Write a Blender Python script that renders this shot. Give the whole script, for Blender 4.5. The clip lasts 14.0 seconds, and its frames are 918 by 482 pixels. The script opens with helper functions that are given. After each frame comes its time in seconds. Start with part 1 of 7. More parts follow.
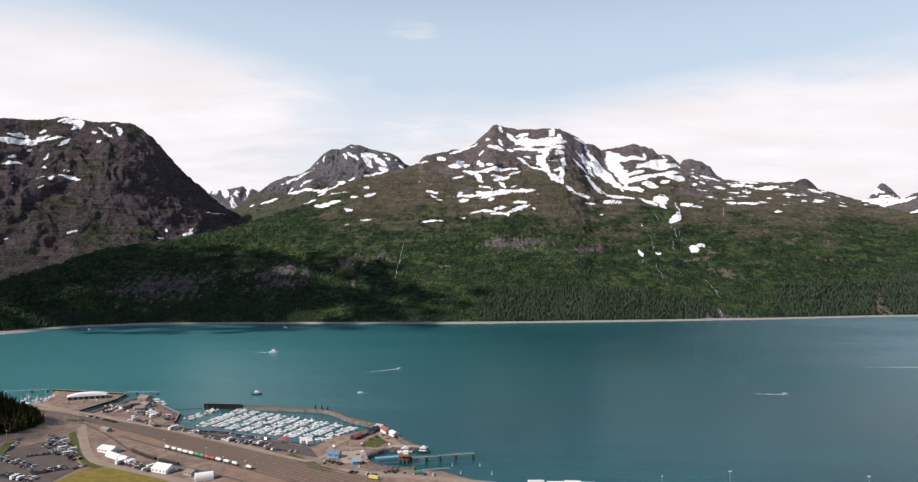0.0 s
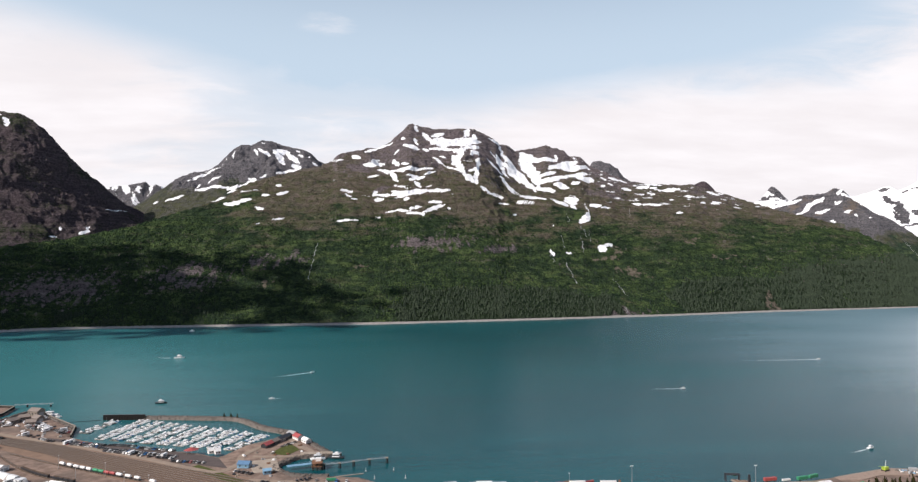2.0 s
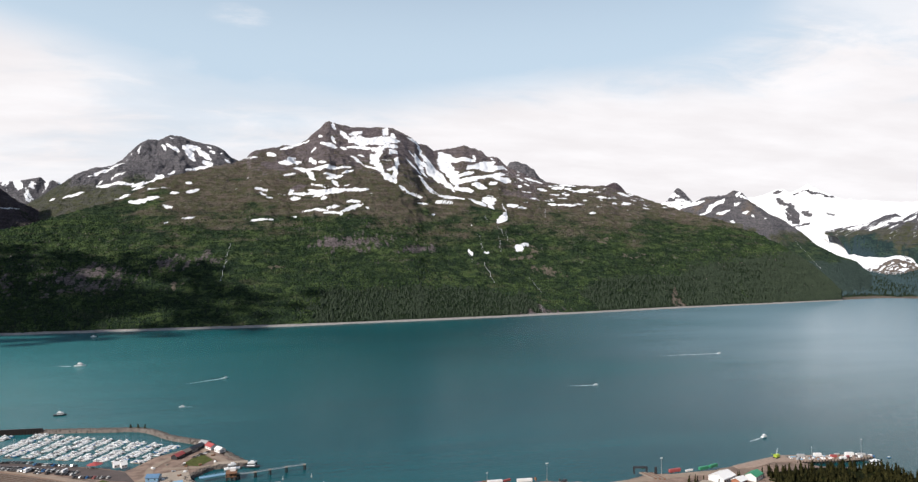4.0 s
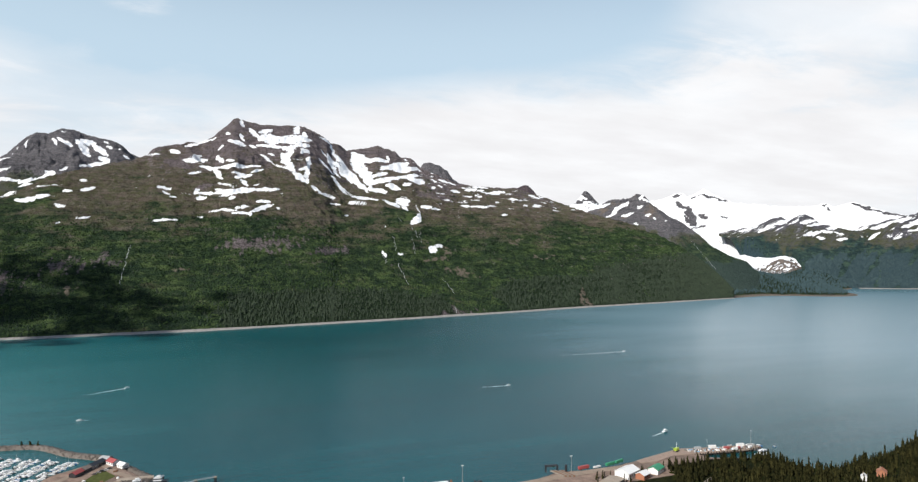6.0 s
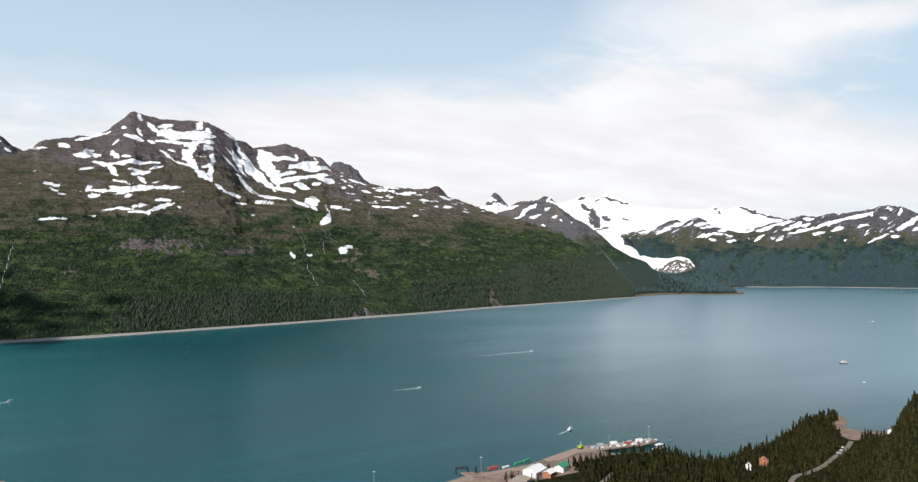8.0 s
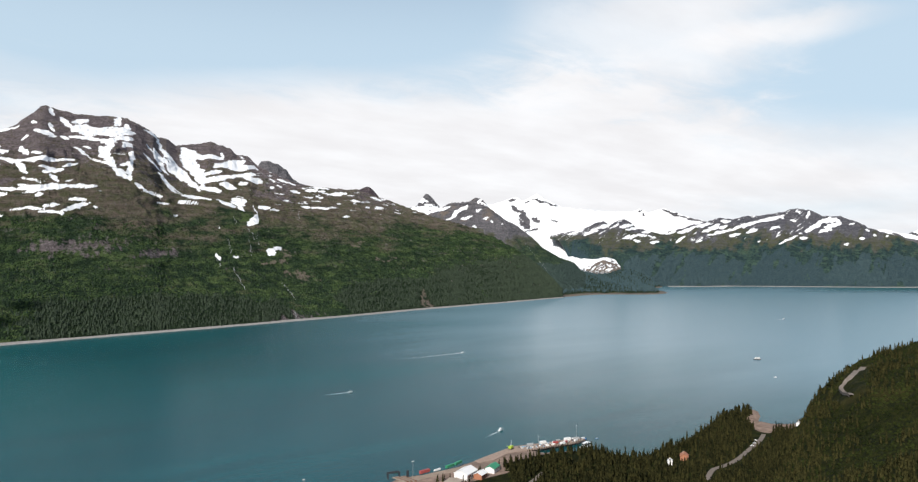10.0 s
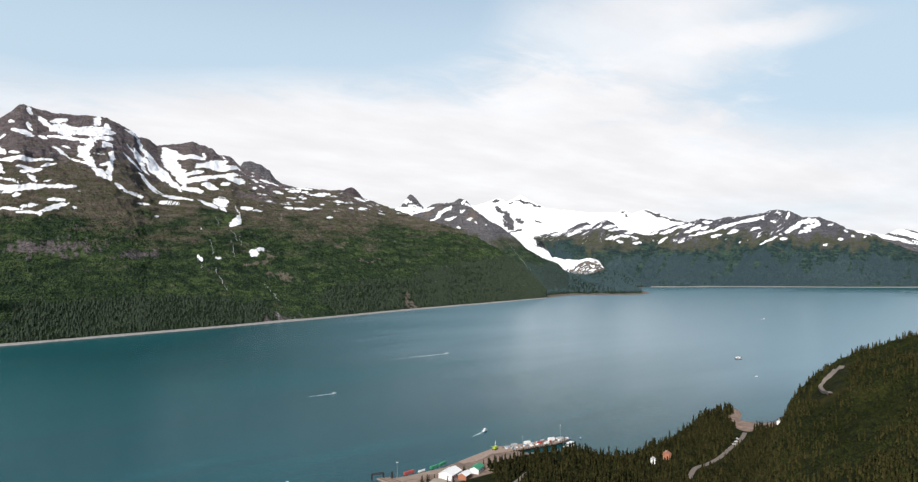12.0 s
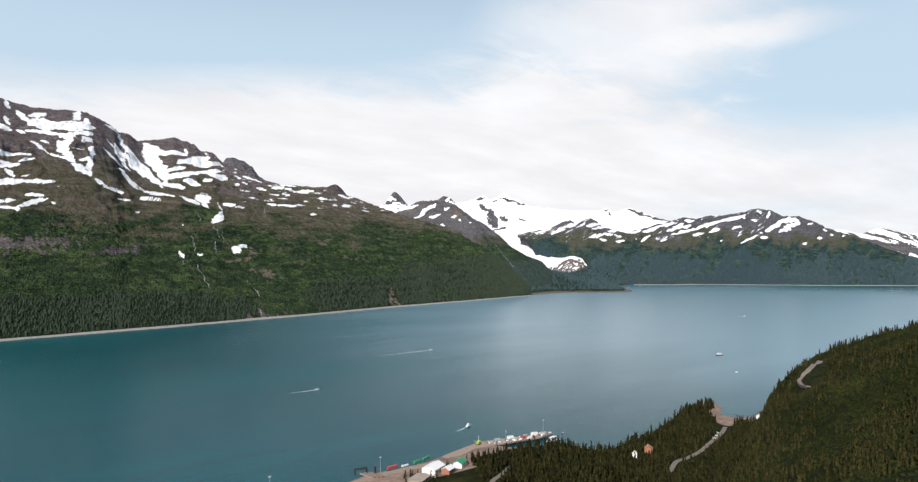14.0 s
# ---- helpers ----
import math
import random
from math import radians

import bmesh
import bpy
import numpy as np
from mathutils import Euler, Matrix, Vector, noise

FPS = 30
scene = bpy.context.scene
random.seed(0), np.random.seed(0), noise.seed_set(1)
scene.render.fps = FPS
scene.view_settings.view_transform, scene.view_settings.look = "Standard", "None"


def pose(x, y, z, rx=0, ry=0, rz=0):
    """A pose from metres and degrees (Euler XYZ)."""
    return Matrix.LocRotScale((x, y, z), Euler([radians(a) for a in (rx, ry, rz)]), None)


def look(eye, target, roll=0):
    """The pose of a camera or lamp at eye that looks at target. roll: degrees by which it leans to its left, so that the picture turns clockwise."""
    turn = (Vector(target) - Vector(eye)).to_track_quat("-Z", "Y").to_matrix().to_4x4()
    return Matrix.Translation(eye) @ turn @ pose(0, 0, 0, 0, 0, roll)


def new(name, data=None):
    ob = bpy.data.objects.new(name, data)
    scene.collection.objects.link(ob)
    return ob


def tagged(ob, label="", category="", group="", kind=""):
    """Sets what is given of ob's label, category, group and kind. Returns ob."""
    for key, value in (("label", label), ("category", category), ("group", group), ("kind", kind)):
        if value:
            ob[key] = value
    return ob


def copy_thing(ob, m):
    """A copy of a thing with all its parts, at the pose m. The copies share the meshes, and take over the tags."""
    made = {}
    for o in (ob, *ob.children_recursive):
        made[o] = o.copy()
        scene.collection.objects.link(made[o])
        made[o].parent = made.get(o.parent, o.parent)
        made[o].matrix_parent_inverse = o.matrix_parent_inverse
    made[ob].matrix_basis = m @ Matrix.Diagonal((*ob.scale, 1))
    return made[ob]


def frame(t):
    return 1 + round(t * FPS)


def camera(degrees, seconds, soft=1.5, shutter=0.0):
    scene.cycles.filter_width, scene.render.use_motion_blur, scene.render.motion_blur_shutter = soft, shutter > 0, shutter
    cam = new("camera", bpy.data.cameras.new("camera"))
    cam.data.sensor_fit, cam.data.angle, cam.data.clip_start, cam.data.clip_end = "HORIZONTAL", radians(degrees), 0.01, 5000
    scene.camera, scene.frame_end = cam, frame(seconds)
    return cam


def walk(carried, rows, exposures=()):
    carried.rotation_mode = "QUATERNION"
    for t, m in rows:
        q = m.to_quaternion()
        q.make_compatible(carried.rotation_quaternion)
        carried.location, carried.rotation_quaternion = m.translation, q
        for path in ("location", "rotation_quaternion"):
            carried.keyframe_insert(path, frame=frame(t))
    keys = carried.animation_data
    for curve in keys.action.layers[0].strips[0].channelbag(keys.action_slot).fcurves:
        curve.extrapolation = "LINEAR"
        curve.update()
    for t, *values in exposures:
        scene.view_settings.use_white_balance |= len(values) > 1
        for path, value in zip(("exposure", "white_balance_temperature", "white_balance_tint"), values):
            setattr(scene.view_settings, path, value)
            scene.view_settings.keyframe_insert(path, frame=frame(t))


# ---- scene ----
cam = camera(68.82, 14.0, soft=1.3)
# seconds, place, pitch, roll and yaw of the drone
ROWS = [
    (0.0, 0.00, 0.00, 200.00, 1.071, -0.092, 0.000),
    (0.5, 0.39, -1.55, 201.95, 1.007, -0.091, 1.921),
    (1.0, 0.78, -3.10, 203.90, 0.960, -0.054, 3.713),
    (1.5, 1.17, -4.65, 205.86, 0.912, -0.082, 5.451),
    (2.0, 1.38, -5.54, 207.17, 0.881, -0.046, 7.194),
    (2.5, 1.59, -6.42, 208.48, 0.834, -0.031, 8.895),
    (3.0, 1.80, -7.31, 209.79, 0.797, 0.016, 10.602),
    (5.5, -4.09, -13.98, 217.38, 0.695, 0.074, 19.675),
    (6.0, -5.16, -15.15, 218.99, 0.704, 0.071, 21.568),
    (6.5, -6.22, -16.33, 220.61, 0.687, 0.057, 23.497),
    (7.0, -7.29, -17.50, 222.23, 0.689, 0.030, 25.466),
    (7.5, -8.09, -18.50, 223.74, 0.681, -0.014, 27.315),
    (8.0, -8.62, -19.32, 225.15, 0.661, -0.035, 29.200),
    (8.5, -9.15, -20.15, 226.57, 0.674, -0.081, 31.030),
    (9.0, -9.69, -20.97, 227.98, 0.654, -0.064, 32.927),
    (9.2, -9.90, -21.30, 228.54, 0.646, -0.057, 33.620),
    (9.7, -9.86, -20.91, 228.48, 0.690, -0.020, 34.720),
    (10.3, -9.97, -20.87, 228.79, 0.730, 0.020, 35.250),
    (11.5, -10.12, -20.82, 229.22, 0.808, 0.079, 36.042),
    (12.0, -10.31, -20.83, 228.44, 0.781, 0.040, 36.416),
    (12.5, -10.50, -20.84, 227.66, 0.715, -0.027, 36.792),
    (13.0, -10.60, -20.95, 226.84, 0.697, -0.088, 37.149),
    (13.5, -10.62, -21.17, 226.00, 0.671, -0.058, 37.468),
    (14.0, -10.63, -21.38, 225.16, 0.626, -0.126, 37.777),
    ]
walk(cam, [(t, pose(x, y, z, 90 + pitch, roll, -yaw)) for t, x, y, z, pitch, roll, yaw in ROWS],
     [(0.0, 0.02, 6450, 15), (3.2, 0.02, 6450, 14), (5.5, 0.02, 6300, 9), (14.0, 0.02, 6300, 10)])

# ---- sky, sun ----
SUN_AZ, SUN_EL = -118.0, 38.0      # degrees clockwise from straight ahead, and above the horizon

sun_data = bpy.data.lights.new("sun", "SUN")
sun_data.energy, sun_data.angle, sun_data.color = 5.0, radians(0.6), (1.0, 0.94, 0.85)
sun = new("sun", sun_data)
_a, _e = radians(SUN_AZ), radians(SUN_EL)
sun_way = Vector((math.sin(_a) * math.cos(_e), math.cos(_a) * math.cos(_e), math.sin(_e)))
sun.matrix_world = look(sun_way * 900, (0, 0, 0))

world = bpy.data.worlds.new("world")
scene.world = world
world.use_nodes = True
wt = world.node_tree
wt.nodes.clear()


class Net:
    """Short ways to write node trees."""

    def __init__(self, tree):
        self.t = tree

    def n(self, kind, **inputs):
        node = self.t.nodes.new(kind)
        for k, v in inputs.items():
            self.put(node.inputs[k.replace("_", " ")], v)
        return node

    def put(self, socket, v):
        if isinstance(v, bpy.types.NodeSocket):
            self.t.links.new(v, socket)
        else:
            socket.default_value = v

    def m(self, op, a, b=0.0, c=0.0, clamp=False):
        node = self.t.nodes.new("ShaderNodeMath")
        node.operation, node.use_clamp = op, clamp
        for s, v in zip(node.inputs, (a, b, c)):
            self.put(s, v)
        return node.outputs[0]

    def ramp(self, fac, lo, hi, smooth=True):
        node = self.t.nodes.new("ShaderNodeMapRange")
        node.interpolation_type = "SMOOTHSTEP" if smooth else "LINEAR"
        self.put(node.inputs["Value"], fac)
        self.put(node.inputs["From Min"], lo)
        self.put(node.inputs["From Max"], hi)
        return node.outputs["Result"]

    def mix(self, fac, a, b):
        node = self.t.nodes.new("ShaderNodeMix")
        node.data_type = "RGBA"
        self.put(node.inputs[0], fac)
        self.put(node.inputs[6], a if isinstance(a, bpy.types.NodeSocket) else (*a, 1)[:4])
        self.put(node.inputs[7], b if isinstance(b, bpy.types.NodeSocket) else (*b, 1)[:4])
        return node.outputs[2]

    def noise(self, vec, scale, detail=4, rough=0.55, distort=0.0):
        node = self.t.nodes.new("ShaderNodeTexNoise")
        self.put(node.inputs["Vector"], vec)
        node.inputs["Scale"].default_value = scale
        node.inputs["Detail"].default_value = detail
        node.inputs["Roughness"].default_value = rough
        node.inputs["Distortion"].default_value = distort
        return node.outputs["Fac"]

    def stretch(self, vec, sx, sy, sz, move=(0, 0, 0)):
        node = self.t.nodes.new("ShaderNodeMapping")
        self.put(node.inputs["Vector"], vec)
        node.inputs["Scale"].default_value = (sx, sy, sz)
        node.inputs["Location"].default_value = move
        return node.outputs[0]


w = Net(wt)
sky = wt.nodes.new("ShaderNodeTexSky")
sky.sky_type, sky.sun_disc = "NISHITA", False
sky.sun_elevation, sky.sun_rotation = _e, _a
sky.air_density, sky.dust_density, sky.ozone_density = 1.0, 1.2, 1.0
gen = wt.nodes.new("ShaderNodeTexCoord").outputs["Generated"]
sep = wt.nodes.new("ShaderNodeSeparateXYZ")
wt.links.new(gen, sep.inputs[0])
dx, dy, dz = sep.outputs
# stratus lies on a flat layer: spread the direction over a plane high above
height = w.m("ADD", w.m("MAXIMUM", dz, 0.0), 0.16)
comb = wt.nodes.new("ShaderNodeCombineXYZ")
wt.links.new(w.m("DIVIDE", dx, height), comb.inputs[0])
wt.links.new(w.m("DIVIDE", dy, height), comb.inputs[1])
layer = comb.outputs[0]
big = w.noise(w.stretch(layer, 1, 1, 1, (0.35, 0.5, 0)), 0.62, 3, 0.5, 0.25)
fine = w.noise(w.stretch(layer, 1.0, 1.4, 1), 2.6, 7, 0.62, 0.5)
cover = w.m("ADD", w.m("MULTIPLY", big, 0.75), w.m("MULTIPLY", fine, 0.17))


def bank(azimuth, elevation, wide, tall):
    """A soft cloud bank or clearing round a direction: 1 in the middle, 0 outside."""
    a = radians(azimuth)
    side = w.m("ADD", w.m("MULTIPLY", dx, math.cos(a)), w.m("MULTIPLY", dy, -math.sin(a)))
    front = w.m("ADD", w.m("MULTIPLY", dx, math.sin(a)), w.m("MULTIPLY", dy, math.cos(a)))
    u = w.m("DIVIDE", side, math.sin(radians(wide)))
    v = w.m("DIVIDE", w.m("SUBTRACT", dz, math.sin(radians(elevation))), math.sin(radians(tall)))
    d = w.m("SQRT", w.m("ADD", w.m("MULTIPLY", u, u), w.m("MULTIPLY", v, v)))
    return w.m("MULTIPLY", w.ramp(w.m("ADD", d, w.m("MULTIPLY", w.m("SUBTRACT", fine, 0.5), 1.3)), 1.25, 0.25), w.m("GREATER_THAN", front, 0.0))


banks = [(-28, 12, 17, 7, 0.5), (-3.7, 18.6, 4.8, 1.7, 0.58), (30, 9, 34, 7, 0.5), (51, 17, 14, 7, 0.4), (-12, 21, 24, 6, -0.45),
         (8, 20, 19, 7, -0.5), (71, 15, 7, 5, -0.25), (24, 20, 15, 5, -0.4), (66, 12, 15, 4, -0.22), (64, 16.5, 9, 1.4, 0.3)]
for azimuth, elevation, wide, tall, amount in banks:
    cover = w.m("ADD", cover, w.m("MULTIPLY", bank(azimuth, elevation, wide, tall), amount))
low = w.ramp(dz, 0.26, 0.06)                      # thicker towards the horizon
cover = w.m("ADD", cover, w.m("MULTIPLY", low, 0.38))
cover = w.m("SUBTRACT", cover, w.m("MULTIPLY", w.ramp(dz, 0.36, 0.58), 0.5))      # clearer overhead
cloud = w.m("MULTIPLY", w.ramp(cover, 0.30, 1.0), 0.97)
shade = w.ramp(w.noise(w.stretch(layer, 1, 1.8, 1, (2, 1, 0)), 1.5, 5, 0.55), 0.3, 0.75)
cloud_tone = w.mix(shade, (8.9, 8.6, 8.5), (10.05, 9.85, 9.75))
scatter = w.mix(w.m("MULTIPLY", w.ramp(dz, 0.60, 0.25), 0.85), sky.outputs[0], (6.2, 7.65, 8.7))   # haze whitens the low sky
tone = w.mix(cloud, scatter, cloud_tone)
back = w.n("ShaderNodeBackground", Color=tone, Strength=0.1)
wt.links.new(back.outputs[0], w.n("ShaderNodeOutputWorld").inputs[0])
scene.view_settings.exposure = 0.0

# ---- building tools ----
def perlin(x, y, seed=0):
    """Smooth noise in the plane, about -1 to 1, for arrays."""
    xi, yi = np.floor(x).astype(np.int64), np.floor(y).astype(np.int64)
    xf, yf = x - xi, y - yi

    def corner(ix, iy, fx, fy):
        h = (ix * 374761393 + iy * 668265263 + seed * 974634777) & 0x7FFFFFFF
        h = ((h ^ (h >> 13)) * 1274126177) & 0x7FFFFFFF
        a = ((h ^ (h >> 16)) & 0xFFFF) / 65536.0 * 2 * np.pi
        return np.cos(a) * fx + np.sin(a) * fy

    u, v = xf ** 3 * (xf * (xf * 6 - 15) + 10), yf ** 3 * (yf * (yf * 6 - 15) + 10)
    top = corner(xi, yi, xf, yf) * (1 - u) + corner(xi + 1, yi, xf - 1, yf) * u
    low_ = corner(xi, yi + 1, xf, yf - 1) * (1 - u) + corner(xi + 1, yi + 1, xf - 1, yf - 1) * u
    return 1.5 * (top * (1 - v) + low_ * v)


def fbm(x, y, octaves=5, gain=0.5, seed=0):
    total, amp = 0.0, 1.0
    for o in range(octaves):
        total = total + amp * perlin(x * 2.03 ** o + 17.3 * o, y * 2.03 ** o - 9.1 * o, seed + o)
        amp *= gain
    return total


def ridged(x, y, octaves=5, gain=0.5, seed=0):
    total, amp = 0.0, 1.0
    for o in range(octaves):
        total = total + amp * (1 - 2 * np.abs(perlin(x * 2.07 ** o + 5.7 * o, y * 2.07 ** o + 3.3 * o, seed + o)))
        amp *= gain
    return total


def smooth(a, lo, hi):
    t = np.clip((a - lo) / (hi - lo), 0, 1)
    return t * t * (3 - 2 * t)


def curve_through(points, count):
    """Catmull-Rom curve through points, evenly divided by node index."""
    p = np.array(points, float)
    p = np.vstack([2 * p[0] - p[1], p, 2 * p[-1] - p[-2]])
    s = np.linspace(0, len(points) - 1 - 1e-9, count)
    i = s.astype(int)
    f = (s - i)[:, None]
    a, b, c, d = p[i], p[i + 1], p[i + 2], p[i + 3]
    return 0.5 * (2 * b + (c - a) * f + (2 * a - 5 * b + 4 * c - d) * f ** 2 + (3 * b - a - 3 * c + d) * f ** 3)


def sheet(name, x, y, z, mat, masks=None):
    """A grid of points as one mesh, with named masks on its corners."""
    rows, cols = x.shape
    me = bpy.data.meshes.new(name)
    idx = np.arange(rows * cols).reshape(rows, cols)
    quads = np.stack([idx[:-1, :-1], idx[:-1, 1:], idx[1:, 1:], idx[1:, :-1]], -1).reshape(-1, 4)
    me.vertices.add(rows * cols)
    me.vertices.foreach_set("co", np.stack([x, y, z], -1).astype(np.float32).ravel())
    me.loops.add(quads.size)
    me.loops.foreach_set("vertex_index", quads.astype(np.int32).ravel())
    me.polygons.add(len(quads))
    me.polygons.foreach_set("loop_start", np.arange(0, quads.size, 4, dtype=np.int32))
    me.polygons.foreach_set("loop_total", np.full(len(quads), 4, dtype=np.int32))
    me.polygons.foreach_set("use_smooth", np.ones(len(quads), dtype=bool))
    for key, values in (masks or {}).items():
        at = me.attributes.new(key, "FLOAT", "POINT")
        at.data.foreach_set("value", np.asarray(values, np.float32).ravel())
    me.update(calc_edges=True)
    me.validate()
    if me.polygons[len(quads) // 2].normal.z < 0:
        me.flip_normals()
    me.materials.append(mat)
    return new(name, me)


def link_mesh(name, verts, faces, mat, smooth_faces=False):
    me = bpy.data.meshes.new(name)
    me.from_pydata(verts, [], faces)
    me.update()
    if smooth_faces:
        me.polygons.foreach_set("use_smooth", np.ones(len(faces), dtype=bool))
    me.materials.append(mat)
    return new(name, me)


def part(name, bm, mat, parent=None, label=""):
    """Links a bmesh as one mesh under a thing or a part."""
    me = bpy.data.meshes.new(name)
    bmesh.ops.recalc_face_normals(bm, faces=bm.faces)
    bm.to_mesh(me)
    bm.free()
    me.materials.append(mat)
    ob = new(name, me)
    if parent is not None:
        ob.parent = parent
    if label:
        ob["label"] = label
    return ob


def box(bm, cx, cy, z0, sx, sy, sz, turn=0.0, bevel=0.0, taper=1.0):
    """A box standing on z0, turned about z, narrowed towards the top by taper."""
    c, s = math.cos(turn), math.sin(turn)
    vs = []
    for k in (0, 1):
        q = taper if k else 1.0
        for a, b in ((-1, -1), (1, -1), (1, 1), (-1, 1)):
            lx, ly = a * sx / 2 * q, b * sy / 2 * q
            vs.append(bm.verts.new((cx + c * lx - s * ly, cy + s * lx + c * ly, z0 + k * sz)))
    fs = [bm.faces.new([vs[i] for i in f]) for f in ((3, 2, 1, 0), (4, 5, 6, 7), (0, 1, 5, 4), (1, 2, 6, 5), (2, 3, 7, 6), (3, 0, 4, 7))]
    if bevel:
        edges = list({e for f in fs for e in f.edges})
        bmesh.ops.bevel(bm, geom=edges, offset=bevel, segments=1, affect="EDGES")
    return vs


def tube(bm, a, b, r0, r1=None, sides=6):
    """A round bar from a to b, open along nothing, capped at both ends."""
    a, b = Vector(a), Vector(b)
    q = (b - a).to_track_quat("Z", "Y")
    r1 = r0 if r1 is None else r1
    ring0, ring1 = [], []
    for i in range(sides):
        d = q @ Vector((math.cos(2 * math.pi * i / sides), math.sin(2 * math.pi * i / sides), 0))
        ring0.append(bm.verts.new(a + d * r0))
        ring1.append(bm.verts.new(b + d * r1))
    for i in range(sides):
        bm.faces.new((ring0[i], ring0[(i + 1) % sides], ring1[(i + 1) % sides], ring1[i]))
    bm.faces.new(ring0[::-1])
    bm.faces.new(ring1)


def prism(bm, outline, x0, x1):
    """An outline in (y, z) drawn out along x from x0 to x1."""
    a = [bm.verts.new((x0, y, z)) for y, z in outline]
    b = [bm.verts.new((x1, y, z)) for y, z in outline]
    n_ = len(outline)
    for i in range(n_):
        bm.faces.new((a[i], a[(i + 1) % n_], b[(i + 1) % n_], b[i]))
    bm.faces.new(a[::-1])
    bm.faces.new(b)


def empty(name, m, label="", category="", group="", kind=""):
    ob = new(name)
    ob.matrix_basis = m
    return tagged(ob, label, category, group, kind)

# ---- materials ----
def material(name):
    m = bpy.data.materials.new(name)
    m.use_nodes = True
    net = Net(m.node_tree)
    bsdf = m.node_tree.nodes["Principled BSDF"]
    return m, net, bsdf


def where(net):
    return net.t.nodes.new("ShaderNodeNewGeometry").outputs["Position"]


def bump(net, bsdf, height, strength, distance):
    b = net.n("ShaderNodeBump", Height=height, Strength=strength, Distance=distance)
    net.put(bsdf.inputs["Normal"], b.outputs[0])


def plain(name, rgb, rough=0.6, metal=0.0, grain=0.15, scale=0.8, spread=0.0):
    """Paint, metal, wood or concrete, mottled at two scales; spread varies the tone from object to object."""
    m, net, bsdf = material(name)
    p = where(net)
    f = net.m("ADD", net.m("MULTIPLY", net.noise(p, scale, 5), 0.6), net.m("MULTIPLY", net.noise(p, scale * 9, 3), 0.4))
    k = net.ramp(f, 0.3, 0.7, False)
    if spread:
        k = net.m("ADD", k, net.m("MULTIPLY", net.m("SUBTRACT", net.n("ShaderNodeObjectInfo").outputs["Random"], 0.5), spread))
    lo = tuple(c * (1 - grain) for c in rgb)
    hi = tuple(min(1, c * (1 + grain)) for c in rgb)
    net.put(bsdf.inputs["Base Color"], net.mix(k, lo, hi))
    bsdf.inputs["Roughness"].default_value = rough
    bsdf.inputs["Metallic"].default_value = metal
    if rough > 0.8:
        bsdf.inputs["Specular IOR Level"].default_value = 0.12
    return m


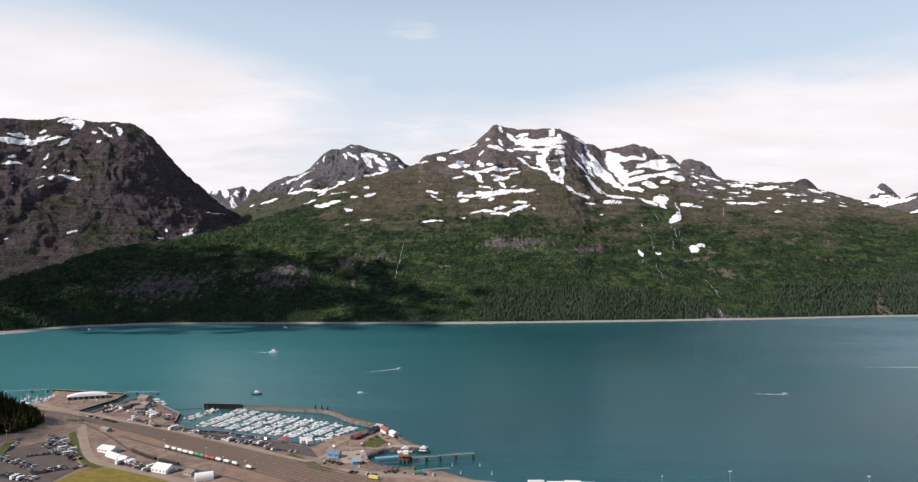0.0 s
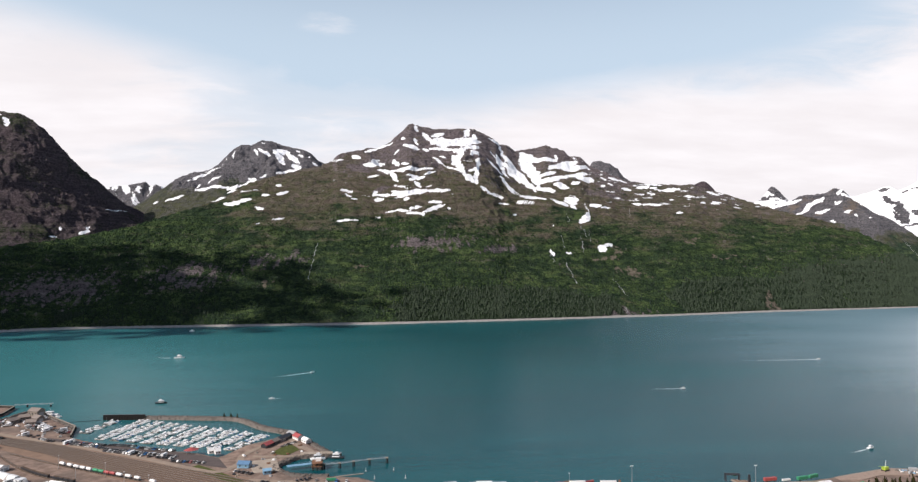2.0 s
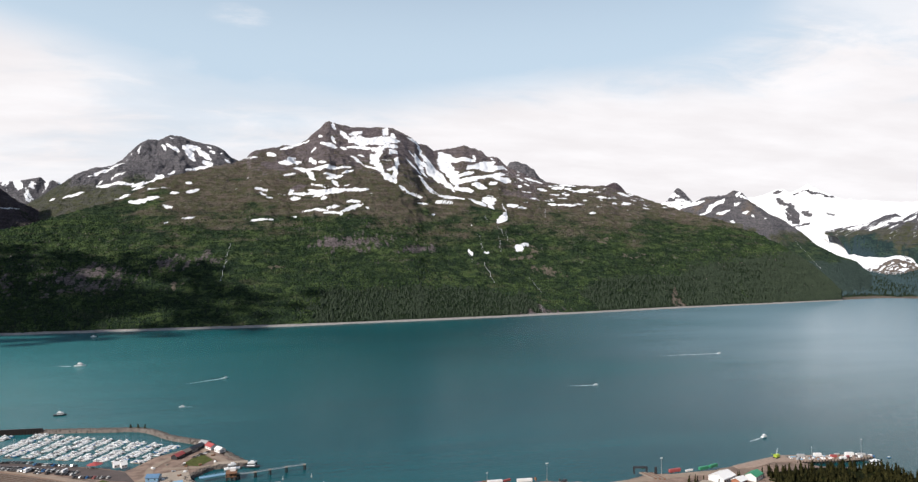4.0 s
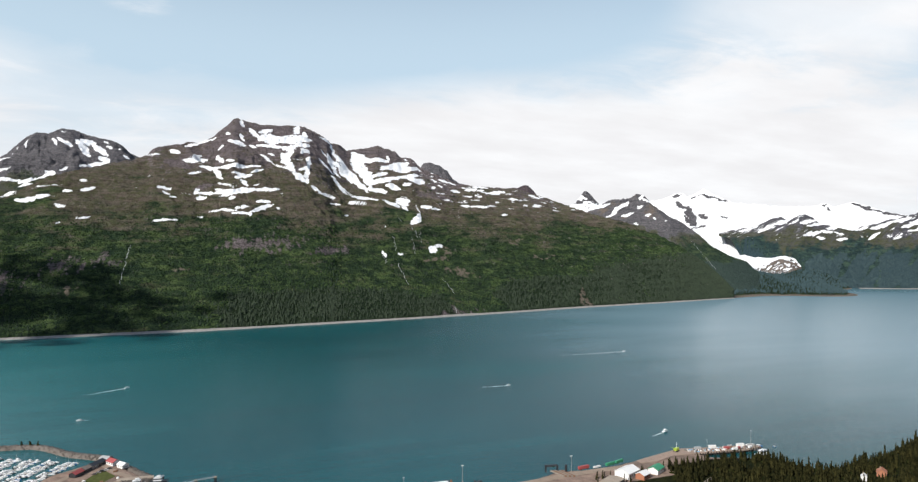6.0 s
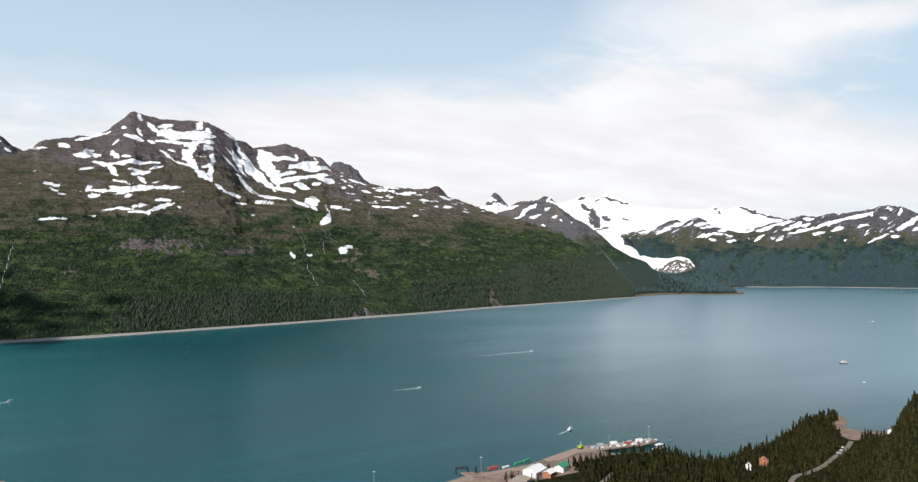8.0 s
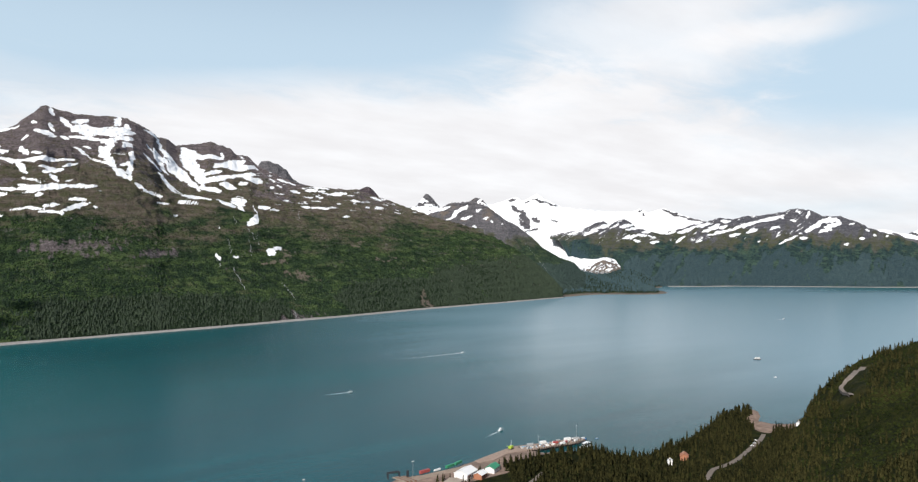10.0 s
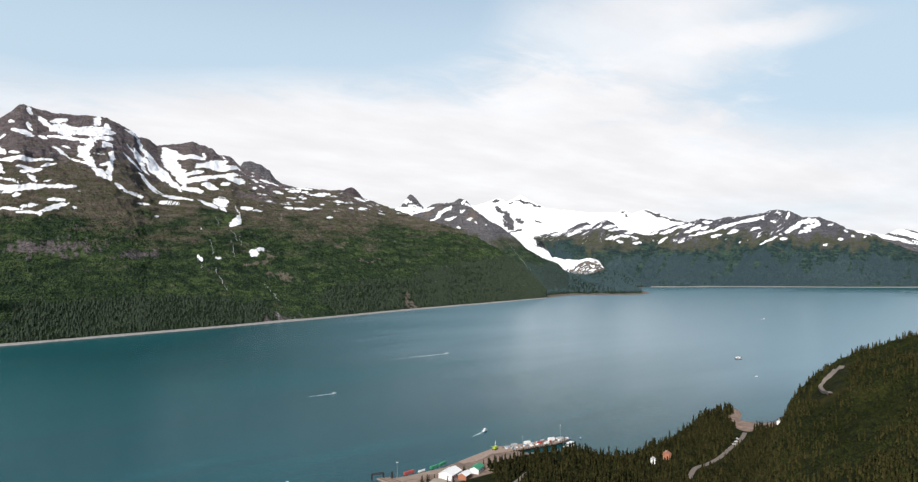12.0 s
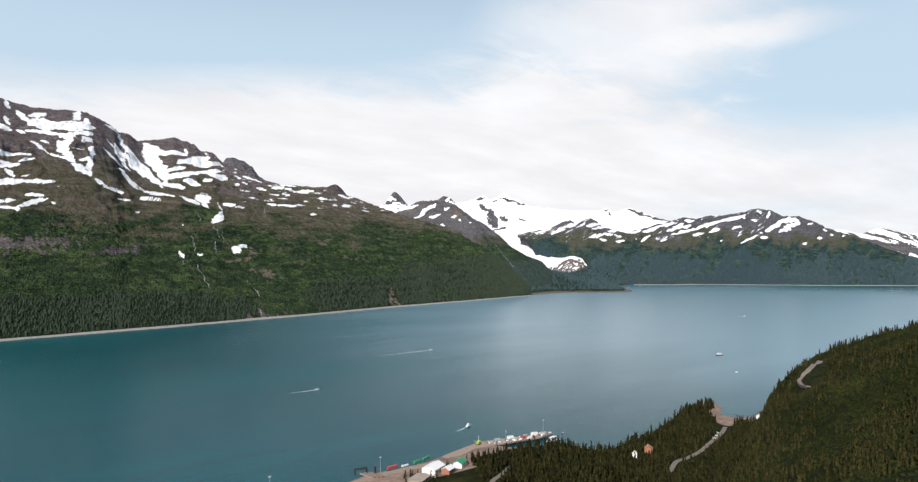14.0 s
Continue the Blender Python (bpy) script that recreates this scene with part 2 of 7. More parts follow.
def mountain_material(name, green, dark_green, rock, pale_rock, heath_lo=(0.062, 0.050, 0.034), heath_hi=(0.105, 0.088, 0.068), snow_tone=(0.86, 0.87, 0.89), woods_lo=(0.014, 0.026, 0.015), woods_hi=(0.036, 0.056, 0.027)):
    """Alpine slope: meadow and scrub, spruce belt, heath, bare rock and old snow, by masks on the ground and noise."""
    m, net, bsdf = material(name)
    p = where(net)

    def mask(key):
        a = net.t.nodes.new("ShaderNodeAttribute")
        a.attribute_name = key
        return a.outputs["Fac"]

    n2, n3, n4 = net.noise(p, 0.03, 6, 0.65), net.noise(p, 0.13, 5, 0.7), net.noise(p, 0.4, 4, 0.75)
    strata = net.noise(net.stretch(p, 0.25, 0.25, 3.0), 0.035, 7, 0.72, 0.8)
    cracks = net.noise(net.stretch(p, 2.2, 2.2, 0.5), 0.05, 6, 0.75, 0.5)
    wob = net.m("ADD", net.m("MULTIPLY", net.m("SUBTRACT", n2, 0.5), 0.9), net.m("MULTIPLY", net.m("SUBTRACT", n3, 0.5), 1.1))
    rock_c = net.mix(net.ramp(net.m("ADD", net.m("MULTIPLY", strata, 0.6), net.m("MULTIPLY", cracks, 0.4)), 0.38, 0.62), rock, pale_rock)
    rock_c = net.mix(net.ramp(n3, 0.3, 0.62), tuple(c * 0.6 for c in rock), rock_c)
    grain = net.m("ADD", n2, net.m("MULTIPLY", net.m("SUBTRACT", n4, 0.5), 1.8))
    meadow = net.mix(net.ramp(grain, 0.34, 0.72), dark_green, green)
    meadow = net.mix(net.m("MULTIPLY", mask("lush"), net.ramp(grain, 0.35, 0.6)), meadow, tuple(min(1, c * q) for c, q in zip(green, (1.7, 1.6, 1.2))))
    meadow = net.mix(net.m("MULTIPLY", net.ramp(strata, 0.50, 0.40), 0.55), meadow, tuple(c * 0.55 for c in dark_green))
    patch = net.noise(net.stretch(p, 1.0, 1.0, 2.4), 0.013, 8, 0.68, 0.7)
    meadow = net.mix(net.m("MULTIPLY", net.ramp(patch, 0.50, 0.58), 0.8), meadow, tuple(min(1, c * q) for c, q in zip(green, (1.45, 1.35, 1.1))))
    thicket = net.noise(net.stretch(p, 1.0, 1.0, 1.6), 0.055, 6, 0.7, 0.4)
    meadow = net.mix(net.m("MULTIPLY", net.ramp(thicket, 0.53, 0.60), 0.75), meadow, tuple(c * 0.55 for c in dark_green))
    gully = net.noise(net.stretch(p, 1.0, 1.0, 0.16), 0.045, 5, 0.65, 0.7)
    meadow = net.mix(net.m("MULTIPLY", net.ramp(gully, 0.48, 0.38), 0.6), meadow, tuple(c * 0.8 for c in dark_green))
    heath = net.mix(net.ramp(net.m("ADD", strata, net.m("MULTIPLY", net.m("SUBTRACT", n4, 0.5), 0.7)), 0.38, 0.62), heath_lo, heath_hi)
    heath = net.mix(net.m("MULTIPLY", net.ramp(n2, 0.42, 0.6), 0.75), heath, (0.100, 0.110, 0.052))
    heath = net.mix(net.m("MULTIPLY", net.ramp(thicket, 0.55, 0.62), 0.6), heath, tuple(c * 0.5 for c in heath_lo))
    meadow = net.mix(net.ramp(net.m("ADD", mask("heath"), net.m("ADD", wob, net.m("MULTIPLY", net.m("SUBTRACT", patch, 0.5), 1.6))), 0.2, 0.9), meadow, heath)
    woods = net.mix(net.ramp(n3, 0.3, 0.7), woods_lo, woods_hi)
    base = net.mix(net.ramp(net.m("ADD", mask("forest"), wob), 0.35, 0.65), meadow, woods)
    base = net.mix(net.ramp(net.m("ADD", mask("rock"), wob), 0.30, 0.75), base, rock_c)
    sand = net.mix(net.ramp(n4, 0.3, 0.7), (0.17, 0.135, 0.105), (0.32, 0.265, 0.22))
    base = net.mix(net.m("MULTIPLY", net.ramp(net.m("ADD", mask("scree"), wob), 0.35, 0.75), 0.9), base, sand)
    snow = net.ramp(net.m("ADD", mask("snow"), net.m("MULTIPLY", wob, 0.42)), 0.46, 0.54)
    old = net.mix(net.ramp(net.noise(p, 0.02, 4), 0.35, 0.7), tuple(c * 0.94 for c in snow_tone), snow_tone)
    base = net.mix(snow, base, old)
    net.put(bsdf.inputs["Base Color"], base)
    bsdf.inputs["Roughness"].default_value = 0.9
    bsdf.inputs["Specular IOR Level"].default_value = 0.06
    h = net.m("ADD", net.m("MULTIPLY", n3, 1.0), net.m("MULTIPLY", n2, 1.6))
    h = net.m("ADD", h, net.m("ADD", net.m("MULTIPLY", strata, 1.0), net.m("MULTIPLY", n4, 0.9)))
    h = net.m("MULTIPLY", h, net.m("SUBTRACT", 1.0, net.m("MULTIPLY", snow, 0.88)))
    bump(net, bsdf, h, 1.0, 13.0)
    return m


near_slope = mountain_material("alpine_slope", (0.072, 0.112, 0.050), (0.020, 0.038, 0.023), (0.150, 0.124, 0.130), (0.33, 0.280, 0.285), (0.125, 0.100, 0.078), (0.215, 0.180, 0.148))
rock_slope = mountain_material("rock_slope", (0.06, 0.08, 0.04), (0.025, 0.04, 0.02), (0.084, 0.066, 0.075), (0.20, 0.160, 0.170), (0.105, 0.082, 0.085), (0.185, 0.146, 0.146))
# distance haze put into the colours: paler, bluer woods and lighter grey rock
hazed_snow_slope = mountain_material("hazed_snow_slope", (0.070, 0.105, 0.062), (0.036, 0.062, 0.042), (0.130, 0.126, 0.140), (0.29, 0.275, 0.285), (0.10, 0.105, 0.085), (0.165, 0.155, 0.135), (0.90, 0.91, 0.93), (0.044, 0.070, 0.060), (0.076, 0.108, 0.092))
# air haze painted in: woods, greens and rock shifted towards blue
hazed_east_slope = mountain_material("hazed_east_slope", (0.060, 0.104, 0.088), (0.034, 0.062, 0.066), (0.105, 0.108, 0.132), (0.25, 0.235, 0.245), (0.090, 0.095, 0.078), (0.150, 0.142, 0.125), (0.88, 0.89, 0.91), (0.036, 0.064, 0.078), (0.062, 0.100, 0.112))
fall_mat = plain("falling_water", (0.80, 0.82, 0.83), 0.5, grain=0.1, scale=0.3)


def water_material():
    m, net, bsdf = material("glacial_water")
    p = where(net)
    silt = net.noise(net.stretch(p, 0.5, 1.6, 1), 0.0016, 4, 0.55, 0.4)
    streak = net.noise(net.stretch(p, 0.25, 2.2, 1), 0.008, 4, 0.6, 0.3)
    f = net.m("ADD", net.m("MULTIPLY", silt, 0.75), net.m("MULTIPLY", streak, 0.25))
    tone = net.mix(net.ramp(f, 0.32, 0.68), (0.001, 0.040, 0.052), (0.003, 0.082, 0.094))
    # paler towards the glacier by rock flour and painted sky glare, paler teal off town
    for mouth, near_, wide_, pale_tone in (((2500, 1300, 0), 1000, 2150, (0.150, 0.250, 0.300)), ((-800, 1350, 0), 250, 1100, (0.035, 0.165, 0.175))):
        # mouth is the middle of each paler spread
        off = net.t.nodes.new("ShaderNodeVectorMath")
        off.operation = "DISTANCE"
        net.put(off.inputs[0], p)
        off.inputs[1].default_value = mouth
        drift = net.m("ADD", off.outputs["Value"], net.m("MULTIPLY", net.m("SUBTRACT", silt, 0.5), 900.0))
        tone = net.mix(net.ramp(net.m("DIVIDE", drift, 1000.0), wide_ / 1000, near_ / 1000), tone, pale_tone)
    net.put(bsdf.inputs["Base Color"], tone)
    bsdf.inputs["Roughness"].default_value = 0.27
    bsdf.inputs["IOR"].default_value = 1.333
    bsdf.inputs["Specular IOR Level"].default_value = 0.32
    h = net.m("ADD", net.m("MULTIPLY", net.noise(net.stretch(p, 0.6, 1.3, 1), 0.11, 4, 0.6), 1.0), net.m("MULTIPLY", net.noise(net.stretch(p, 0.6, 1.4, 1), 0.5, 4, 0.6), 0.3))
    bump(net, bsdf, h, 0.32, 0.7)
    return m


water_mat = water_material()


def ground_material():
    m, net, bsdf = material("ground_cover")
    p = where(net)
    a = net.t.nodes.new("ShaderNodeAttribute")
    a.attribute_name = "wild"
    n1, n2, n3 = net.noise(p, 0.02, 5, 0.6), net.noise(p, 0.12, 5, 0.65), net.noise(p, 0.7, 4, 0.7)
    gravel = net.mix(net.ramp(n2, 0.3, 0.7), (0.185, 0.132, 0.104), (0.32, 0.235, 0.188))
    gravel = net.mix(net.m("MULTIPLY", net.ramp(n1, 0.45, 0.7), 0.6), gravel, (0.125, 0.105, 0.092))
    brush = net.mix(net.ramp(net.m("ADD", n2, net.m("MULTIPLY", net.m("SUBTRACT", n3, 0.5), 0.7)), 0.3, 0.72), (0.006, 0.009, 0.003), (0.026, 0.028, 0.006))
    brush = net.mix(net.m("MULTIPLY", net.ramp(n1, 0.55, 0.75), 0.4), brush, (0.075, 0.060, 0.02))
    k = net.ramp(net.m("ADD", a.outputs["Fac"], net.m("MULTIPLY", net.m("SUBTRACT", n2, 0.5), 0.5)), 0.4, 0.6)
    net.put(bsdf.inputs["Base Color"], net.mix(k, gravel, brush))
    bsdf.inputs["Roughness"].default_value = 0.95
    bsdf.inputs["Specular IOR Level"].default_value = 0.08
    bump(net, bsdf, net.m("ADD", n3, n2), 0.8, 1.2)
    return m


ground_mat = ground_material()
beach_mat = plain("shingle", (0.27, 0.255, 0.24), 0.9, grain=0.35, scale=0.15)

asphalt = plain("asphalt", (0.102, 0.084, 0.079), 0.9, grain=0.3, scale=0.09)
gravel_road = plain("gravel_road", (0.28, 0.220, 0.172), 0.95, grain=0.22, scale=0.12)
road_grey = plain("worn_road", (0.18, 0.152, 0.130), 0.9, grain=0.2, scale=0.15)
# for the unseen clouds that only cast shade
cloud_mat = plain("shade_cloud_white", (0.9, 0.9, 0.9), 1.0, grain=0.03, scale=0.01)
ballast_mat = plain("rail_ballast", (0.105, 0.072, 0.052), 0.95, grain=0.3, scale=0.3)
yard_mat = plain("rail_yard_dirt", (0.22, 0.150, 0.110), 0.95, grain=0.25, scale=0.1)
rail_mat = plain("worn_rail_steel", (0.30, 0.26, 0.23), 0.45, 0.7, 0.2)
dock_deck = plain("dock_planking", (0.31, 0.235, 0.19), 0.9, grain=0.25, scale=0.3)
concrete = plain("concrete", (0.34, 0.285, 0.230), 0.9, grain=0.18, scale=0.2)
lawn_mat = plain("dry_grass", (0.185, 0.145, 0.034), 0.95, grain=0.4, scale=0.18)
verge_mat = plain("green_verge", (0.075, 0.085, 0.026), 0.95, grain=0.45, scale=0.3)
rock_mat = plain("riprap_rock", (0.135, 0.118, 0.105), 0.9, grain=0.4, scale=0.6, spread=0.5)
timber = plain("tarred_timber", (0.035, 0.030, 0.028), 0.85, grain=0.35, scale=0.5)
grey_timber = plain("weathered_timber", (0.26, 0.225, 0.19), 0.85, grain=0.25, scale=0.6)
white_paint = plain("white_paint", (0.80, 0.79, 0.77), 0.45, grain=0.06, scale=0.4)
white_gel = plain("white_gelcoat", (0.78, 0.78, 0.78), 0.3, grain=0.08, scale=0.5, spread=0.8)
grey_paint = plain("grey_paint", (0.36, 0.36, 0.36), 0.5, grain=0.12, scale=0.5, spread=0.8)
dark_paint = plain("dark_paint", (0.035, 0.037, 0.042), 0.4, grain=0.2, scale=0.5)
black_mat = plain("black_rubber", (0.02, 0.02, 0.02), 0.8)
blue_paint = plain("blue_paint", (0.03, 0.14, 0.34), 0.5, grain=0.15, scale=0.4)
pale_blue = plain("pale_blue_steel", (0.20, 0.36, 0.50), 0.5, grain=0.15, scale=0.4)
red_paint = plain("red_paint", (0.36, 0.075, 0.070), 0.5, grain=0.15, scale=0.4)
green_paint = plain("green_paint", (0.04, 0.25, 0.13), 0.5, grain=0.15, scale=0.4)
lime_paint = plain("lime_paint", (0.42, 0.55, 0.06), 0.5, grain=0.15, scale=0.4)
yellow_paint = plain("yellow_paint", (0.62, 0.52, 0.12), 0.5, grain=0.12, scale=0.4)
orange_paint = plain("orange_red_paint", (0.36, 0.15, 0.085), 0.6, grain=0.15, scale=0.4)
rust_mat = plain("rusty_steel", (0.20, 0.10, 0.055), 0.8, 0.2, 0.35, 0.5)
brown_roof = plain("brown_roof", (0.22, 0.18, 0.155), 0.8, grain=0.2, scale=0.4)
steel = plain("galvanised_steel", (0.55, 0.56, 0.57), 0.4, 0.6, 0.1)
glass_mat = plain("dark_window_glass", (0.015, 0.02, 0.025), 0.08, grain=0.1)
bark = plain("bark", (0.085, 0.065, 0.05), 0.95, grain=0.3, scale=1.5)


def leaf_material(name, dark, light, scale, varied=0.3):
    """Foliage, varied by clump and from plant to plant."""
    m, net, bsdf = material(name)
    p = where(net)
    isl = net.t.nodes.new("ShaderNodeNewGeometry").outputs["Random Per Island"]
    rnd = net.n("ShaderNodeObjectInfo").outputs["Random"]
    k = net.m("ADD", net.m("MULTIPLY", net.noise(p, scale, 4, 0.65), 0.9), net.m("MULTIPLY", net.m("ADD", isl, rnd), varied))
    net.put(bsdf.inputs["Base Color"], net.mix(net.ramp(net.m("SUBTRACT", k, 0.25), 0.15, 0.75, False), dark, light))
    bsdf.inputs["Roughness"].default_value = 0.85
    bsdf.inputs["Specular IOR Level"].default_value = 0.06
    bump(net, bsdf, net.noise(p, scale * 6, 3, 0.7), 0.8, 0.6)
    return m


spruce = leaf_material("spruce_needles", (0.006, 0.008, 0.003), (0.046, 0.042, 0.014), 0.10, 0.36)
# the same spruce paled for the haze over the water
hazed_far_spruce = leaf_material("hazed_far_needles", (0.018, 0.030, 0.022), (0.046, 0.062, 0.040), 0.05)
# spruce once more, blued and lightened to stand for haze across the fjord
hazy_spruce = leaf_material("hazy_spruce_needles", (0.036, 0.063, 0.072), (0.068, 0.104, 0.108), 0.05)
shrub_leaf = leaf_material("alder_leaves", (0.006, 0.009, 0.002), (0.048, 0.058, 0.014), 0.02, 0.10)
# alder green, lifted in colour for haze on the mountainside
hazed_scrub_leaf = leaf_material("hazed_alder_leaves", (0.018, 0.035, 0.015), (0.050, 0.080, 0.028), 0.025)


def foam_material():
    """Broken white foam, see-through between the streaks."""
    m, net, bsdf = material("foam")
    p = where(net)
    bsdf.inputs["Base Color"].default_value = (0.85, 0.88, 0.88, 1)
    bsdf.inputs["Roughness"].default_value = 0.8
    a = net.t.nodes.new("ShaderNodeAttribute")
    a.attribute_name = "dense"
    k = net.m("ADD", a.outputs["Fac"], net.m("MULTIPLY", net.m("SUBTRACT", net.noise(p, 0.35, 4, 0.7), 0.5), 0.9))
    net.put(bsdf.inputs["Alpha"], net.ramp(k, 0.25, 0.9))
    return m


foam = foam_material()
car_white = plain("white_car_paint", (0.56, 0.55, 0.53), 0.35, grain=0.1, scale=0.6, spread=0.6)
car_silver = plain("silver_car_paint", (0.24, 0.225, 0.21), 0.35, 0.3, 0.25, 0.6, 1.2)
car_dark = plain("dark_car_paint", (0.055, 0.045, 0.042), 0.3, 0.0, 0.5, 0.6, 2.0)
faded_blue = plain("faded_blue_roof", (0.10, 0.20, 0.33), 0.7, grain=0.25, scale=0.4)
# ---- water ----
far_ = 7000
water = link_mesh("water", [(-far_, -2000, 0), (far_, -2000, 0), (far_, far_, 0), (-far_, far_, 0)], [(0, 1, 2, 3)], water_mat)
tagged(water, "calm teal glacial fjord water with faint ripples", "water", kind="structure")

# ---- mountains: each lies between a foot line and a crest line ----
GRIDS = {}


def massif(name, foot, crest, cols, rows, mat, label, paint, rough=1.0, seed=1, bulge=0.0, back=420, profile=None, terrace=0, skirt=4.0, dome=None, gully=0.055, relief=1.0, skyline=()):
    """A slope from a foot line up to a crest and down behind it. paint(x, y, z, slope, v) gives the masks."""
    f, c = curve_through(foot, cols), curve_through(crest, cols)
    if f.shape[1] == 2:
        f = np.c_[f, np.full(cols, -3.0)]
    if skyline:
        # along and height of the crest line, node by node
        sx, sz = np.array(skyline, float).T
        inside_ = np.clip(c[:, 0], sx[0], sx[-1])
        order = np.argsort(c[:, 0])
        drawn = np.interp(inside_, sx, sz) - np.interp(inside_, c[order, 0], c[order, 2])
        c[:, 2] += drawn * smooth(np.abs(c[:, 0] - inside_), 130, 0)
    v = np.linspace(0, 1, rows) ** 1.0
    hv = profile(v) if profile else v
    V, H = v[:, None], hv[:, None]
    # the notches of the crest fade out down the slope
    wide = max(3, cols // 22) | 1
    bell = np.hanning(wide + 2)[1:-1]
    bell = bell / bell.sum()
    even = np.stack([np.convolve(np.pad(c[:, k], wide // 2, mode="edge"), bell, mode="valid") for k in range(3)], 1)
    grow = smooth(V, 0.35, 1.0)[:, :, None]
    top = even[None] * (1 - grow) + c[None] * grow
    x = f[None, :, 0] * (1 - V) + top[:, :, 0] * V
    y = f[None, :, 1] * (1 - V) + top[:, :, 1] * V
    z = f[None, :, 2] * (1 - H) + top[:, :, 2] * H
    if dome:
        z = z + dome[3] * np.exp(-((x - dome[0]) ** 2 + (y - dome[1]) ** 2) / dome[2] ** 2)
    span = np.maximum(c[None, :, 2] - f[None, :, 2], 0)
    body = np.sin(np.pi * np.clip(V, 0, 1)) ** 0.7
    # spurs and gullies run down the slope, broken by rough ground
    wx = x + 60 * fbm(x / 300, y / 300, 3, seed=seed + 31)
    wy = y + 60 * fbm(x / 300 + 9, y / 300, 3, seed=seed + 37)
    z = z + bulge * span * np.sin(np.pi * V)
    z = z + rough * span * body * (gully * ridged(wx / 430, wy / 520, 4, 0.5, seed) - 0.4 * gully)
    if terrace:
        # benches run level low down and follow the crest higher up
        lie = z * (1 - 0.5 * V) + 0.5 * V * V * 600
        wave = lie / terrace + 0.8 * fbm(x / 500, y / 300, 4, seed=seed + 3)
        z = z + body * terrace * 0.16 * np.sin(2 * np.pi * wave) * (0.6 + 0.6 * fbm(x / 200, y / 200, 2, seed=seed + 4))
        wave = lie / (0.37 * terrace) + 0.9 * fbm(x / 260, y / 160, 4, seed=seed + 6)
        z = z + body * terrace * 0.065 * np.sin(2 * np.pi * wave) * (0.5 + 0.9 * fbm(x / 120, y / 120, 2, seed=seed + 7))
    z = z + rough * body * (relief * (9 + 15 * smooth(z, 420, 600)) * ridged(wx / 135, wy / 190, 4, 0.55, seed + 5) + 5 * fbm(x / 35, y / 35, 3, 0.6, seed + 9) + 2.2 * ridged(x / 14, y / 14, 2, 0.6, seed + 15))
    jag = smooth(V, 0.55, 1.0)
    z = z + rough * jag * np.minimum(1, span / 300) * (5 * ridged(x / 55, y / 55, 3, 0.6, seed + 13) - 3)
    dx_, dy_ = c[:, 0] - f[:, 0], c[:, 1] - f[:, 1]
    ln = np.hypot(dx_, dy_)
    steps = np.array([0.12, 0.4, 1.0])[:, None]
    bx = c[None, :, 0] + dx_ / ln * back * steps
    by = c[None, :, 1] + dy_ / ln * back * steps
    bz = z[-1][None, :] - steps * (0.55 * back) - 4
    x, y, z = np.vstack([x, bx]), np.vstack([y, by]), np.vstack([z, bz])
    x, y, z = np.vstack([x[:1], x]), np.vstack([y[:1], y]), np.vstack([z[:1] - 6 - (skirt - 6) * smooth(np.linspace(0, 1, cols), 0.03, 0.1)[None], z])
    gz_v, gz_u = np.gradient(z)
    gx_v, gx_u = np.gradient(x)
    gy_v, gy_u = np.gradient(y)
    nz = gx_u * gy_v - gy_u * gx_v
    nx = gy_u * gz_v - gz_u * gy_v
    ny = gz_u * gx_v - gx_u * gz_v
    slope = np.hypot(nx, ny) / np.maximum(np.abs(nz), 1e-6)
    VV = np.vstack([np.zeros((1, cols)), np.repeat(V, cols, 1), np.ones((3, cols))])
    masks = paint(x, y, z, slope, VV)
    GRIDS[name] = (x, y, z, masks)
    return tagged(sheet(name, x, y, z, mat, masks), label, "mountain", kind="structure")


def blob(x, y, cx, cy, rx, ry, turn=0.0):
    """1 in the middle of an oval, falling through a half at its edge."""
    c_, s_ = math.cos(radians(turn)), math.sin(radians(turn))
    u, v = (x - cx) * c_ + (y - cy) * s_, -(x - cx) * s_ + (y - cy) * c_
    return np.clip(1.5 - np.hypot(u / rx, v / ry), 0, 1)


MAIN_FOOT = [(-1168, 1588), (-1134, 1662), (-1062, 1777), (-966, 1831), (-801, 1886), (-674, 1893), (-557, 1900), (-442, 1904),
             (-311, 1906), (-160, 1909), (-16, 1911), (55, 1919), (108, 1926), (206, 1939), (285, 1950), (363, 1960), (397, 1965),
             (524, 1982), (649, 2003), (746, 2021), (859, 2041), (986, 2064), (1139, 2099), (1304, 2137), (1480, 2167), (1554, 2179),
             (1716, 2205), (1865, 2231), (2012, 2259), (2137, 2283), (2219, 2299)]
MAIN_CREST = [(-1334, 1812, 108), (-1299, 1898, 123), (-1231, 2061, 167), (-1157, 2193, 213), (-997, 2358, 250), (-872, 2470, 287),
              (-757, 2592, 341), (-630, 2728, 409), (-469, 2912, 507), (-255, 3090, 591), (-26, 3250, 698), (90, 3349, 772),
              (181, 3395, 846), (348, 3432, 838), (481, 3416, 844), (621, 3444, 795), (698, 3532, 742), (968, 3675, 803),
              (1129, 3524, 711), (1231, 3383, 613), (1384, 3323, 574), (1573, 3293, 551), (1755, 3257, 510), (1898, 3118, 435),
              (2021, 2979, 372), (2067, 2920, 343), (2193, 2827, 299), (2226, 2672, 236), (2240, 2529, 163), (2236, 2397, 85), (2263, 2344, 25)]


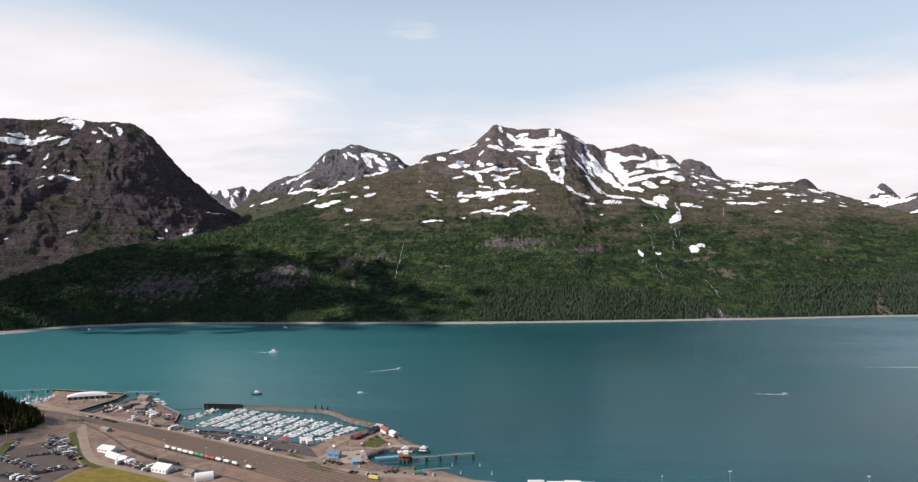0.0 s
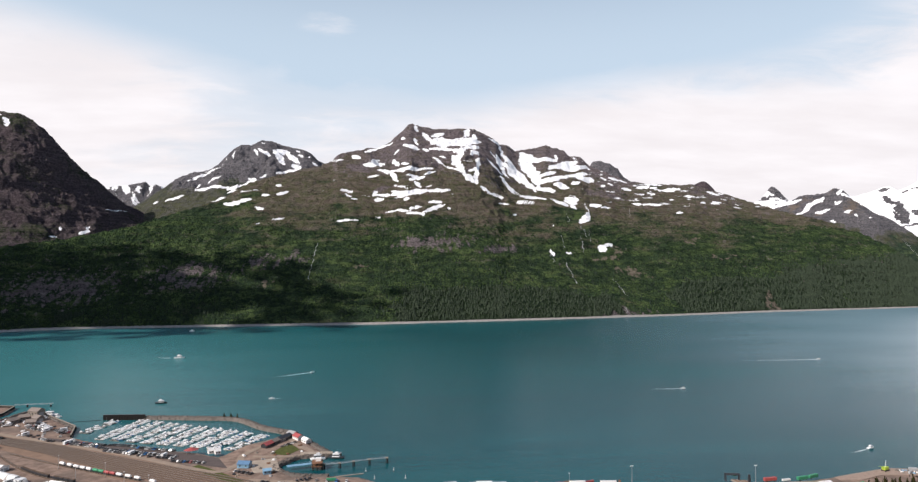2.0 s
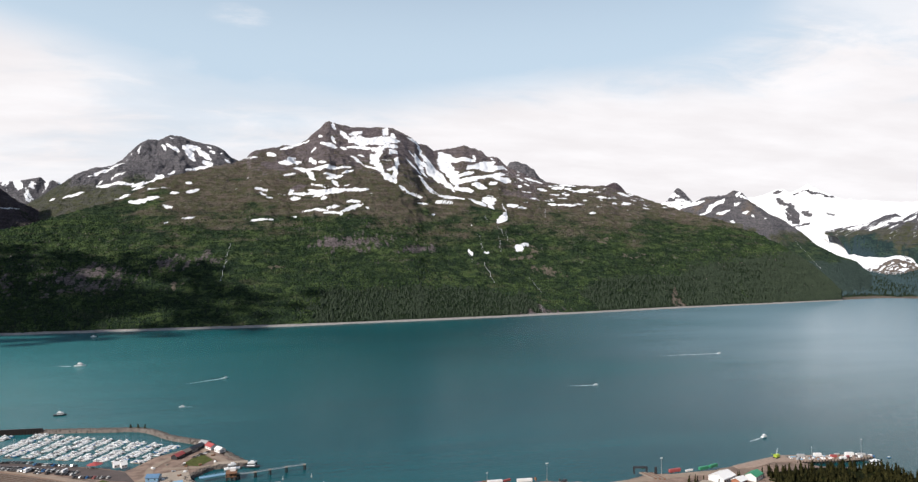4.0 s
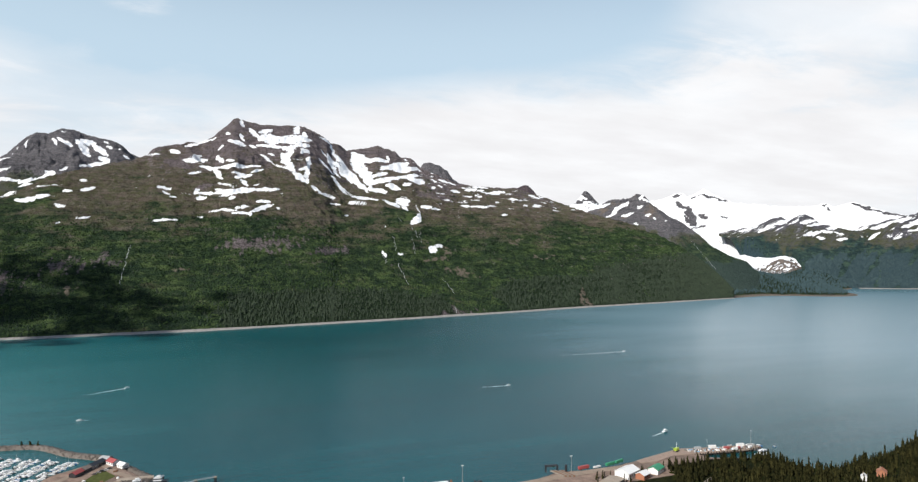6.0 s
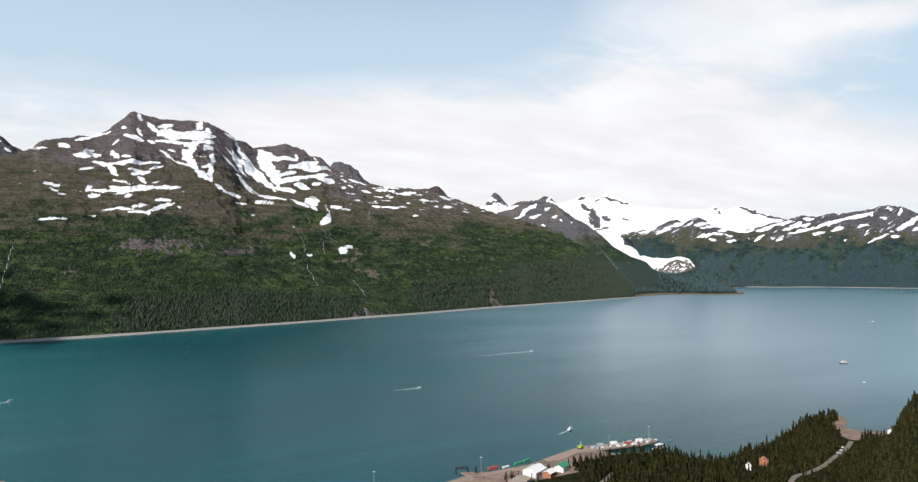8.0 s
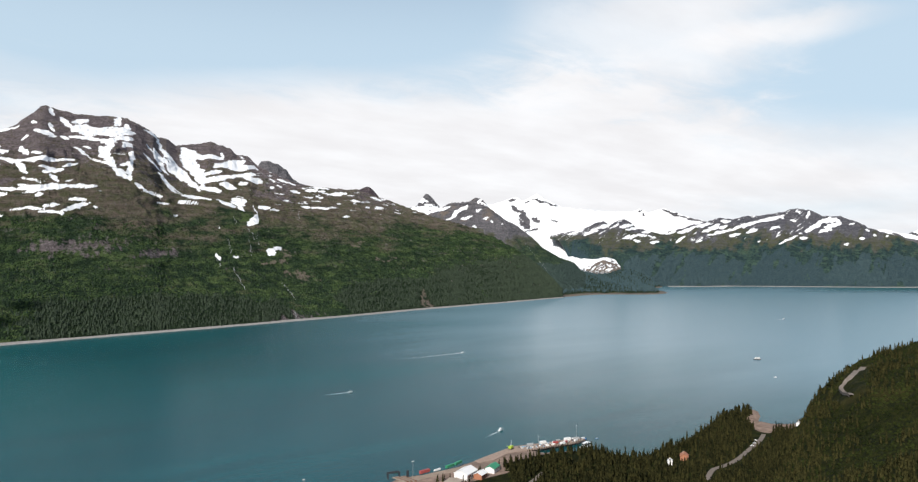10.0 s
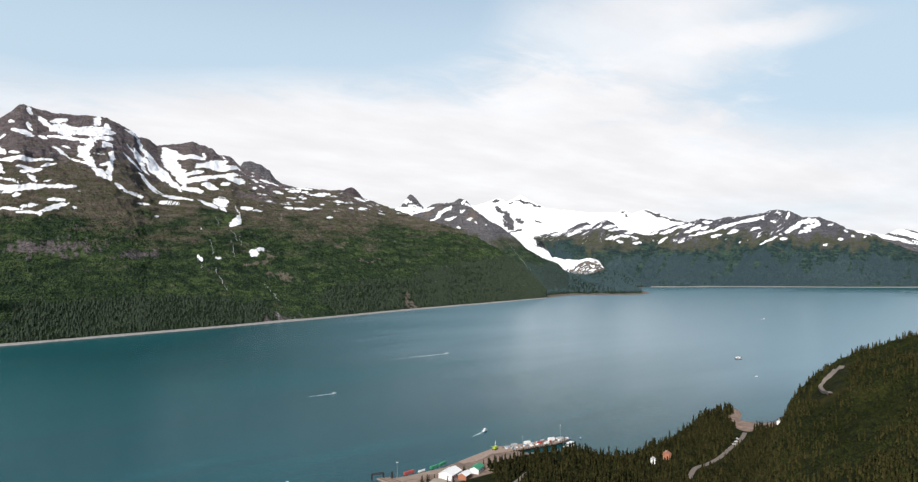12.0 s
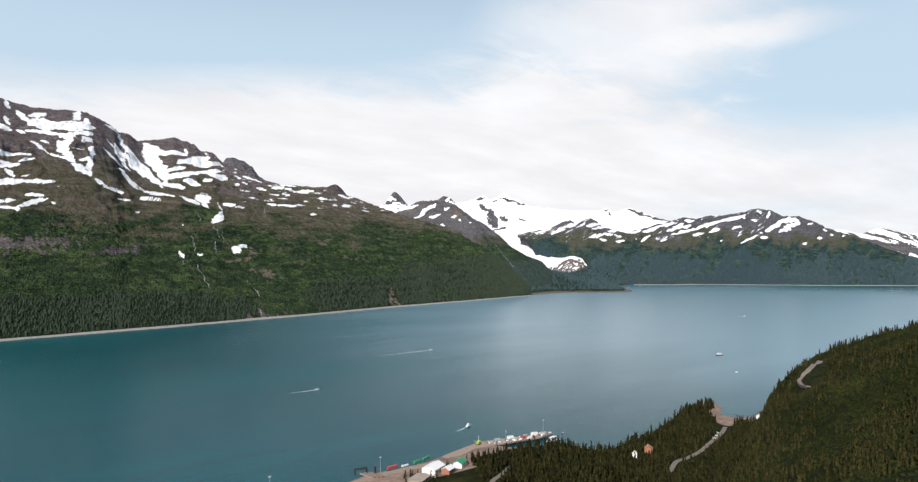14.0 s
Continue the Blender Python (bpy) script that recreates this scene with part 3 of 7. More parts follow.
# fields of old snow and dark summit cliffs, as bands: along and height of both ends, breadth
CREST_SNOW = [(-36, 673, 14, 699, 18), (14, 699, 79, 739, 15), (-106, 646, -65, 635, 20), (-189, 623, -140, 625, 9), (-51, 591, 47, 601, 25), (-11, 608, 27, 628, 20), (141, 710, 203, 687, 26), (195, 752, 200, 711, 15), (198, 844, 214, 805, 16), (135, 763, 151, 744, 12), (92, 661, 113, 683, 12), (92, 621, 103, 583, 22), (117, 589, 149, 586, 16)]
SUMMIT_SNOW = [(243, 793, 276, 738, 24), (281, 734, 364, 740, 66), (283, 779, 347, 794, 25), (362, 724, 513, 751, 49), (493, 791, 498, 750, 31), (483, 837, 447, 772, 25), (233, 694, 255, 680, 23), (263, 696, 371, 686, 18), (364, 683, 402, 668, 23), (390, 675, 455, 708, 23), (452, 698, 499, 714, 18), (359, 647, 376, 569, 31), (402, 663, 374, 625, 23), (450, 662, 485, 679, 29), (476, 631, 443, 565, 25), (417, 562, 453, 574, 16), (363, 571, 387, 553, 24), (378, 544, 433, 498, 29), (443, 565, 434, 505, 19)]
SPUR_SNOW = [(269, 636, 310, 598, 17), (309, 590, 365, 560, 11), (302, 650, 323, 634, 11), (452, 482, 484, 451, 16), (484, 451, 542, 436, 13), (519, 406, 560, 407, 10), (15, 561, 78, 551, 19), (76, 556, 202, 565, 19), (202, 568, 252, 570, 14), (75, 538, 91, 501, 24), (132, 531, 174, 528, 13), (211, 534, 263, 553, 13), (-25, 527, 15, 533, 8), (78, 484, 134, 458, 10), (145, 506, 205, 519, 16), (165, 492, 185, 467, 20)]
BENCH_SNOW = [(-4, 433, 70, 431, 15), (70, 431, 208, 449, 20), (208, 449, 306, 455, 12), (-4, 440, 14, 452, 13), (71, 448, 94, 446, 7), (83, 417, 149, 429, 10), (113, 408, 142, 413, 10), (-4, 408, 28, 409, 10), (-133, 458, -89, 451, 13), (-112, 436, -93, 427, 10), (-86, 413, -63, 411, 7), (209, 467, 241, 475, 8), (45, 359, 135, 361, 9), (124, 350, 183, 346, 12), (183, 355, 277, 393, 14), (133, 371, 183, 376, 12), (207, 398, 262, 402, 10), (281, 374, 307, 372, 7), (-134, 318, -65, 322, 9)]
BOWL_SNOW = [(593, 792, 659, 755, 16), (659, 755, 646, 702, 19), (570, 702, 624, 557, 18), (600, 681, 683, 534, 24), (646, 702, 713, 504, 27), (525, 641, 598, 566, 12), (671, 657, 734, 485, 24), (573, 555, 641, 460, 11), (602, 493, 618, 459, 19), (610, 417, 649, 417, 13), (631, 451, 717, 442, 16), (793, 732, 743, 574, 51), (783, 722, 843, 677, 46), (849, 685, 942, 684, 26), (791, 634, 753, 503, 36), (909, 632, 1066, 685, 29), (796, 570, 876, 597, 18), (768, 529, 935, 576, 21), (950, 619, 1105, 653, 29)]
BOWL_FOOT_SNOW = [(935, 576, 1074, 601, 19), (993, 565, 1076, 562, 28), (839, 520, 896, 506, 29), (925, 529, 970, 542, 21), (750, 493, 825, 486, 17), (942, 658, 865, 620, 16), (956, 716, 954, 690, 13), (777, 437, 834, 408, 19), (843, 427, 901, 439, 33), (848, 406, 871, 392, 16), (649, 417, 684, 418, 8), (717, 442, 738, 438, 11), (917, 416, 919, 376, 5), (844, 327, 913, 370, 21), (949, 407, 998, 414, 17), (994, 401, 1048, 404, 8), (1074, 715, 1079, 701, 17), (1111, 651, 1123, 641, 13)]
SHOULDER_SNOW = [(1140, 580, 1158, 573, 13), (1087, 519, 1123, 531, 12), (1195, 584, 1239, 570, 16), (1239, 570, 1282, 560, 13), (1150, 541, 1169, 536, 9), (1213, 521, 1255, 514, 16), (1255, 484, 1303, 488, 12), (1201, 430, 1242, 426, 15), (1252, 422, 1328, 424, 12), (1308, 523, 1376, 530, 16), (1380, 552, 1468, 548, 10), (1331, 491, 1366, 493, 9), (1416, 507, 1537, 526, 16), (1383, 525, 1420, 530, 10), (1674, 509, 1724, 499, 13), (1545, 439, 1583, 443, 9), (1614, 439, 1677, 447, 13), (1754, 441, 1772, 436, 10), (1375, 381, 1400, 388, 12)]
LATE_SNOW = [(719, 314, 733, 313, 10), (562, 356, 582, 355, 8), (852, 207, 882, 227, 22), (882, 227, 928, 235, 15), (645, 214, 645, 193, 14), (709, 202, 721, 201, 7), (-585, 390, -521, 394, 15), (-522, 400, -483, 411, 15), (-401, 479, -373, 477, 11), (-394, 438, -346, 443, 13), (-442, 427, -416, 430, 10), (-450, 372, -418, 365, 10), (-367, 323, -330, 331, 9), (-417, 308, -410, 310, 5), (-629, 401, -595, 418, 8), (10, 332, 34, 333, 5), (1752, 508, 1759, 501, 14), (1504, 458, 1524, 460, 6)]
SUMMIT_CLIFF = [(262, 818, 347, 794, 28), (349, 806, 451, 799, 35), (526, 795, 554, 715, 31), (569, 698, 624, 557, 9), (709, 760, 756, 715, 30), (816, 744, 1008, 734, 24), (170, 797, 225, 773, 28), (324, 544, 416, 555, 8), (0, 453, 73, 475, 21), (975, 491, 1156, 454, 41), (-123, 590, -25, 555, 22)]
# bare cliffs and scree: along, height, half length, half height, slant
CLIFFS = [(-342, 176, 70, 23, 5), (229, 242, 120, 26, 0), (460, 217, 83, 17, 0), (132, 226, 52, 20, 0), (814, 8, 97, 15, 0), (-244, 186, 40, 20, 0),
          (-561, 131, 115, 40, 0), (-886, 98, 116, 45, 0), (390, 790, 110, 18, 0)]
SCREE = [(1393, 26, 24, 46, -25), (864, 185, 66, 11, 4), (1297, 253, 50, 12, 15), (1392, 187, 89, 6, 4), (935, 128, 60, 20, 0), (-31, 162, 20, 10, 0),
         (-313, 108, 22, 11, 30), (927, 208, 41, 14, 10)]
FALLS = [(-194, 232, 145, 8), (-200, 150, 118, 3), (832, 312, 262, 3), (833, 112, 58, -6), (806, 24, 4, 2), (685, 168, 95, 4), (640, 200, 165, 3), (720, 274, 215, 22), (796, 265, 203, 18), (852, 286, 244, 17), (1158, 405, 355, 37), (803, 361, 326, 6)]


def patches(x, z, ovals, ragged, warp=1.0):
    """The strongest of several ovals, torn at the edges."""
    wx = x + warp * (26 * fbm(x / 70, z / 35, 4, 0.6, seed=201))
    wz = z + warp * (11 * fbm(x / 70 + 7, z / 35, 4, 0.6, seed=202))
    best = np.zeros_like(x)
    for cx, cz, rx, rz, turn in ovals:
        best = np.maximum(best, blob(wx, wz, cx, cz, rx, rz, turn))
    return best + ragged * smooth(best, 0.02, 0.2)


def bands(x, z, strokes, ragged, warp=1.0):
    """The strongest of several straight bands of snow, a little bent and torn."""
    wx = x + warp * (16 * fbm(x / 60, z / 40, 4, 0.6, seed=203))
    wz = z + warp * (9 * fbm(x / 60 + 7, z / 40, 4, 0.6, seed=204))
    best = np.zeros_like(x)
    for ax, az, bx, bz, breadth in strokes:
        ex, ez = bx - ax, bz - az
        t = np.clip(((wx - ax) * ex + (wz - az) * ez) / (ex * ex + ez * ez + 1), 0, 1)
        d = np.hypot(wx - ax - t * ex, wz - az - t * ez) / (0.50 * breadth * (0.50 + 0.62 * np.sin(np.pi * t)))
        best = np.maximum(best, np.clip(1.5 - d, 0, 1.1))
    return best + ragged * smooth(best, 0.02, 0.2)


def main_masks(x, y, z, slope, v):
    n = fbm(x / 260, y / 260, 4, seed=60)
    streaks = fbm(x / 120, z / 22, 5, 0.62, seed=70)
    torn = 0.30 * fbm(x / 24, z / 9, 5, 0.68, seed=75)
    couloir = fbm((x + 0.8 * z) / 15, (z - 0.8 * x) / 90, 5, 0.6, seed=78)
    level = fbm((x - 0.15 * z) / 85, z / 9, 5, 0.62, seed=79)
    lean = smooth(x, 820, 700)
    comb = couloir * lean + level * (1 - lean)
    fields = bands(x, z, CREST_SNOW + SUMMIT_SNOW + SPUR_SNOW, 1.5 * torn - 0.02, 0.5)
    bowl = bands(x, z, BOWL_SNOW + BOWL_FOOT_SNOW, 0.42 * comb + 0.16, 0.5)
    slopes = bands(x, z, BENCH_SNOW + SHOULDER_SNOW + LATE_SNOW, 1.5 * torn + 0.02, 0.5)
    scattered = 0.10 + 0.44 * streaks - 0.30 * smooth(np.abs(z - 530), 60, 230) - 0.5 * smooth(z, 420, 350) - 0.08 * smooth(slope, 0.9, 1.5) + 0.16 * smooth(x, 950, 1100)
    snow = np.maximum(np.maximum(fields, bowl), np.maximum(slopes, scattered))
    cliff = bands(x, z, SUMMIT_CLIFF, 0.3 * fbm(x / 16, z / 40, 4, 0.6, seed=85), 0.8)
    belt = 0.25 + 0.75 * smooth(x, 20, 140) * smooth(x, 860, 700) + 0.7 * smooth(x, 960, 1060)
    top = np.interp(x, [-1200, -300, 100, 500, 900, 1100, 1500, 1700, 2300], [60, 75, 115, 115, 60, 125, 150, 190, 260])
    edge = 0.45 * fbm(x / 85, z / 45, 4, 0.6, seed=81)
    forest = smooth(z + 35 * edge, top, top * 0.55) * smooth(belt + edge, 0.25, 0.8)
    rock = 0.34 * smooth(slope, 0.8, 1.4) + 0.62 * smooth(z + 80 * n, 440, 660) + 0.55 * patches(x, z, CLIFFS, 0.75 * fbm(x / 14, z / 38, 4, 0.6, seed=82) - 0.1)
    rock = rock + 0.28 * smooth(x, 900, 1500) * smooth(z, 320, 430) + 0.12 * fbm(x / 60, z / 25, 3, seed=86) + 0.5 * cliff
    base_z = np.interp(x, [-900, -500, -100, 600, 1300], [330, 270, 215, 205, 215])
    heath = smooth(z + 90 * n - base_z, -20, 210) + 0.45 * fbm(x / 150, z / 26, 5, seed=83)
    lush = smooth(fbm(x / 190, z / 22, 5, 0.6, seed=87) + 0.5 * patches(x, z, [(760, 205, 160, 22, 0), (250, 190, 260, 16, 4), (1350, 215, 160, 25, 0)], 0), 0.15, 0.8)
    return {"snow": snow, "forest": forest, "rock": rock, "heath": heath, "lush": lush, "scree": 0.85 * patches(x, z, SCREE, 0.6 * fbm(x / 18, z / 14, 4, 0.6, seed=84) - 0.25, 1.0)}


MAIN_SKYLINE = [(-821, 308), (-763, 336), (-686, 371), (-603, 413), (-514, 489), (-414, 535), (-303, 575), (-232, 600), (-190, 624), (-168, 655), (-106, 675), (-34, 700), (29, 713), (81, 752), (131, 804), (166, 843), (187, 852), (251, 840), (357, 836), (461, 838), (523, 834), (620, 789), (657, 772), (707, 778), (764, 750), (834, 770), (903, 785), (958, 805), (1013, 787), (1054, 763), (1073, 733), (1114, 724), (1154, 665), (1203, 626), (1309, 571), (1367, 562), (1458, 553), (1566, 548), (1644, 551), (1735, 520), (1786, 501), (1869, 456), (1928, 426), (1984, 395), (2052, 371)]
massif("mountain_main", MAIN_FOOT, MAIN_CREST, 1150, 350, near_slope, "green fjord-side mountain with spruce belt, bare rock and summit snow", main_masks, seed=3, terrace=34, gully=0.026, relief=0.62, skyline=MAIN_SKYLINE)


def rock_masks(low_z, high_z, bias=0.0, green=180, streak=0.4):
    def paint(x, y, z, slope, v):
        n = fbm(x / 220, y / 220, 4, seed=61)
        st = fbm((x + 0.7 * z) / 45, (z - 0.7 * x) / 150, 5, 0.62, seed=71)
        snow = smooth(z + 60 * n, low_z, high_z) * 0.4 + streak * st + bias - 0.12 * smooth(slope, 1.0, 1.7)
        rock = smooth(z + 70 * n, green, green + 160)
        return {"snow": snow, "forest": smooth(z + 30 * n, green * 0.7, green * 0.3), "rock": rock, "heath": smooth(z, green * 0.6, green), "scree": np.zeros_like(z)}
    return paint


WEST_SNOW = [(-2031, 706, -1957, 706, 33), (-2028, 740, -1993, 739, 24), (-1945, 692, -1923, 746, 37), (-1955, 759, -1960, 779, 17), (-1908, 724, -1847, 736, 20), (-1942, 838, -1904, 855, 18), (-1903, 841, -1833, 838, 28), (-1841, 789, -1833, 838, 21), (-1823, 693, -1827, 730, 17), (-1930, 657, -1926, 666, 16), (-1945, 589, -1916, 590, 16), (-1951, 618, -1940, 613, 13), (-1848, 646, -1829, 605, 10), (-1764, 563, -1707, 564, 13), (-1822, 581, -1800, 572, 10), (-1808, 516, -1761, 525, 12), (-1761, 525, -1727, 516, 12), (-1731, 536, -1649, 518, 12)]
WEST_FLECKS = [(-1838, 482, -1835, 486, 9), (-1750, 479, -1741, 479, 9), (-1558, 280, -1530, 288, 11), (-1697, 246, -1695, 253, 11), (-1746, 810, -1653, 745, 10), (-1692, 724, -1672, 714, 16), (-1671, 811, -1623, 763, 20), (-1709, 830, -1691, 826, 14), (-1532, 628, -1518, 617, 6), (-1768, 782, -1736, 768, 10), (-1265, 267, -1249, 264, 8), (-1273, 300, -1259, 287, 9), (-1205, 283, -1182, 283, 17), (-1202, 308, -1195, 295, 9), (-1221, 401, -1217, 398, 10)]


def west_masks(x, y, z, slope, v):
    n = fbm(x / 220, y / 220, 4, seed=61)
    torn = 0.3 * fbm(x / 32, z / 15, 5, 0.65, seed=76)
    return {"snow": bands(x, z, WEST_SNOW + WEST_FLECKS, 1.3 * torn - 0.05, 0.6), "forest": np.zeros_like(z), "rock": 0.55 + 0.3 * n + 0.2 * smooth(slope, 0.9, 1.5), "heath": 0.6 + 0.3 * n,
            "lush": np.zeros_like(z), "scree": 0.5 * fbm(x / 150, z / 120, 4, seed=88) - 0.05}


WEST_SKYLINE = [(-2122, 822), (-2033, 834), (-1977, 849), (-1930, 871), (-1873, 855), (-1805, 843), (-1693, 846), (-1627, 840), (-1579, 814), (-1544, 781), (-1508, 739), (-1441, 652), (-1388, 594), (-1339, 552), (-1300, 502), (-1249, 440), (-1177, 396)]
massif("mountain_west", [(-2300, 1900, 0), (-1900, 2000, 20), (-1600, 2250, 60), (-1400, 2450, 110), (-1250, 2600, 150), (-1100, 2800, 180), (-1000, 3000, 220), (-860, 3150, 260)],
       [(-2482, 2608, 843), (-2125, 3090, 827), (-1934, 3271, 865), (-1652, 3311, 850), (-1507, 3379, 724), (-1327, 3454, 563), (-1153, 3726, 370), (-900, 3860, 330)],
       420, 220, rock_slope, "bare dark rock mountain with a few snow patches near its top", west_masks, seed=11, rough=0.95, bulge=-0.05, terrace=60, skyline=WEST_SKYLINE)
NORTH_WEST_SNOW = [(-1059, 610, -1029, 633, 15), (-1042, 630, -961, 674, 19), (-1007, 679, -870, 706, 15), (-870, 706, -884, 775, 8), (-934, 596, -815, 617, 15), (-992, 561, -973, 584, 15), (-977, 544, -881, 550, 22), (-886, 557, -770, 540, 21), (-765, 531, -686, 560, 24), (-703, 529, -758, 508, 14), (-808, 466, -763, 485, 13), (-1106, 477, -1021, 509, 18), (-828, 748, -842, 808, 12), (-716, 823, -682, 770, 19), (-689, 824, -616, 772, 19)]
NORTH_WEST_GULLIES = [(-606, 821, -515, 705, 34), (-587, 834, -545, 799, 31), (-550, 833, -450, 723, 27), (-491, 786, -432, 718, 15), (-523, 633, -411, 670, 28), (-672, 599, -619, 579, 21), (-686, 560, -658, 579, 21), (-603, 601, -574, 622, 14), (-481, 833, -449, 801, 16), (-452, 783, -419, 766, 15), (-358, 727, -339, 705, 15), (-395, 764, -385, 761, 11), (-472, 706, -412, 675, 22), (-697, 880, -674, 877, 12), (-1181, 466, -1164, 473, 11)]


def north_west_masks(x, y, z, slope, v):
    n = fbm(x / 220, y / 220, 4, seed=61)
    torn = 0.22 * fbm(x / 30, z / 15, 5, 0.65, seed=74)
    return {"snow": bands(x, z, NORTH_WEST_SNOW + NORTH_WEST_GULLIES, 1.7 * torn - 0.02, 0.6), "forest": np.zeros_like(z), "rock": smooth(z + 60 * n, 470, 640) + 0.25 * smooth(slope, 0.9, 1.5),
            "heath": 0.9 + 0.3 * n, "lush": np.zeros_like(z), "scree": 0.2 * fbm(x / 90, z / 70, 4, seed=88) - 0.1}


NORTH_WEST_SKYLINE = [(-1347, 509), (-1261, 578), (-1173, 651), (-1097, 687), (-1004, 704), (-941, 754), (-872, 841), (-831, 873), (-768, 877), (-746, 893), (-713, 915), (-652, 909), (-583, 882), (-494, 866), (-458, 863), (-405, 835), (-361, 784), (-296, 757)]
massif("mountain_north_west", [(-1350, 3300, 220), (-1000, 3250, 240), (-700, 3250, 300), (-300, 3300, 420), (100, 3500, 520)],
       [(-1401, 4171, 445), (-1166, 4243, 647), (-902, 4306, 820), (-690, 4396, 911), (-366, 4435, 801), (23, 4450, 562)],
       300, 160, hazed_snow_slope, "grey rocky summit streaked with snow", north_west_masks, seed=21, back=250, skyline=NORTH_WEST_SKYLINE)
FAR_WEST_SKYLINE = [(-1688, 619), (-1599, 633), (-1545, 647), (-1491, 661), (-1465, 633), (-1436, 646), (-1399, 636), (-1353, 597)]
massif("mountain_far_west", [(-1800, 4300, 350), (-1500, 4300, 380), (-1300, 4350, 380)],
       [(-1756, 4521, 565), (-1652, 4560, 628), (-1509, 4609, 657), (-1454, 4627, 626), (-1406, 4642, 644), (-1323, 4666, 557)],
       140, 60, hazed_snow_slope, "distant blue-grey summits with snow gullies", rock_masks(450, 650, 0.15, 100, 0.5), seed=23, back=150, rough=0.4, skyline=FAR_WEST_SKYLINE)
NORTH_SKYLINE = [(1331, 723), (1367, 769), (1402, 775), (1450, 763), (1498, 724), (1533, 669), (1584, 617)]
massif("mountain_north", [(1250, 3850, 500), (1500, 3800, 480), (1800, 3700, 440)],
       [(1279, 4105, 708), (1360, 4079, 777), (1440, 4052, 784), (1518, 4023, 741), (1594, 3994, 671), (1769, 3919, 573)],
       160, 70, hazed_snow_slope, "dark bare peak behind the main ridge", rock_masks(900, 1200, -0.25, 100), seed=25, back=250, skyline=NORTH_SKYLINE)
RIDGE_SNOW = [(-559, 441, -448, 510, 20), (-496, 471, -400, 503, 16), (-404, 414, -320, 478, 27), (-371, 442, -284, 501, 23), (-312, 413, -254, 438, 19), (-240, 465, -194, 477, 15), (-176, 413, -148, 413, 15), (-221, 544, -214, 516, 19), (-197, 525, -144, 481, 12), (-235, 363, -217, 361, 11), (-316, 377, -290, 374, 8), (-125, 397, -121, 387, 7), (-64, 377, -53, 377, 7)]


def ridge_masks(x, y, z, slope, v):
    n = fbm(x / 220, y / 220, 4, seed=61)
    along = 0.77 * x - 0.64 * y
    torn = 0.3 * fbm(along / 30, z / 16, 5, 0.65, seed=77)
    green = 255 + 60 * n + 40 * fbm(along / 60, z / 60, 3, seed=64)
    return {"snow": bands(along, z, RIDGE_SNOW, torn + 0.05, 0.8), "forest": smooth(z, 190 + 40 * n, 120), "rock": smooth(z - green, 0, 90), "heath": smooth(z - green, -60, 30), "lush": np.zeros_like(z), "scree": 0.3 + 0.5 * fbm(along / 90, z / 60, 4, seed=89) - smooth(z, 420, 330)}


RIDGE_SKYLINE = [(2375, 501), (2416, 525), (2459, 527), (2491, 528), (2514, 553), (2532, 548), (2559, 497), (2596, 427), (2645, 363), (2686, 308), (2737, 236), (2818, 180), (2880, 151)]
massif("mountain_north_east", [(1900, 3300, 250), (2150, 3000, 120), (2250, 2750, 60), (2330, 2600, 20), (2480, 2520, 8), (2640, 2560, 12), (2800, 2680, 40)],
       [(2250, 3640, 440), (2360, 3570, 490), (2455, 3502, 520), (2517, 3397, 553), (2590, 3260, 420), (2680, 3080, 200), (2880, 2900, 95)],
       320, 160, hazed_snow_slope, "brown ridge with snow gullies above a wooded foot", ridge_masks, seed=27, back=160, relief=0.7, skyline=RIDGE_SKYLINE)


PYRAMID_SNOW = [(1780, 585, 1815, 540, 22), (1800, 575, 1850, 545, 14), (1740, 545, 1775, 520, 16), (1830, 530, 1880, 520, 12)]


def pyramid_masks(x, y, z, slope, v):
    along = 0.85 * x - 0.53 * y + 1740 - 0.85 * 2391 + 0.53 * 3855
    zero = np.zeros_like(z)
    return {"snow": np.maximum(bands(along, z, [(a - 60, b, c - 60, d, e) for a, b, c, d, e in PYRAMID_SNOW], 0.2 * fbm(x / 15, z / 15, 4, seed=95), 0.6), 0.25 + smooth(z, 530, 510) * 0.4 + 0.3 * fbm(x / 20, z / 12, 4, seed=96)),
            "forest": zero, "rock": zero + 1.2, "heath": zero + 1, "lush": zero, "scree": zero}


massif("mountain_pyramid", [(2206, 3756, 430), (2325, 3684, 430), (2427, 3617, 430)],
       [(2310, 3904, 509), (2361, 3874, 521), (2391, 3855, 561), (2421, 3836, 605), (2454, 3815, 582), (2478, 3800, 546), (2511, 3778, 505)],
       90, 50, hazed_snow_slope, "small dark pyramid peak with snow on its face", pyramid_masks, seed=51, back=120, rough=0.5)
massif("mountain_knob", [(1679, 3458, 480), (1762, 3417, 480), (1844, 3374, 470)],
       [(1744, 3593, 555), (1794, 3569, 586), (1831, 3550, 600), (1859, 3535, 582), (1901, 3513, 525)],
       60, 30, rock_slope, "dark rounded knob behind the ridge", rock_masks(900, 1200, -0.25, 100), seed=53, back=120, rough=0.4)
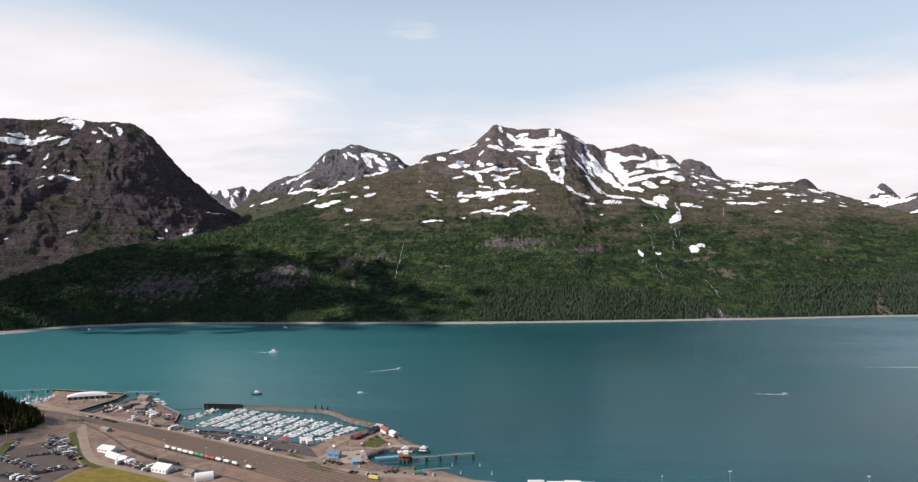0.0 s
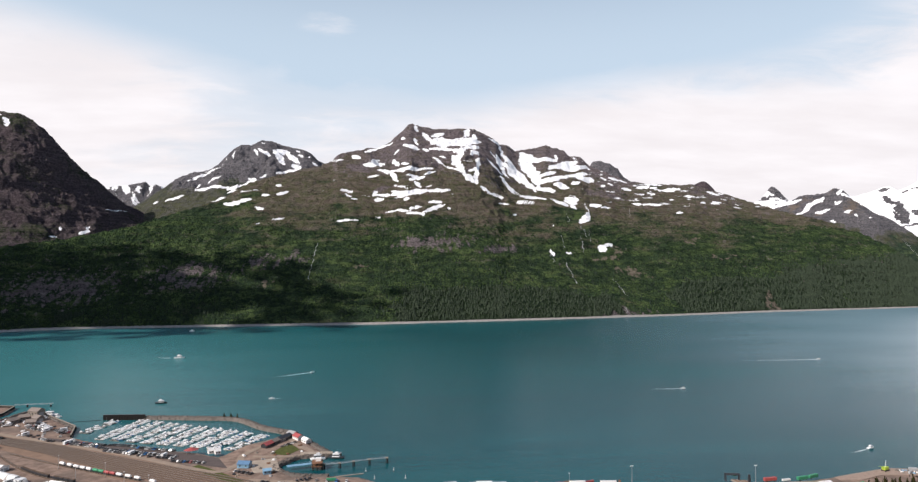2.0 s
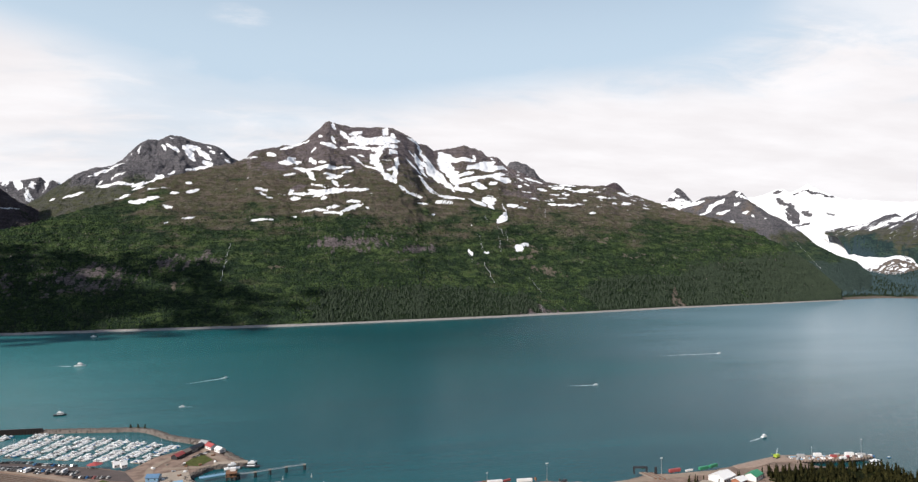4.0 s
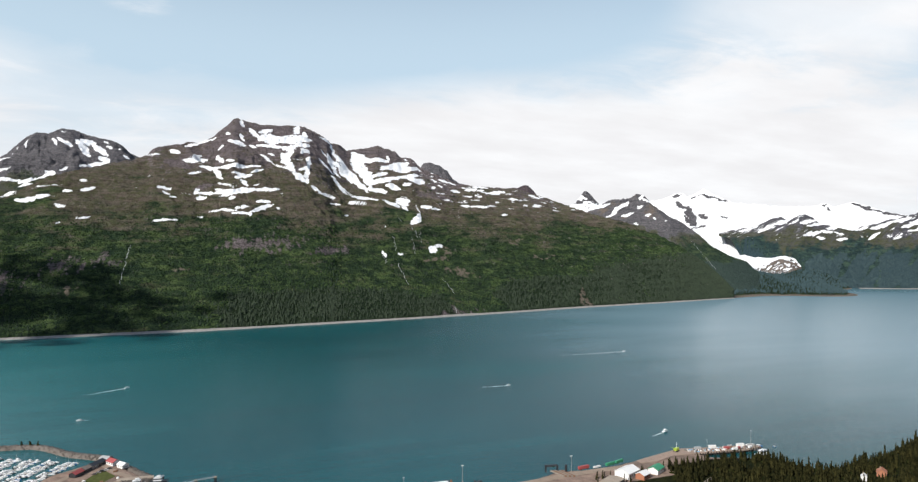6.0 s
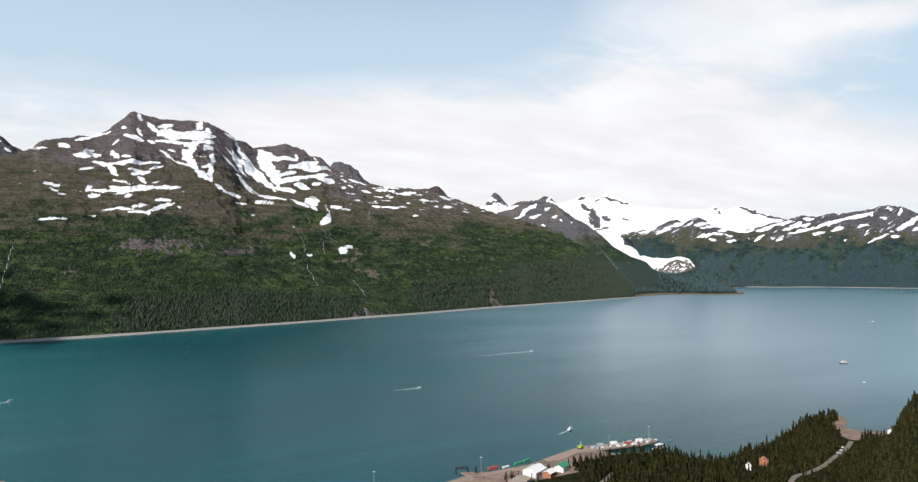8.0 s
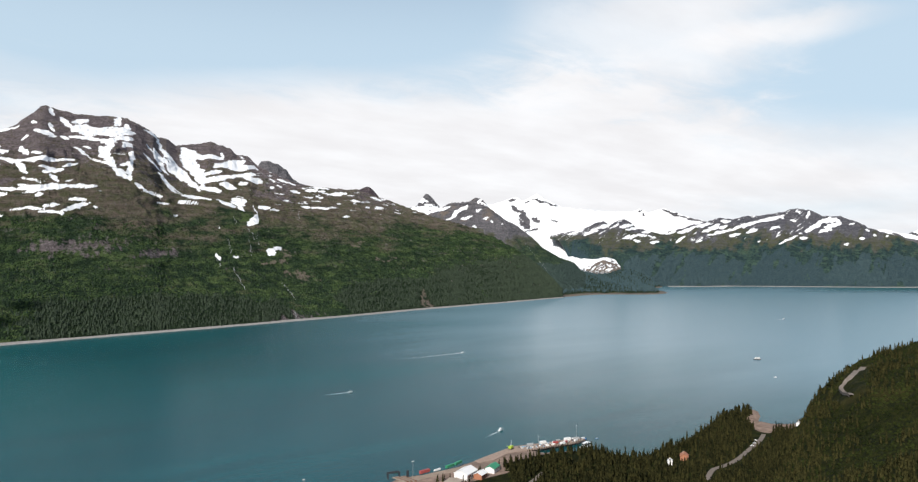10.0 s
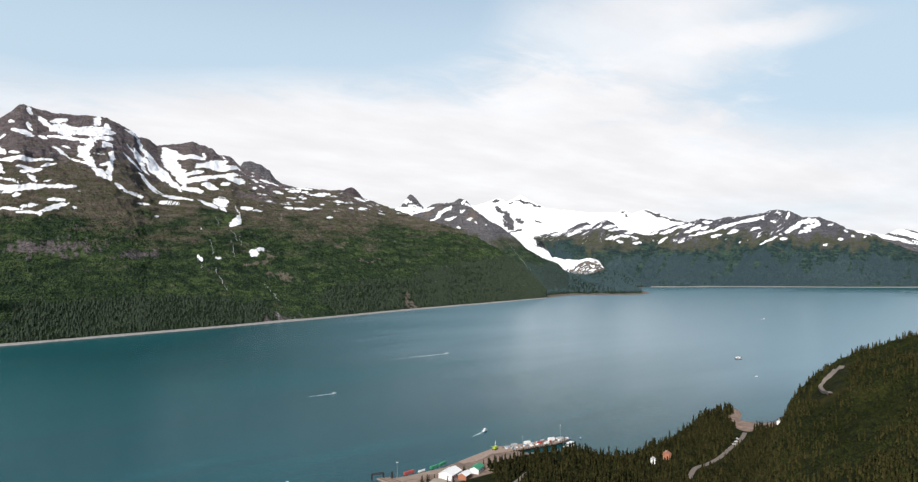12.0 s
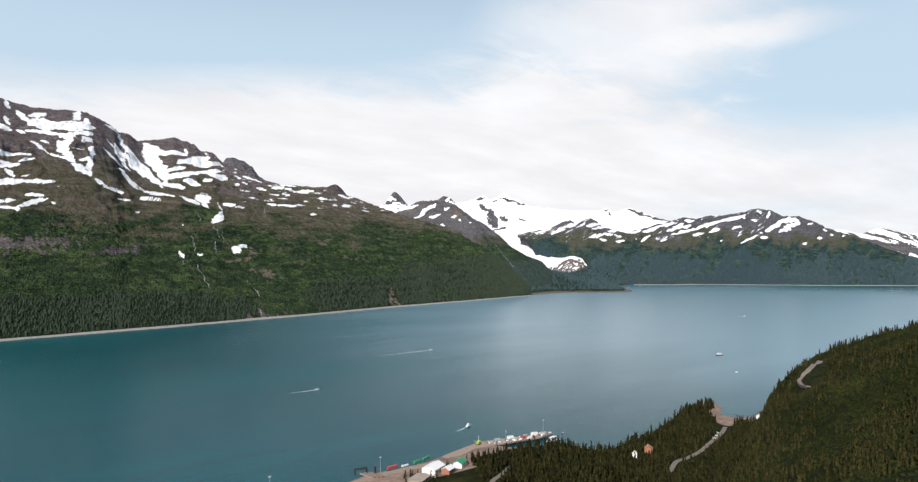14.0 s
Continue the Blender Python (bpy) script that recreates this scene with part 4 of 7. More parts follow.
ICE_CLIFFS = [(-1283, 528, -1188, 485, 31), (-1208, 502, -1134, 386, 39), (-1214, 438, -1135, 370, 21), (-1131, 354, -1064, 371, 17), (-1122, 439, -1065, 422, 26), (-1310, 576, -1261, 593, 18), (-1148, 591, -1045, 557, 13), (-1045, 557, -990, 539, 13), (-987, 441, -972, 415, 13), (-258, 503, -160, 468, 14), (-160, 468, 3, 420, 14), (-427, 494, -411, 507, 14), (-406, 487, -379, 468, 14), (-1198, 561, -1160, 579, 13)]


def glacier_masks(x, y, z, slope, v):
    along = x * 0.57 - y * 0.82
    bare = bands(along, z, ICE_CLIFFS, 0.45 * fbm((along - z) / 22, (along + z) / 40, 5, 0.65, seed=91), 1.0)
    snow = 1.0 - bare
    arcs = np.sin(np.hypot(x - 3080, (y - 2860)) / 5.5 + 5 * fbm(x / 50, y / 50, 3, seed=93))
    snout = smooth(np.hypot(x - 3050, y - 2800), 230, 90)
    dirty = smooth(v, 0.05, 0.0) * (0.5 + 0.6 * fbm(x / 30, y / 30, 4, 0.6, seed=92)) + snout * (0.62 + 0.30 * arcs + 0.4 * fbm(x / 25, y / 25, 4, 0.6, seed=94))
    zero = np.zeros_like(z)
    return {"snow": snow - 1.1 * dirty, "forest": zero, "rock": zero + 1.2, "heath": zero + 1, "scree": zero + 1.0 * dirty}


GLACIER_FOOT = [(2604, 3332, 225), (2732, 3097, 200), (2832, 2978, 148), (2902, 2882, 111), (2964, 2804, 76), (3034, 2759, 80), (3110, 2778, 98), (3200, 2800, 95), (3300, 2850, 50)]
ICE_SKYLINE = [(2980, 555), (3023, 569), (3073, 599), (3105, 605), (3137, 573), (3175, 594), (3214, 627), (3261, 589), (3315, 564), (3365, 529), (3431, 521), (3513, 509), (3627, 497), (3740, 495), (3786, 513), (3831, 487), (3903, 516), (3944, 496), (3985, 472), (4039, 441), (4093, 425)]
massif("glacier", GLACIER_FOOT, [(2822, 3916, 544), (3040, 3750, 606), (3215, 3602, 629), (3320, 3533, 613), (3544, 3353, 531), (3819, 3117, 508), (4133, 2779, 434)],
       340, 200, hazed_snow_slope, "white glacier tongue below a snowfield and icy peaks", glacier_masks, seed=33, back=200, rough=0.8, profile=lambda v: v ** 2.3, skirt=40, dome=(3180, 2895, 95, 45), skyline=ICE_SKYLINE)


NUNATAK_SNOW = [(-735, 328, -663, 370, 25), (-663, 370, -600, 397, 26), (-592, 371, -536, 403, 13), (-531, 382, -448, 394, 26), (-485, 362, -411, 373, 17), (-500, 304, -420, 322, 21), (-422, 331, -364, 318, 17), (-388, 345, -334, 358, 18), (-318, 276, -282, 278, 17), (-431, 288, -391, 281, 17), (-857, 330, -763, 362, 17), (-349, 324, -297, 302, 13), (-305, 350, -234, 341, 18), (-234, 333, -173, 355, 18)]
EAST_SNOW = [(-2, 343, 98, 398, 27), (-80, 376, 40, 406, 18), (-155, 341, -58, 377, 22), (116, 418, 176, 423, 23), (37, 324, 229, 373, 18), (75, 365, 155, 388, 22), (210, 376, 344, 415, 27), (344, 415, 521, 456, 23), (266, 342, 344, 363, 18), (166, 317, 226, 333, 18), (-172, 275, -114, 314, 17), (-36, 276, -1, 292, 13), (329, 280, 344, 282, 13), (415, 361, 475, 375, 14), (553, 429, 585, 418, 14), (453, 312, 467, 342, 13), (464, 263, 577, 319, 13)]
EAST_CREST_SNOW = [(590, 335, 610, 336, 14), (594, 296, 640, 304, 18), (654, 438, 680, 482, 19), (597, 481, 620, 488, 14), (637, 344, 769, 428, 28), (729, 416, 846, 432, 33), (758, 373, 871, 406, 28), (717, 342, 794, 365, 19), (822, 426, 865, 422, 24), (911, 394, 949, 403, 14), (1007, 362, 1034, 350, 14), (960, 297, 982, 300, 19), (848, 259, 872, 266, 18), (1052, 320, 1071, 321, 14), (1128, 314, 1149, 318, 14), (500, 441, 517, 434, 18)]


def east_masks(x, y, z, slope, v):
    n = fbm(x / 200, y / 200, 4, seed=63)
    along = x * 0.57 - y * 0.82
    st = fbm((along - 1.2 * z) / 14, (z + 0.6 * along) / 70, 5, 0.66, seed=73)
    torn = 0.35 * fbm((along - z) / 14, (z + along) / 30, 4, 0.6, seed=74)
    flecks = 0.14 + 0.5 * st + 0.25 * n - 0.5 * smooth(z, 300, 250) - 0.4 * smooth(along, 550, 800)
    snow = np.maximum(bands(along, z, NUNATAK_SNOW + EAST_SNOW + EAST_CREST_SNOW, 1.3 * torn - 0.05, 0.6), flecks)
    gully_ = fbm((along - 0.5 * z) / 60, (z + 0.5 * along) / 200, 4, 0.6, seed=72)
    return {"snow": snow, "forest": smooth(z + 90 * n + 60 * gully_, 215, 130) * (1 - 0.7 * smooth(gully_, 0.25, 0.6)), "rock": smooth(z + 60 * n + 40 * gully_, 290, 380), "heath": smooth(z + 60 * n + 50 * gully_, 200, 300),
            "lush": 0.4 * smooth(gully_, 0.2, 0.7) * smooth(z, 260, 180), "scree": 0.2 * gully_ - 0.05}


EAST_FOOT = [(3033, 3270, 305), (3105, 3160, 277), (3186, 3064, 255), (3257, 2929, 218), (3205, 2835, 170), (3190, 2735, 100), (3360, 2640, 5), (3560, 2490, 0), (3788, 2376, -2), (4119, 2058, -2), (4270, 1910, -2), (4420, 1780, -2), (4764, 1517, -2), (4950, 1350, -2)]
EAST_SKYLINE = [(3356, 375), (3400, 409), (3450, 422), (3485, 394), (3539, 429), (3577, 433), (3620, 416), (3661, 374), (3739, 357), (3835, 355), (3924, 374), (4017, 403), (4076, 424), (4133, 447), (4189, 431), (4247, 456), (4304, 455), (4390, 473), (4433, 487), (4463, 498), (4492, 502), (4549, 497), (4587, 480), (4617, 454), (4678, 453), (4724, 428), (4778, 397), (4831, 358), (4903, 325), (4966, 280), (5025, 237), (5080, 197), (5127, 164)]
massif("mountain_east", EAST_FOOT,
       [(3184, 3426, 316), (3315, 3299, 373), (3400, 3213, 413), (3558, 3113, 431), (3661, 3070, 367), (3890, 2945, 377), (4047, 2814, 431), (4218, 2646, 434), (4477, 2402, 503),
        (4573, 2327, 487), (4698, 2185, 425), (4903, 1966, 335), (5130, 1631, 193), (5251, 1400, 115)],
       540, 190, hazed_east_slope, "dark wooded mountain with snow-streaked crest across the fjord", east_masks, seed=41, back=150, skirt=150, gully=0.04, relief=0.7, skyline=EAST_SKYLINE)
massif("mountain_far_east", [(4900, 2200, 200), (5100, 1900, 150), (5350, 1550, 100)],
       [(5047, 2264, 334), (5106, 2127, 366), (5207, 2011, 336), (5292, 1929, 374), (5339, 1797, 343), (5448, 1620, 322)],
       120, 40, hazed_snow_slope, "distant snowy range", rock_masks(150, 350, 0.3, 60, 0.5), seed=43, back=100)


def valley_masks(x, y, z, slope, v):
    n = fbm(x / 80, y / 80, 4, seed=66)
    zero = np.zeros_like(z)
    return {"snow": zero - 1, "forest": smooth(z + 2 * n, 4.5, 8), "rock": zero, "heath": smooth(z + 3 * n, 7, 3), "scree": smooth(z + n, 4.2, 2.6)}


massif("valley_floor", [(2200, 2300, -2), (2494, 2340, -2), (2700, 2215, -2), (2800, 2190, -2), (2905, 2223, -2), (2990, 2330, -2), (3080, 2480, -2), (3340, 2600, -2)],
       [(2350, 3000, 60), (2600, 3050, 80), (2790, 2990, 105), (2872, 2898, 115), (2950, 2812, 82), (3030, 2768, 84), (3110, 2745, 104), (3200, 2740, 108), (3330, 2740, 110)],
       260, 120, near_slope, "flat wooded valley floor and gravel delta below the glacier", valley_masks, seed=47, rough=0.12, back=40, profile=lambda v: 0.036 * smooth(v, 0.0, 0.03) + 0.05 * smooth(v, 0.10, 0.14) + 0.914 * v ** 1.8)

def waterfall(cx, z_top, z_low, lean, on="mountain_main", turn=0.0):
    """A thin white stream down a mountain face, cx along that face."""
    x, y, z, _m = GRIDS[on]
    along = x * math.cos(turn) - y * math.sin(turn)
    n_ = 26
    zs = np.linspace(z_top, z_low, n_)
    xs = cx - lean * np.linspace(0, 1, n_) + 5 * fbm(zs / 14, zs * 0 + cx, 3, seed=int(abs(cx)))
    mid = []
    for px, pz in zip(xs, zs):
        i = np.argmin((along[:-4] - px) ** 2 + ((z[:-4] - pz) * 1.2) ** 2)
        r, c = divmod(int(i), x.shape[1])
        mid.append((x[r, c], y[r, c], z[r, c]))
    mid = np.array(mid)
    half = 0.32 + 0.45 * fbm(zs / 9, zs * 0 + 3, 2, seed=4)
    grid = np.stack([mid + np.c_[-half, 0 * half - 2.5, 0 * half + 1.2], mid + np.c_[half, 0 * half - 2.5, 0 * half + 1.2]])
    ob = sheet("waterfall", grid[:, :, 0], grid[:, :, 1], grid[:, :, 2], fall_mat)
    return tagged(ob, "thin white waterfall down the green slope", "waterfall", "waterfalls", "structure")


for fall in FALLS:
    waterfall(*fall)
waterfall(76, 261, 115, -112, "mountain_north_east", 0.692)

# gravel shores along the feet of the mountains
def shore(name, foot, label, base, more):
    line = curve_through(foot, 500)
    way_ = np.gradient(line, axis=0)
    side_ = np.c_[way_[:, 1], -way_[:, 0]] / np.hypot(way_[:, 0], way_[:, 1])[:, None]
    spread_ = base + 5 * fbm(line[:, 0] / 90, line[:, 1] / 90, 4, seed=5) + more * smooth(line[:, 0], -1020, -1120)
    offs = np.array([-16, 0.0, 0.55, 1.0])[:, None]
    reach = np.where(offs < 0, offs, offs * spread_)
    bx = line[None, :, 0] + reach * side_[None, :, 0]
    by = line[None, :, 1] + reach * side_[None, :, 1]
    bz = np.repeat(np.array([5.0, 2.6, 1.2, -0.6])[:, None], 500, 1)
    tagged(sheet(name, bx, by, bz, beach_mat), label, "beach", kind="structure")


shore("beach", MAIN_FOOT, "narrow grey shingle beach along the far shore", 5, 26)
shore("beach_east", [(3400, 2610), (3560, 2490), (3788, 2376), (3950, 2228), (4119, 2058), (4270, 1910), (4420, 1780), (4600, 1640), (4764, 1517), (4950, 1350)], "pale shingle beach below the wooded mountain", 14, 0)

# ---- near land: town shore, harbour flats, hillside ----
COAST = [(-3000, 700), (-1400, 760), (-900, 830), (-701, 864), (-646, 881), (-601, 881), (-560, 871), (-553, 910), (-584, 968), (-465, 941), (-458, 910), (-470, 840), (-456, 828), (-444, 876),
         (-434, 918), (-396, 883), (-344, 826), (-330, 786), (-284, 752), (-245, 736), (-209, 722), (-174, 707), (-152, 692), (-135, 729),
         (-107, 754), (-92, 776), (-58, 712), (-42, 684), (-73, 682), (-83, 666), (-91, 651), (-71, 624), (-13, 616), (9, 597), (26, 587), (60, 582)]
COAST_EAST = [(115, 577), (160, 572), (227, 567), (262, 556), (280, 546), (313, 557), (326, 561), (352, 556), (383, 553), (405, 560), (437, 565), (483, 577), (500, 540), (555, 515),
              (563, 487), (579, 463), (609, 474), (654, 476), (760, 508), (821, 522), (873, 527), (879, 514), (860, 498), (823, 480), (828, 458), (850, 446),
              (900, 456), (940, 463), (1000, 466), (1060, 458), (1130, 440), (1230, 420), (1400, 390), (1800, 300), (3000, 100)]
OUT = [(3000, -2500), (-3000, -2500)]


def inland(px, py):
    """Distance from the coast, positive on land."""
    poly = np.array(COAST + COAST_EAST + OUT, float)
    best = np.full(px.shape, 1e9)
    inside = np.zeros(px.shape, bool)
    for (ax, ay), (bx_, by_) in zip(poly, np.roll(poly, -1, 0)):
        ex, ey = bx_ - ax, by_ - ay
        t = np.clip(((px - ax) * ex + (py - ay) * ey) / (ex * ex + ey * ey), 0, 1)
        best = np.minimum(best, np.hypot(px - ax - t * ex, py - ay - t * ey))
        cross = (ay > py) != (by_ > py)
        inside ^= cross & (px < ex * (py - ay) / (ey if ey else 1e-9) + ax)
    return np.where(inside, best, -best)


def land_height(px, py):
    d = inland(px, py)
    z = np.where(d > 0, 3.0 * smooth(d, 0, 5), -8 * smooth(-d, 0, 14))
    toe = np.interp(px, [-3000, -700, -400, 0, 200, 400, 455, 650, 834, 900, 1000, 1130, 1400, 3000], [350, 380, 300, 150, 200, 288, 294, 374, 446, 463, 468, 450, 400, 100])
    k = np.interp(px, [200, 650, 840, 880, 930, 1000, 1100], [0.45, 0.5, 1.1, 1.08, 1.22, 1.05, 0.85])
    up = np.maximum(toe - py, 0)
    cap = np.interp(px, [650, 850], [130, 60])
    rise = k * np.minimum(up, cap) + np.interp(px, [650, 850], [0.42, 0.48]) * np.maximum(up - cap, 0)
    z = z + np.where(d > 0, rise * smooth(up, 0, 40) * smooth(d, 0, 12), 0)
    z = z + np.where(d > 2, smooth(rise, 3, 30) * 5 * fbm(px / 70, py / 70, 3, seed=90), 0)
    knob = 38 * np.exp(-((px + 535) / 48) ** 2 - ((py - 745) / 40) ** 2)
    return z + knob, d, rise + knob


gx = np.unique(np.r_[np.linspace(-3000, -760, 40), np.arange(-760, 1120, 4.0), np.linspace(1120, 3000, 40)])
gy = np.unique(np.r_[np.linspace(-2500, 150, 60), np.arange(150, 1000, 4.0), np.linspace(1000, 1100, 5)])
GX, GY = np.meshgrid(gx, gy)
GZ, GD, GR = land_height(GX, GY)
spit = smooth(np.hypot((GX - 852) * 0.75, GY - 466), 52, 40)
spit = np.maximum(spit, smooth(blob(GX, GY, 822, 474, 60, 18, 36), 0.4, 0.6))
wild = (1 - spit) * np.maximum(smooth(GY, 512, 502) * smooth(GX, 325, 340), np.maximum(smooth(GR, 2, 8), smooth(GX + 0.5 * (500 - GY), 405, 440) * smooth(GD, 4, 12) * np.where(GX > 600, 1, smooth(GY, 538, 525))))
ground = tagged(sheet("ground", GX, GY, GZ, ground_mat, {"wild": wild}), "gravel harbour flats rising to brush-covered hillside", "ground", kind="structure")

# ---- woods ----
def tree_points(height, radius, tiers, sides, rng_, droop=0.25):
    """Points and faces of a ragged conifer: one skirt of boughs above another."""
    verts, faces = [], []
    for k in range(tiers):
        f = k / tiers
        z_top = height * (0.30 + 0.70 * (f + 1.15 / tiers)) if k < tiers - 1 else height
        z_low = height * (0.10 + 0.86 * f)
        r = radius * (1 - f) ** 0.85 + 0.12 * radius
        n0 = len(verts)
        verts.append((rng_.uniform(-.1, .1), rng_.uniform(-.1, .1), min(z_top, height)))
        turn = rng_.uniform(0, 6.28)
        for i in range(sides):
            a = turn + 2 * math.pi * i / sides
            q = r * (rng_.uniform(0.8, 1.2) if i % 2 == 0 else rng_.uniform(0.45, 0.7))
            verts.append((q * math.cos(a), q * math.sin(a), z_low - (droop * r if i % 2 == 0 else 0) + rng_.uniform(-.2, .2)))
        faces += [(n0, n0 + 1 + i, n0 + 1 + (i + 1) % sides) for i in range(sides)]
    return np.array(verts), np.array(faces)


def lump_points(rng_, flat=0.75, sub=1):
    """Points and faces of one uneven leafy clump of radius about 1."""
    bm = bmesh.new()
    bmesh.ops.create_icosphere(bm, subdivisions=sub, radius=1.0)
    for v in bm.verts:
        v.co *= rng_.uniform(0.6, 1.25)
        v.co.z *= flat
    bm.verts.index_update()
    pts = np.array([v.co[:] for v in bm.verts])
    fcs = np.array([[v.index for v in f.verts] for f in bm.faces])
    bm.free()
    return pts, fcs


def scatter(name, places, kinds, mat, label, category):
    """Many plants joined into one mesh. places: x, y, z, size, turn."""
    vs, fs, count = [], [], 0
    for i, (x, y, z, size, turn) in enumerate(places):
        p, f = kinds[i % len(kinds)]
        c, s = math.cos(turn), math.sin(turn)
        q = p * size
        vs.append(np.stack([x + c * q[:, 0] - s * q[:, 1], y + s * q[:, 0] + c * q[:, 1], z + q[:, 2]], 1))
        fs.append(f + count)
        count += len(p)
    vs, fs = np.vstack(vs), np.vstack(fs)
    me = bpy.data.meshes.new(name)
    me.vertices.add(len(vs))
    me.vertices.foreach_set("co", vs.astype(np.float32).ravel())
    me.loops.add(fs.size)
    me.loops.foreach_set("vertex_index", fs.astype(np.int32).ravel())
    me.polygons.add(len(fs))
    me.polygons.foreach_set("loop_start", np.arange(0, fs.size, 3, dtype=np.int32))
    me.polygons.foreach_set("loop_total", np.full(len(fs), 3, dtype=np.int32))
    me.update(calc_edges=True)
    me.materials.append(mat)
    return tagged(new(name, me), label, category, kind="stuff")


rw = random.Random(11)
far_kinds = [tree_points(1.0, 0.24, 2, 5, rw) for _ in range(4)]
mid_kinds = [tree_points(1.0, rw.uniform(0.13, 0.19), 6, 8, rw) for _ in range(8)]
lump_kinds = [lump_points(rw) for _ in range(6)]
far_lumps = [lump_points(rw, 0.8) for _ in range(4)]


def on_slope(grid_name, key, count, lo, sizes, seed, keep=None):
    """Random places on a mountainside where a mask is high."""
    x, y, z, masks = GRIDS[grid_name]
    g = np.random.default_rng(seed)
    out = []
    r = g.integers(0, x.shape[0] - 5, count * 6)
    c = g.integers(0, x.shape[1] - 2, count * 6)
    fr, fc = g.random(count * 6), g.random(count * 6)

    def mixed(a):
        return (a[r, c] * (1 - fr) * (1 - fc) + a[r + 1, c] * fr * (1 - fc) + a[r, c + 1] * (1 - fr) * fc + a[r + 1, c + 1] * fr * fc)

    px, py, pz, pm = mixed(x), mixed(y), mixed(z), mixed(masks[key])
    bare = np.maximum(mixed(masks["scree"]), np.maximum(mixed(masks["rock"]), mixed(masks["snow"])))
    good = (pm + 0.25 * (g.random(count * 6) - 0.5) > lo) & (pz > 4) & (bare < 0.42)
    if keep is not None:
        good &= keep(px, py, pz)
    ids = np.nonzero(good)[0][:count]
    size = g.uniform(sizes[0], sizes[1], len(ids))
    return [(px[i], py[i], pz[i] - 0.5, s, t) for i, s, t in zip(ids, size, g.uniform(0, 6.28, len(ids)))]


scatter("spruce_forest", on_slope("mountain_main", "forest", 20000, 0.45, (6, 13), 3), far_kinds, hazed_far_spruce, "dark spruce belt along the foot of the mountain", "forest")
GRIDS["mountain_main"][3]["green"] = 1 - GRIDS["mountain_main"][3]["forest"] - smooth(GRIDS["mountain_main"][2], 270, 380)
scatter("alder_scrub", on_slope("mountain_main", "green", 14000, 0.5, (2.2, 5.2), 4), far_lumps, hazed_scrub_leaf, "green alder scrub over the lower mountainside", "scrub")
scatter("single_spruces", on_slope("mountain_main", "green", 2600, 0.5, (6, 13), 5, keep=lambda x, y, z: z < 190), far_kinds, hazed_far_spruce, "scattered dark spruces in the scrub", "trees")
scatter("valley_forest", on_slope("valley_floor", "forest", 3500, 0.5, (9, 16), 6), far_kinds, hazy_spruce, "dark forest on the valley floor", "forest")
scatter("east_forest", on_slope("mountain_east", "forest", 14000, 0.5, (5, 10), 7), far_kinds, hazy_spruce, "dark forest on the mountain across the fjord", "forest")

# wooded shore and hillside below the drone
EAST_ROAD = [(565, 378), (597, 393), (620, 394), (651, 399), (690, 411), (713, 417), (742, 427), (765, 437)]
HILL_ROAD = [(884, 375), (842, 363), (809, 354), (794, 354), (785, 354), (758, 336), (740, 322)]
PATH = [(390, 440), (406, 464), (430, 476), (450, 487)]


def far_from(px, py, line):
    best = np.full(px.shape, 1e9)
    for (ax, ay), (bx_, by_) in zip(line, line[1:]):
        ex, ey = bx_ - ax, by_ - ay
        t = np.clip(((px - ax) * ex + (py - ay) * ey) / (ex * ex + ey * ey), 0, 1)
        best = np.minimum(best, np.hypot(px - ax - t * ex, py - ay - t * ey))
    return best


def land_places(count, region, seed, sizes, want):
    g = np.random.default_rng(seed)
    x0, x1, y0, y1 = region
    px, py = g.uniform(x0, x1, count), g.uniform(y0, y1, count)
    z, d, rise = land_height(px, py)
    free = (d > 5) & (far_from(px, py + 2, EAST_ROAD) > 5.0) & (far_from(px, py + 4, [(612, 393), (640, 397)]) > 7) & (far_from(px, py + 3, [(712, 417), (742, 428)]) > 6) & (far_from(px, py, [(748, 430), (790, 452), (840, 478), (872, 518)]) > 11) & (far_from(px + 6, py + 6, HILL_ROAD) > 14) & (far_from(px, py, PATH) > 4.5)
    free &= np.hypot(px - 599, py - 427) > 13
    free &= np.hypot(px - 574, py - 426) > 10
    free &= np.hypot((px - 850) * 0.75, py - 458) > 43
    free &= np.hypot(px - 508, py - 503) > 12
    free &= (px + 0.5 * (500 - py) > 415) & (py < 529 + 0.0 * px) | (px > 600)
    for bx_, by_ in ((379, 522), (411, 520), (389, 511), (352, 507)):
        free &= np.hypot(px - bx_, py - by_) > 13
    free &= want(px, py, z, d, rise, g.random(count))
    size = g.uniform(*sizes, count) * (1 + 0.35 * smooth(px, 700, 790) * smooth(py, 470, 500))
    turn = g.uniform(0, 6.28, count)
    return [(px[i], py[i], z[i] - 0.3, size[i], turn[i]) for i in np.nonzero(free)[0]]


def groves(px, py):
    return fbm(px / 55, py / 55, 3, seed=120)


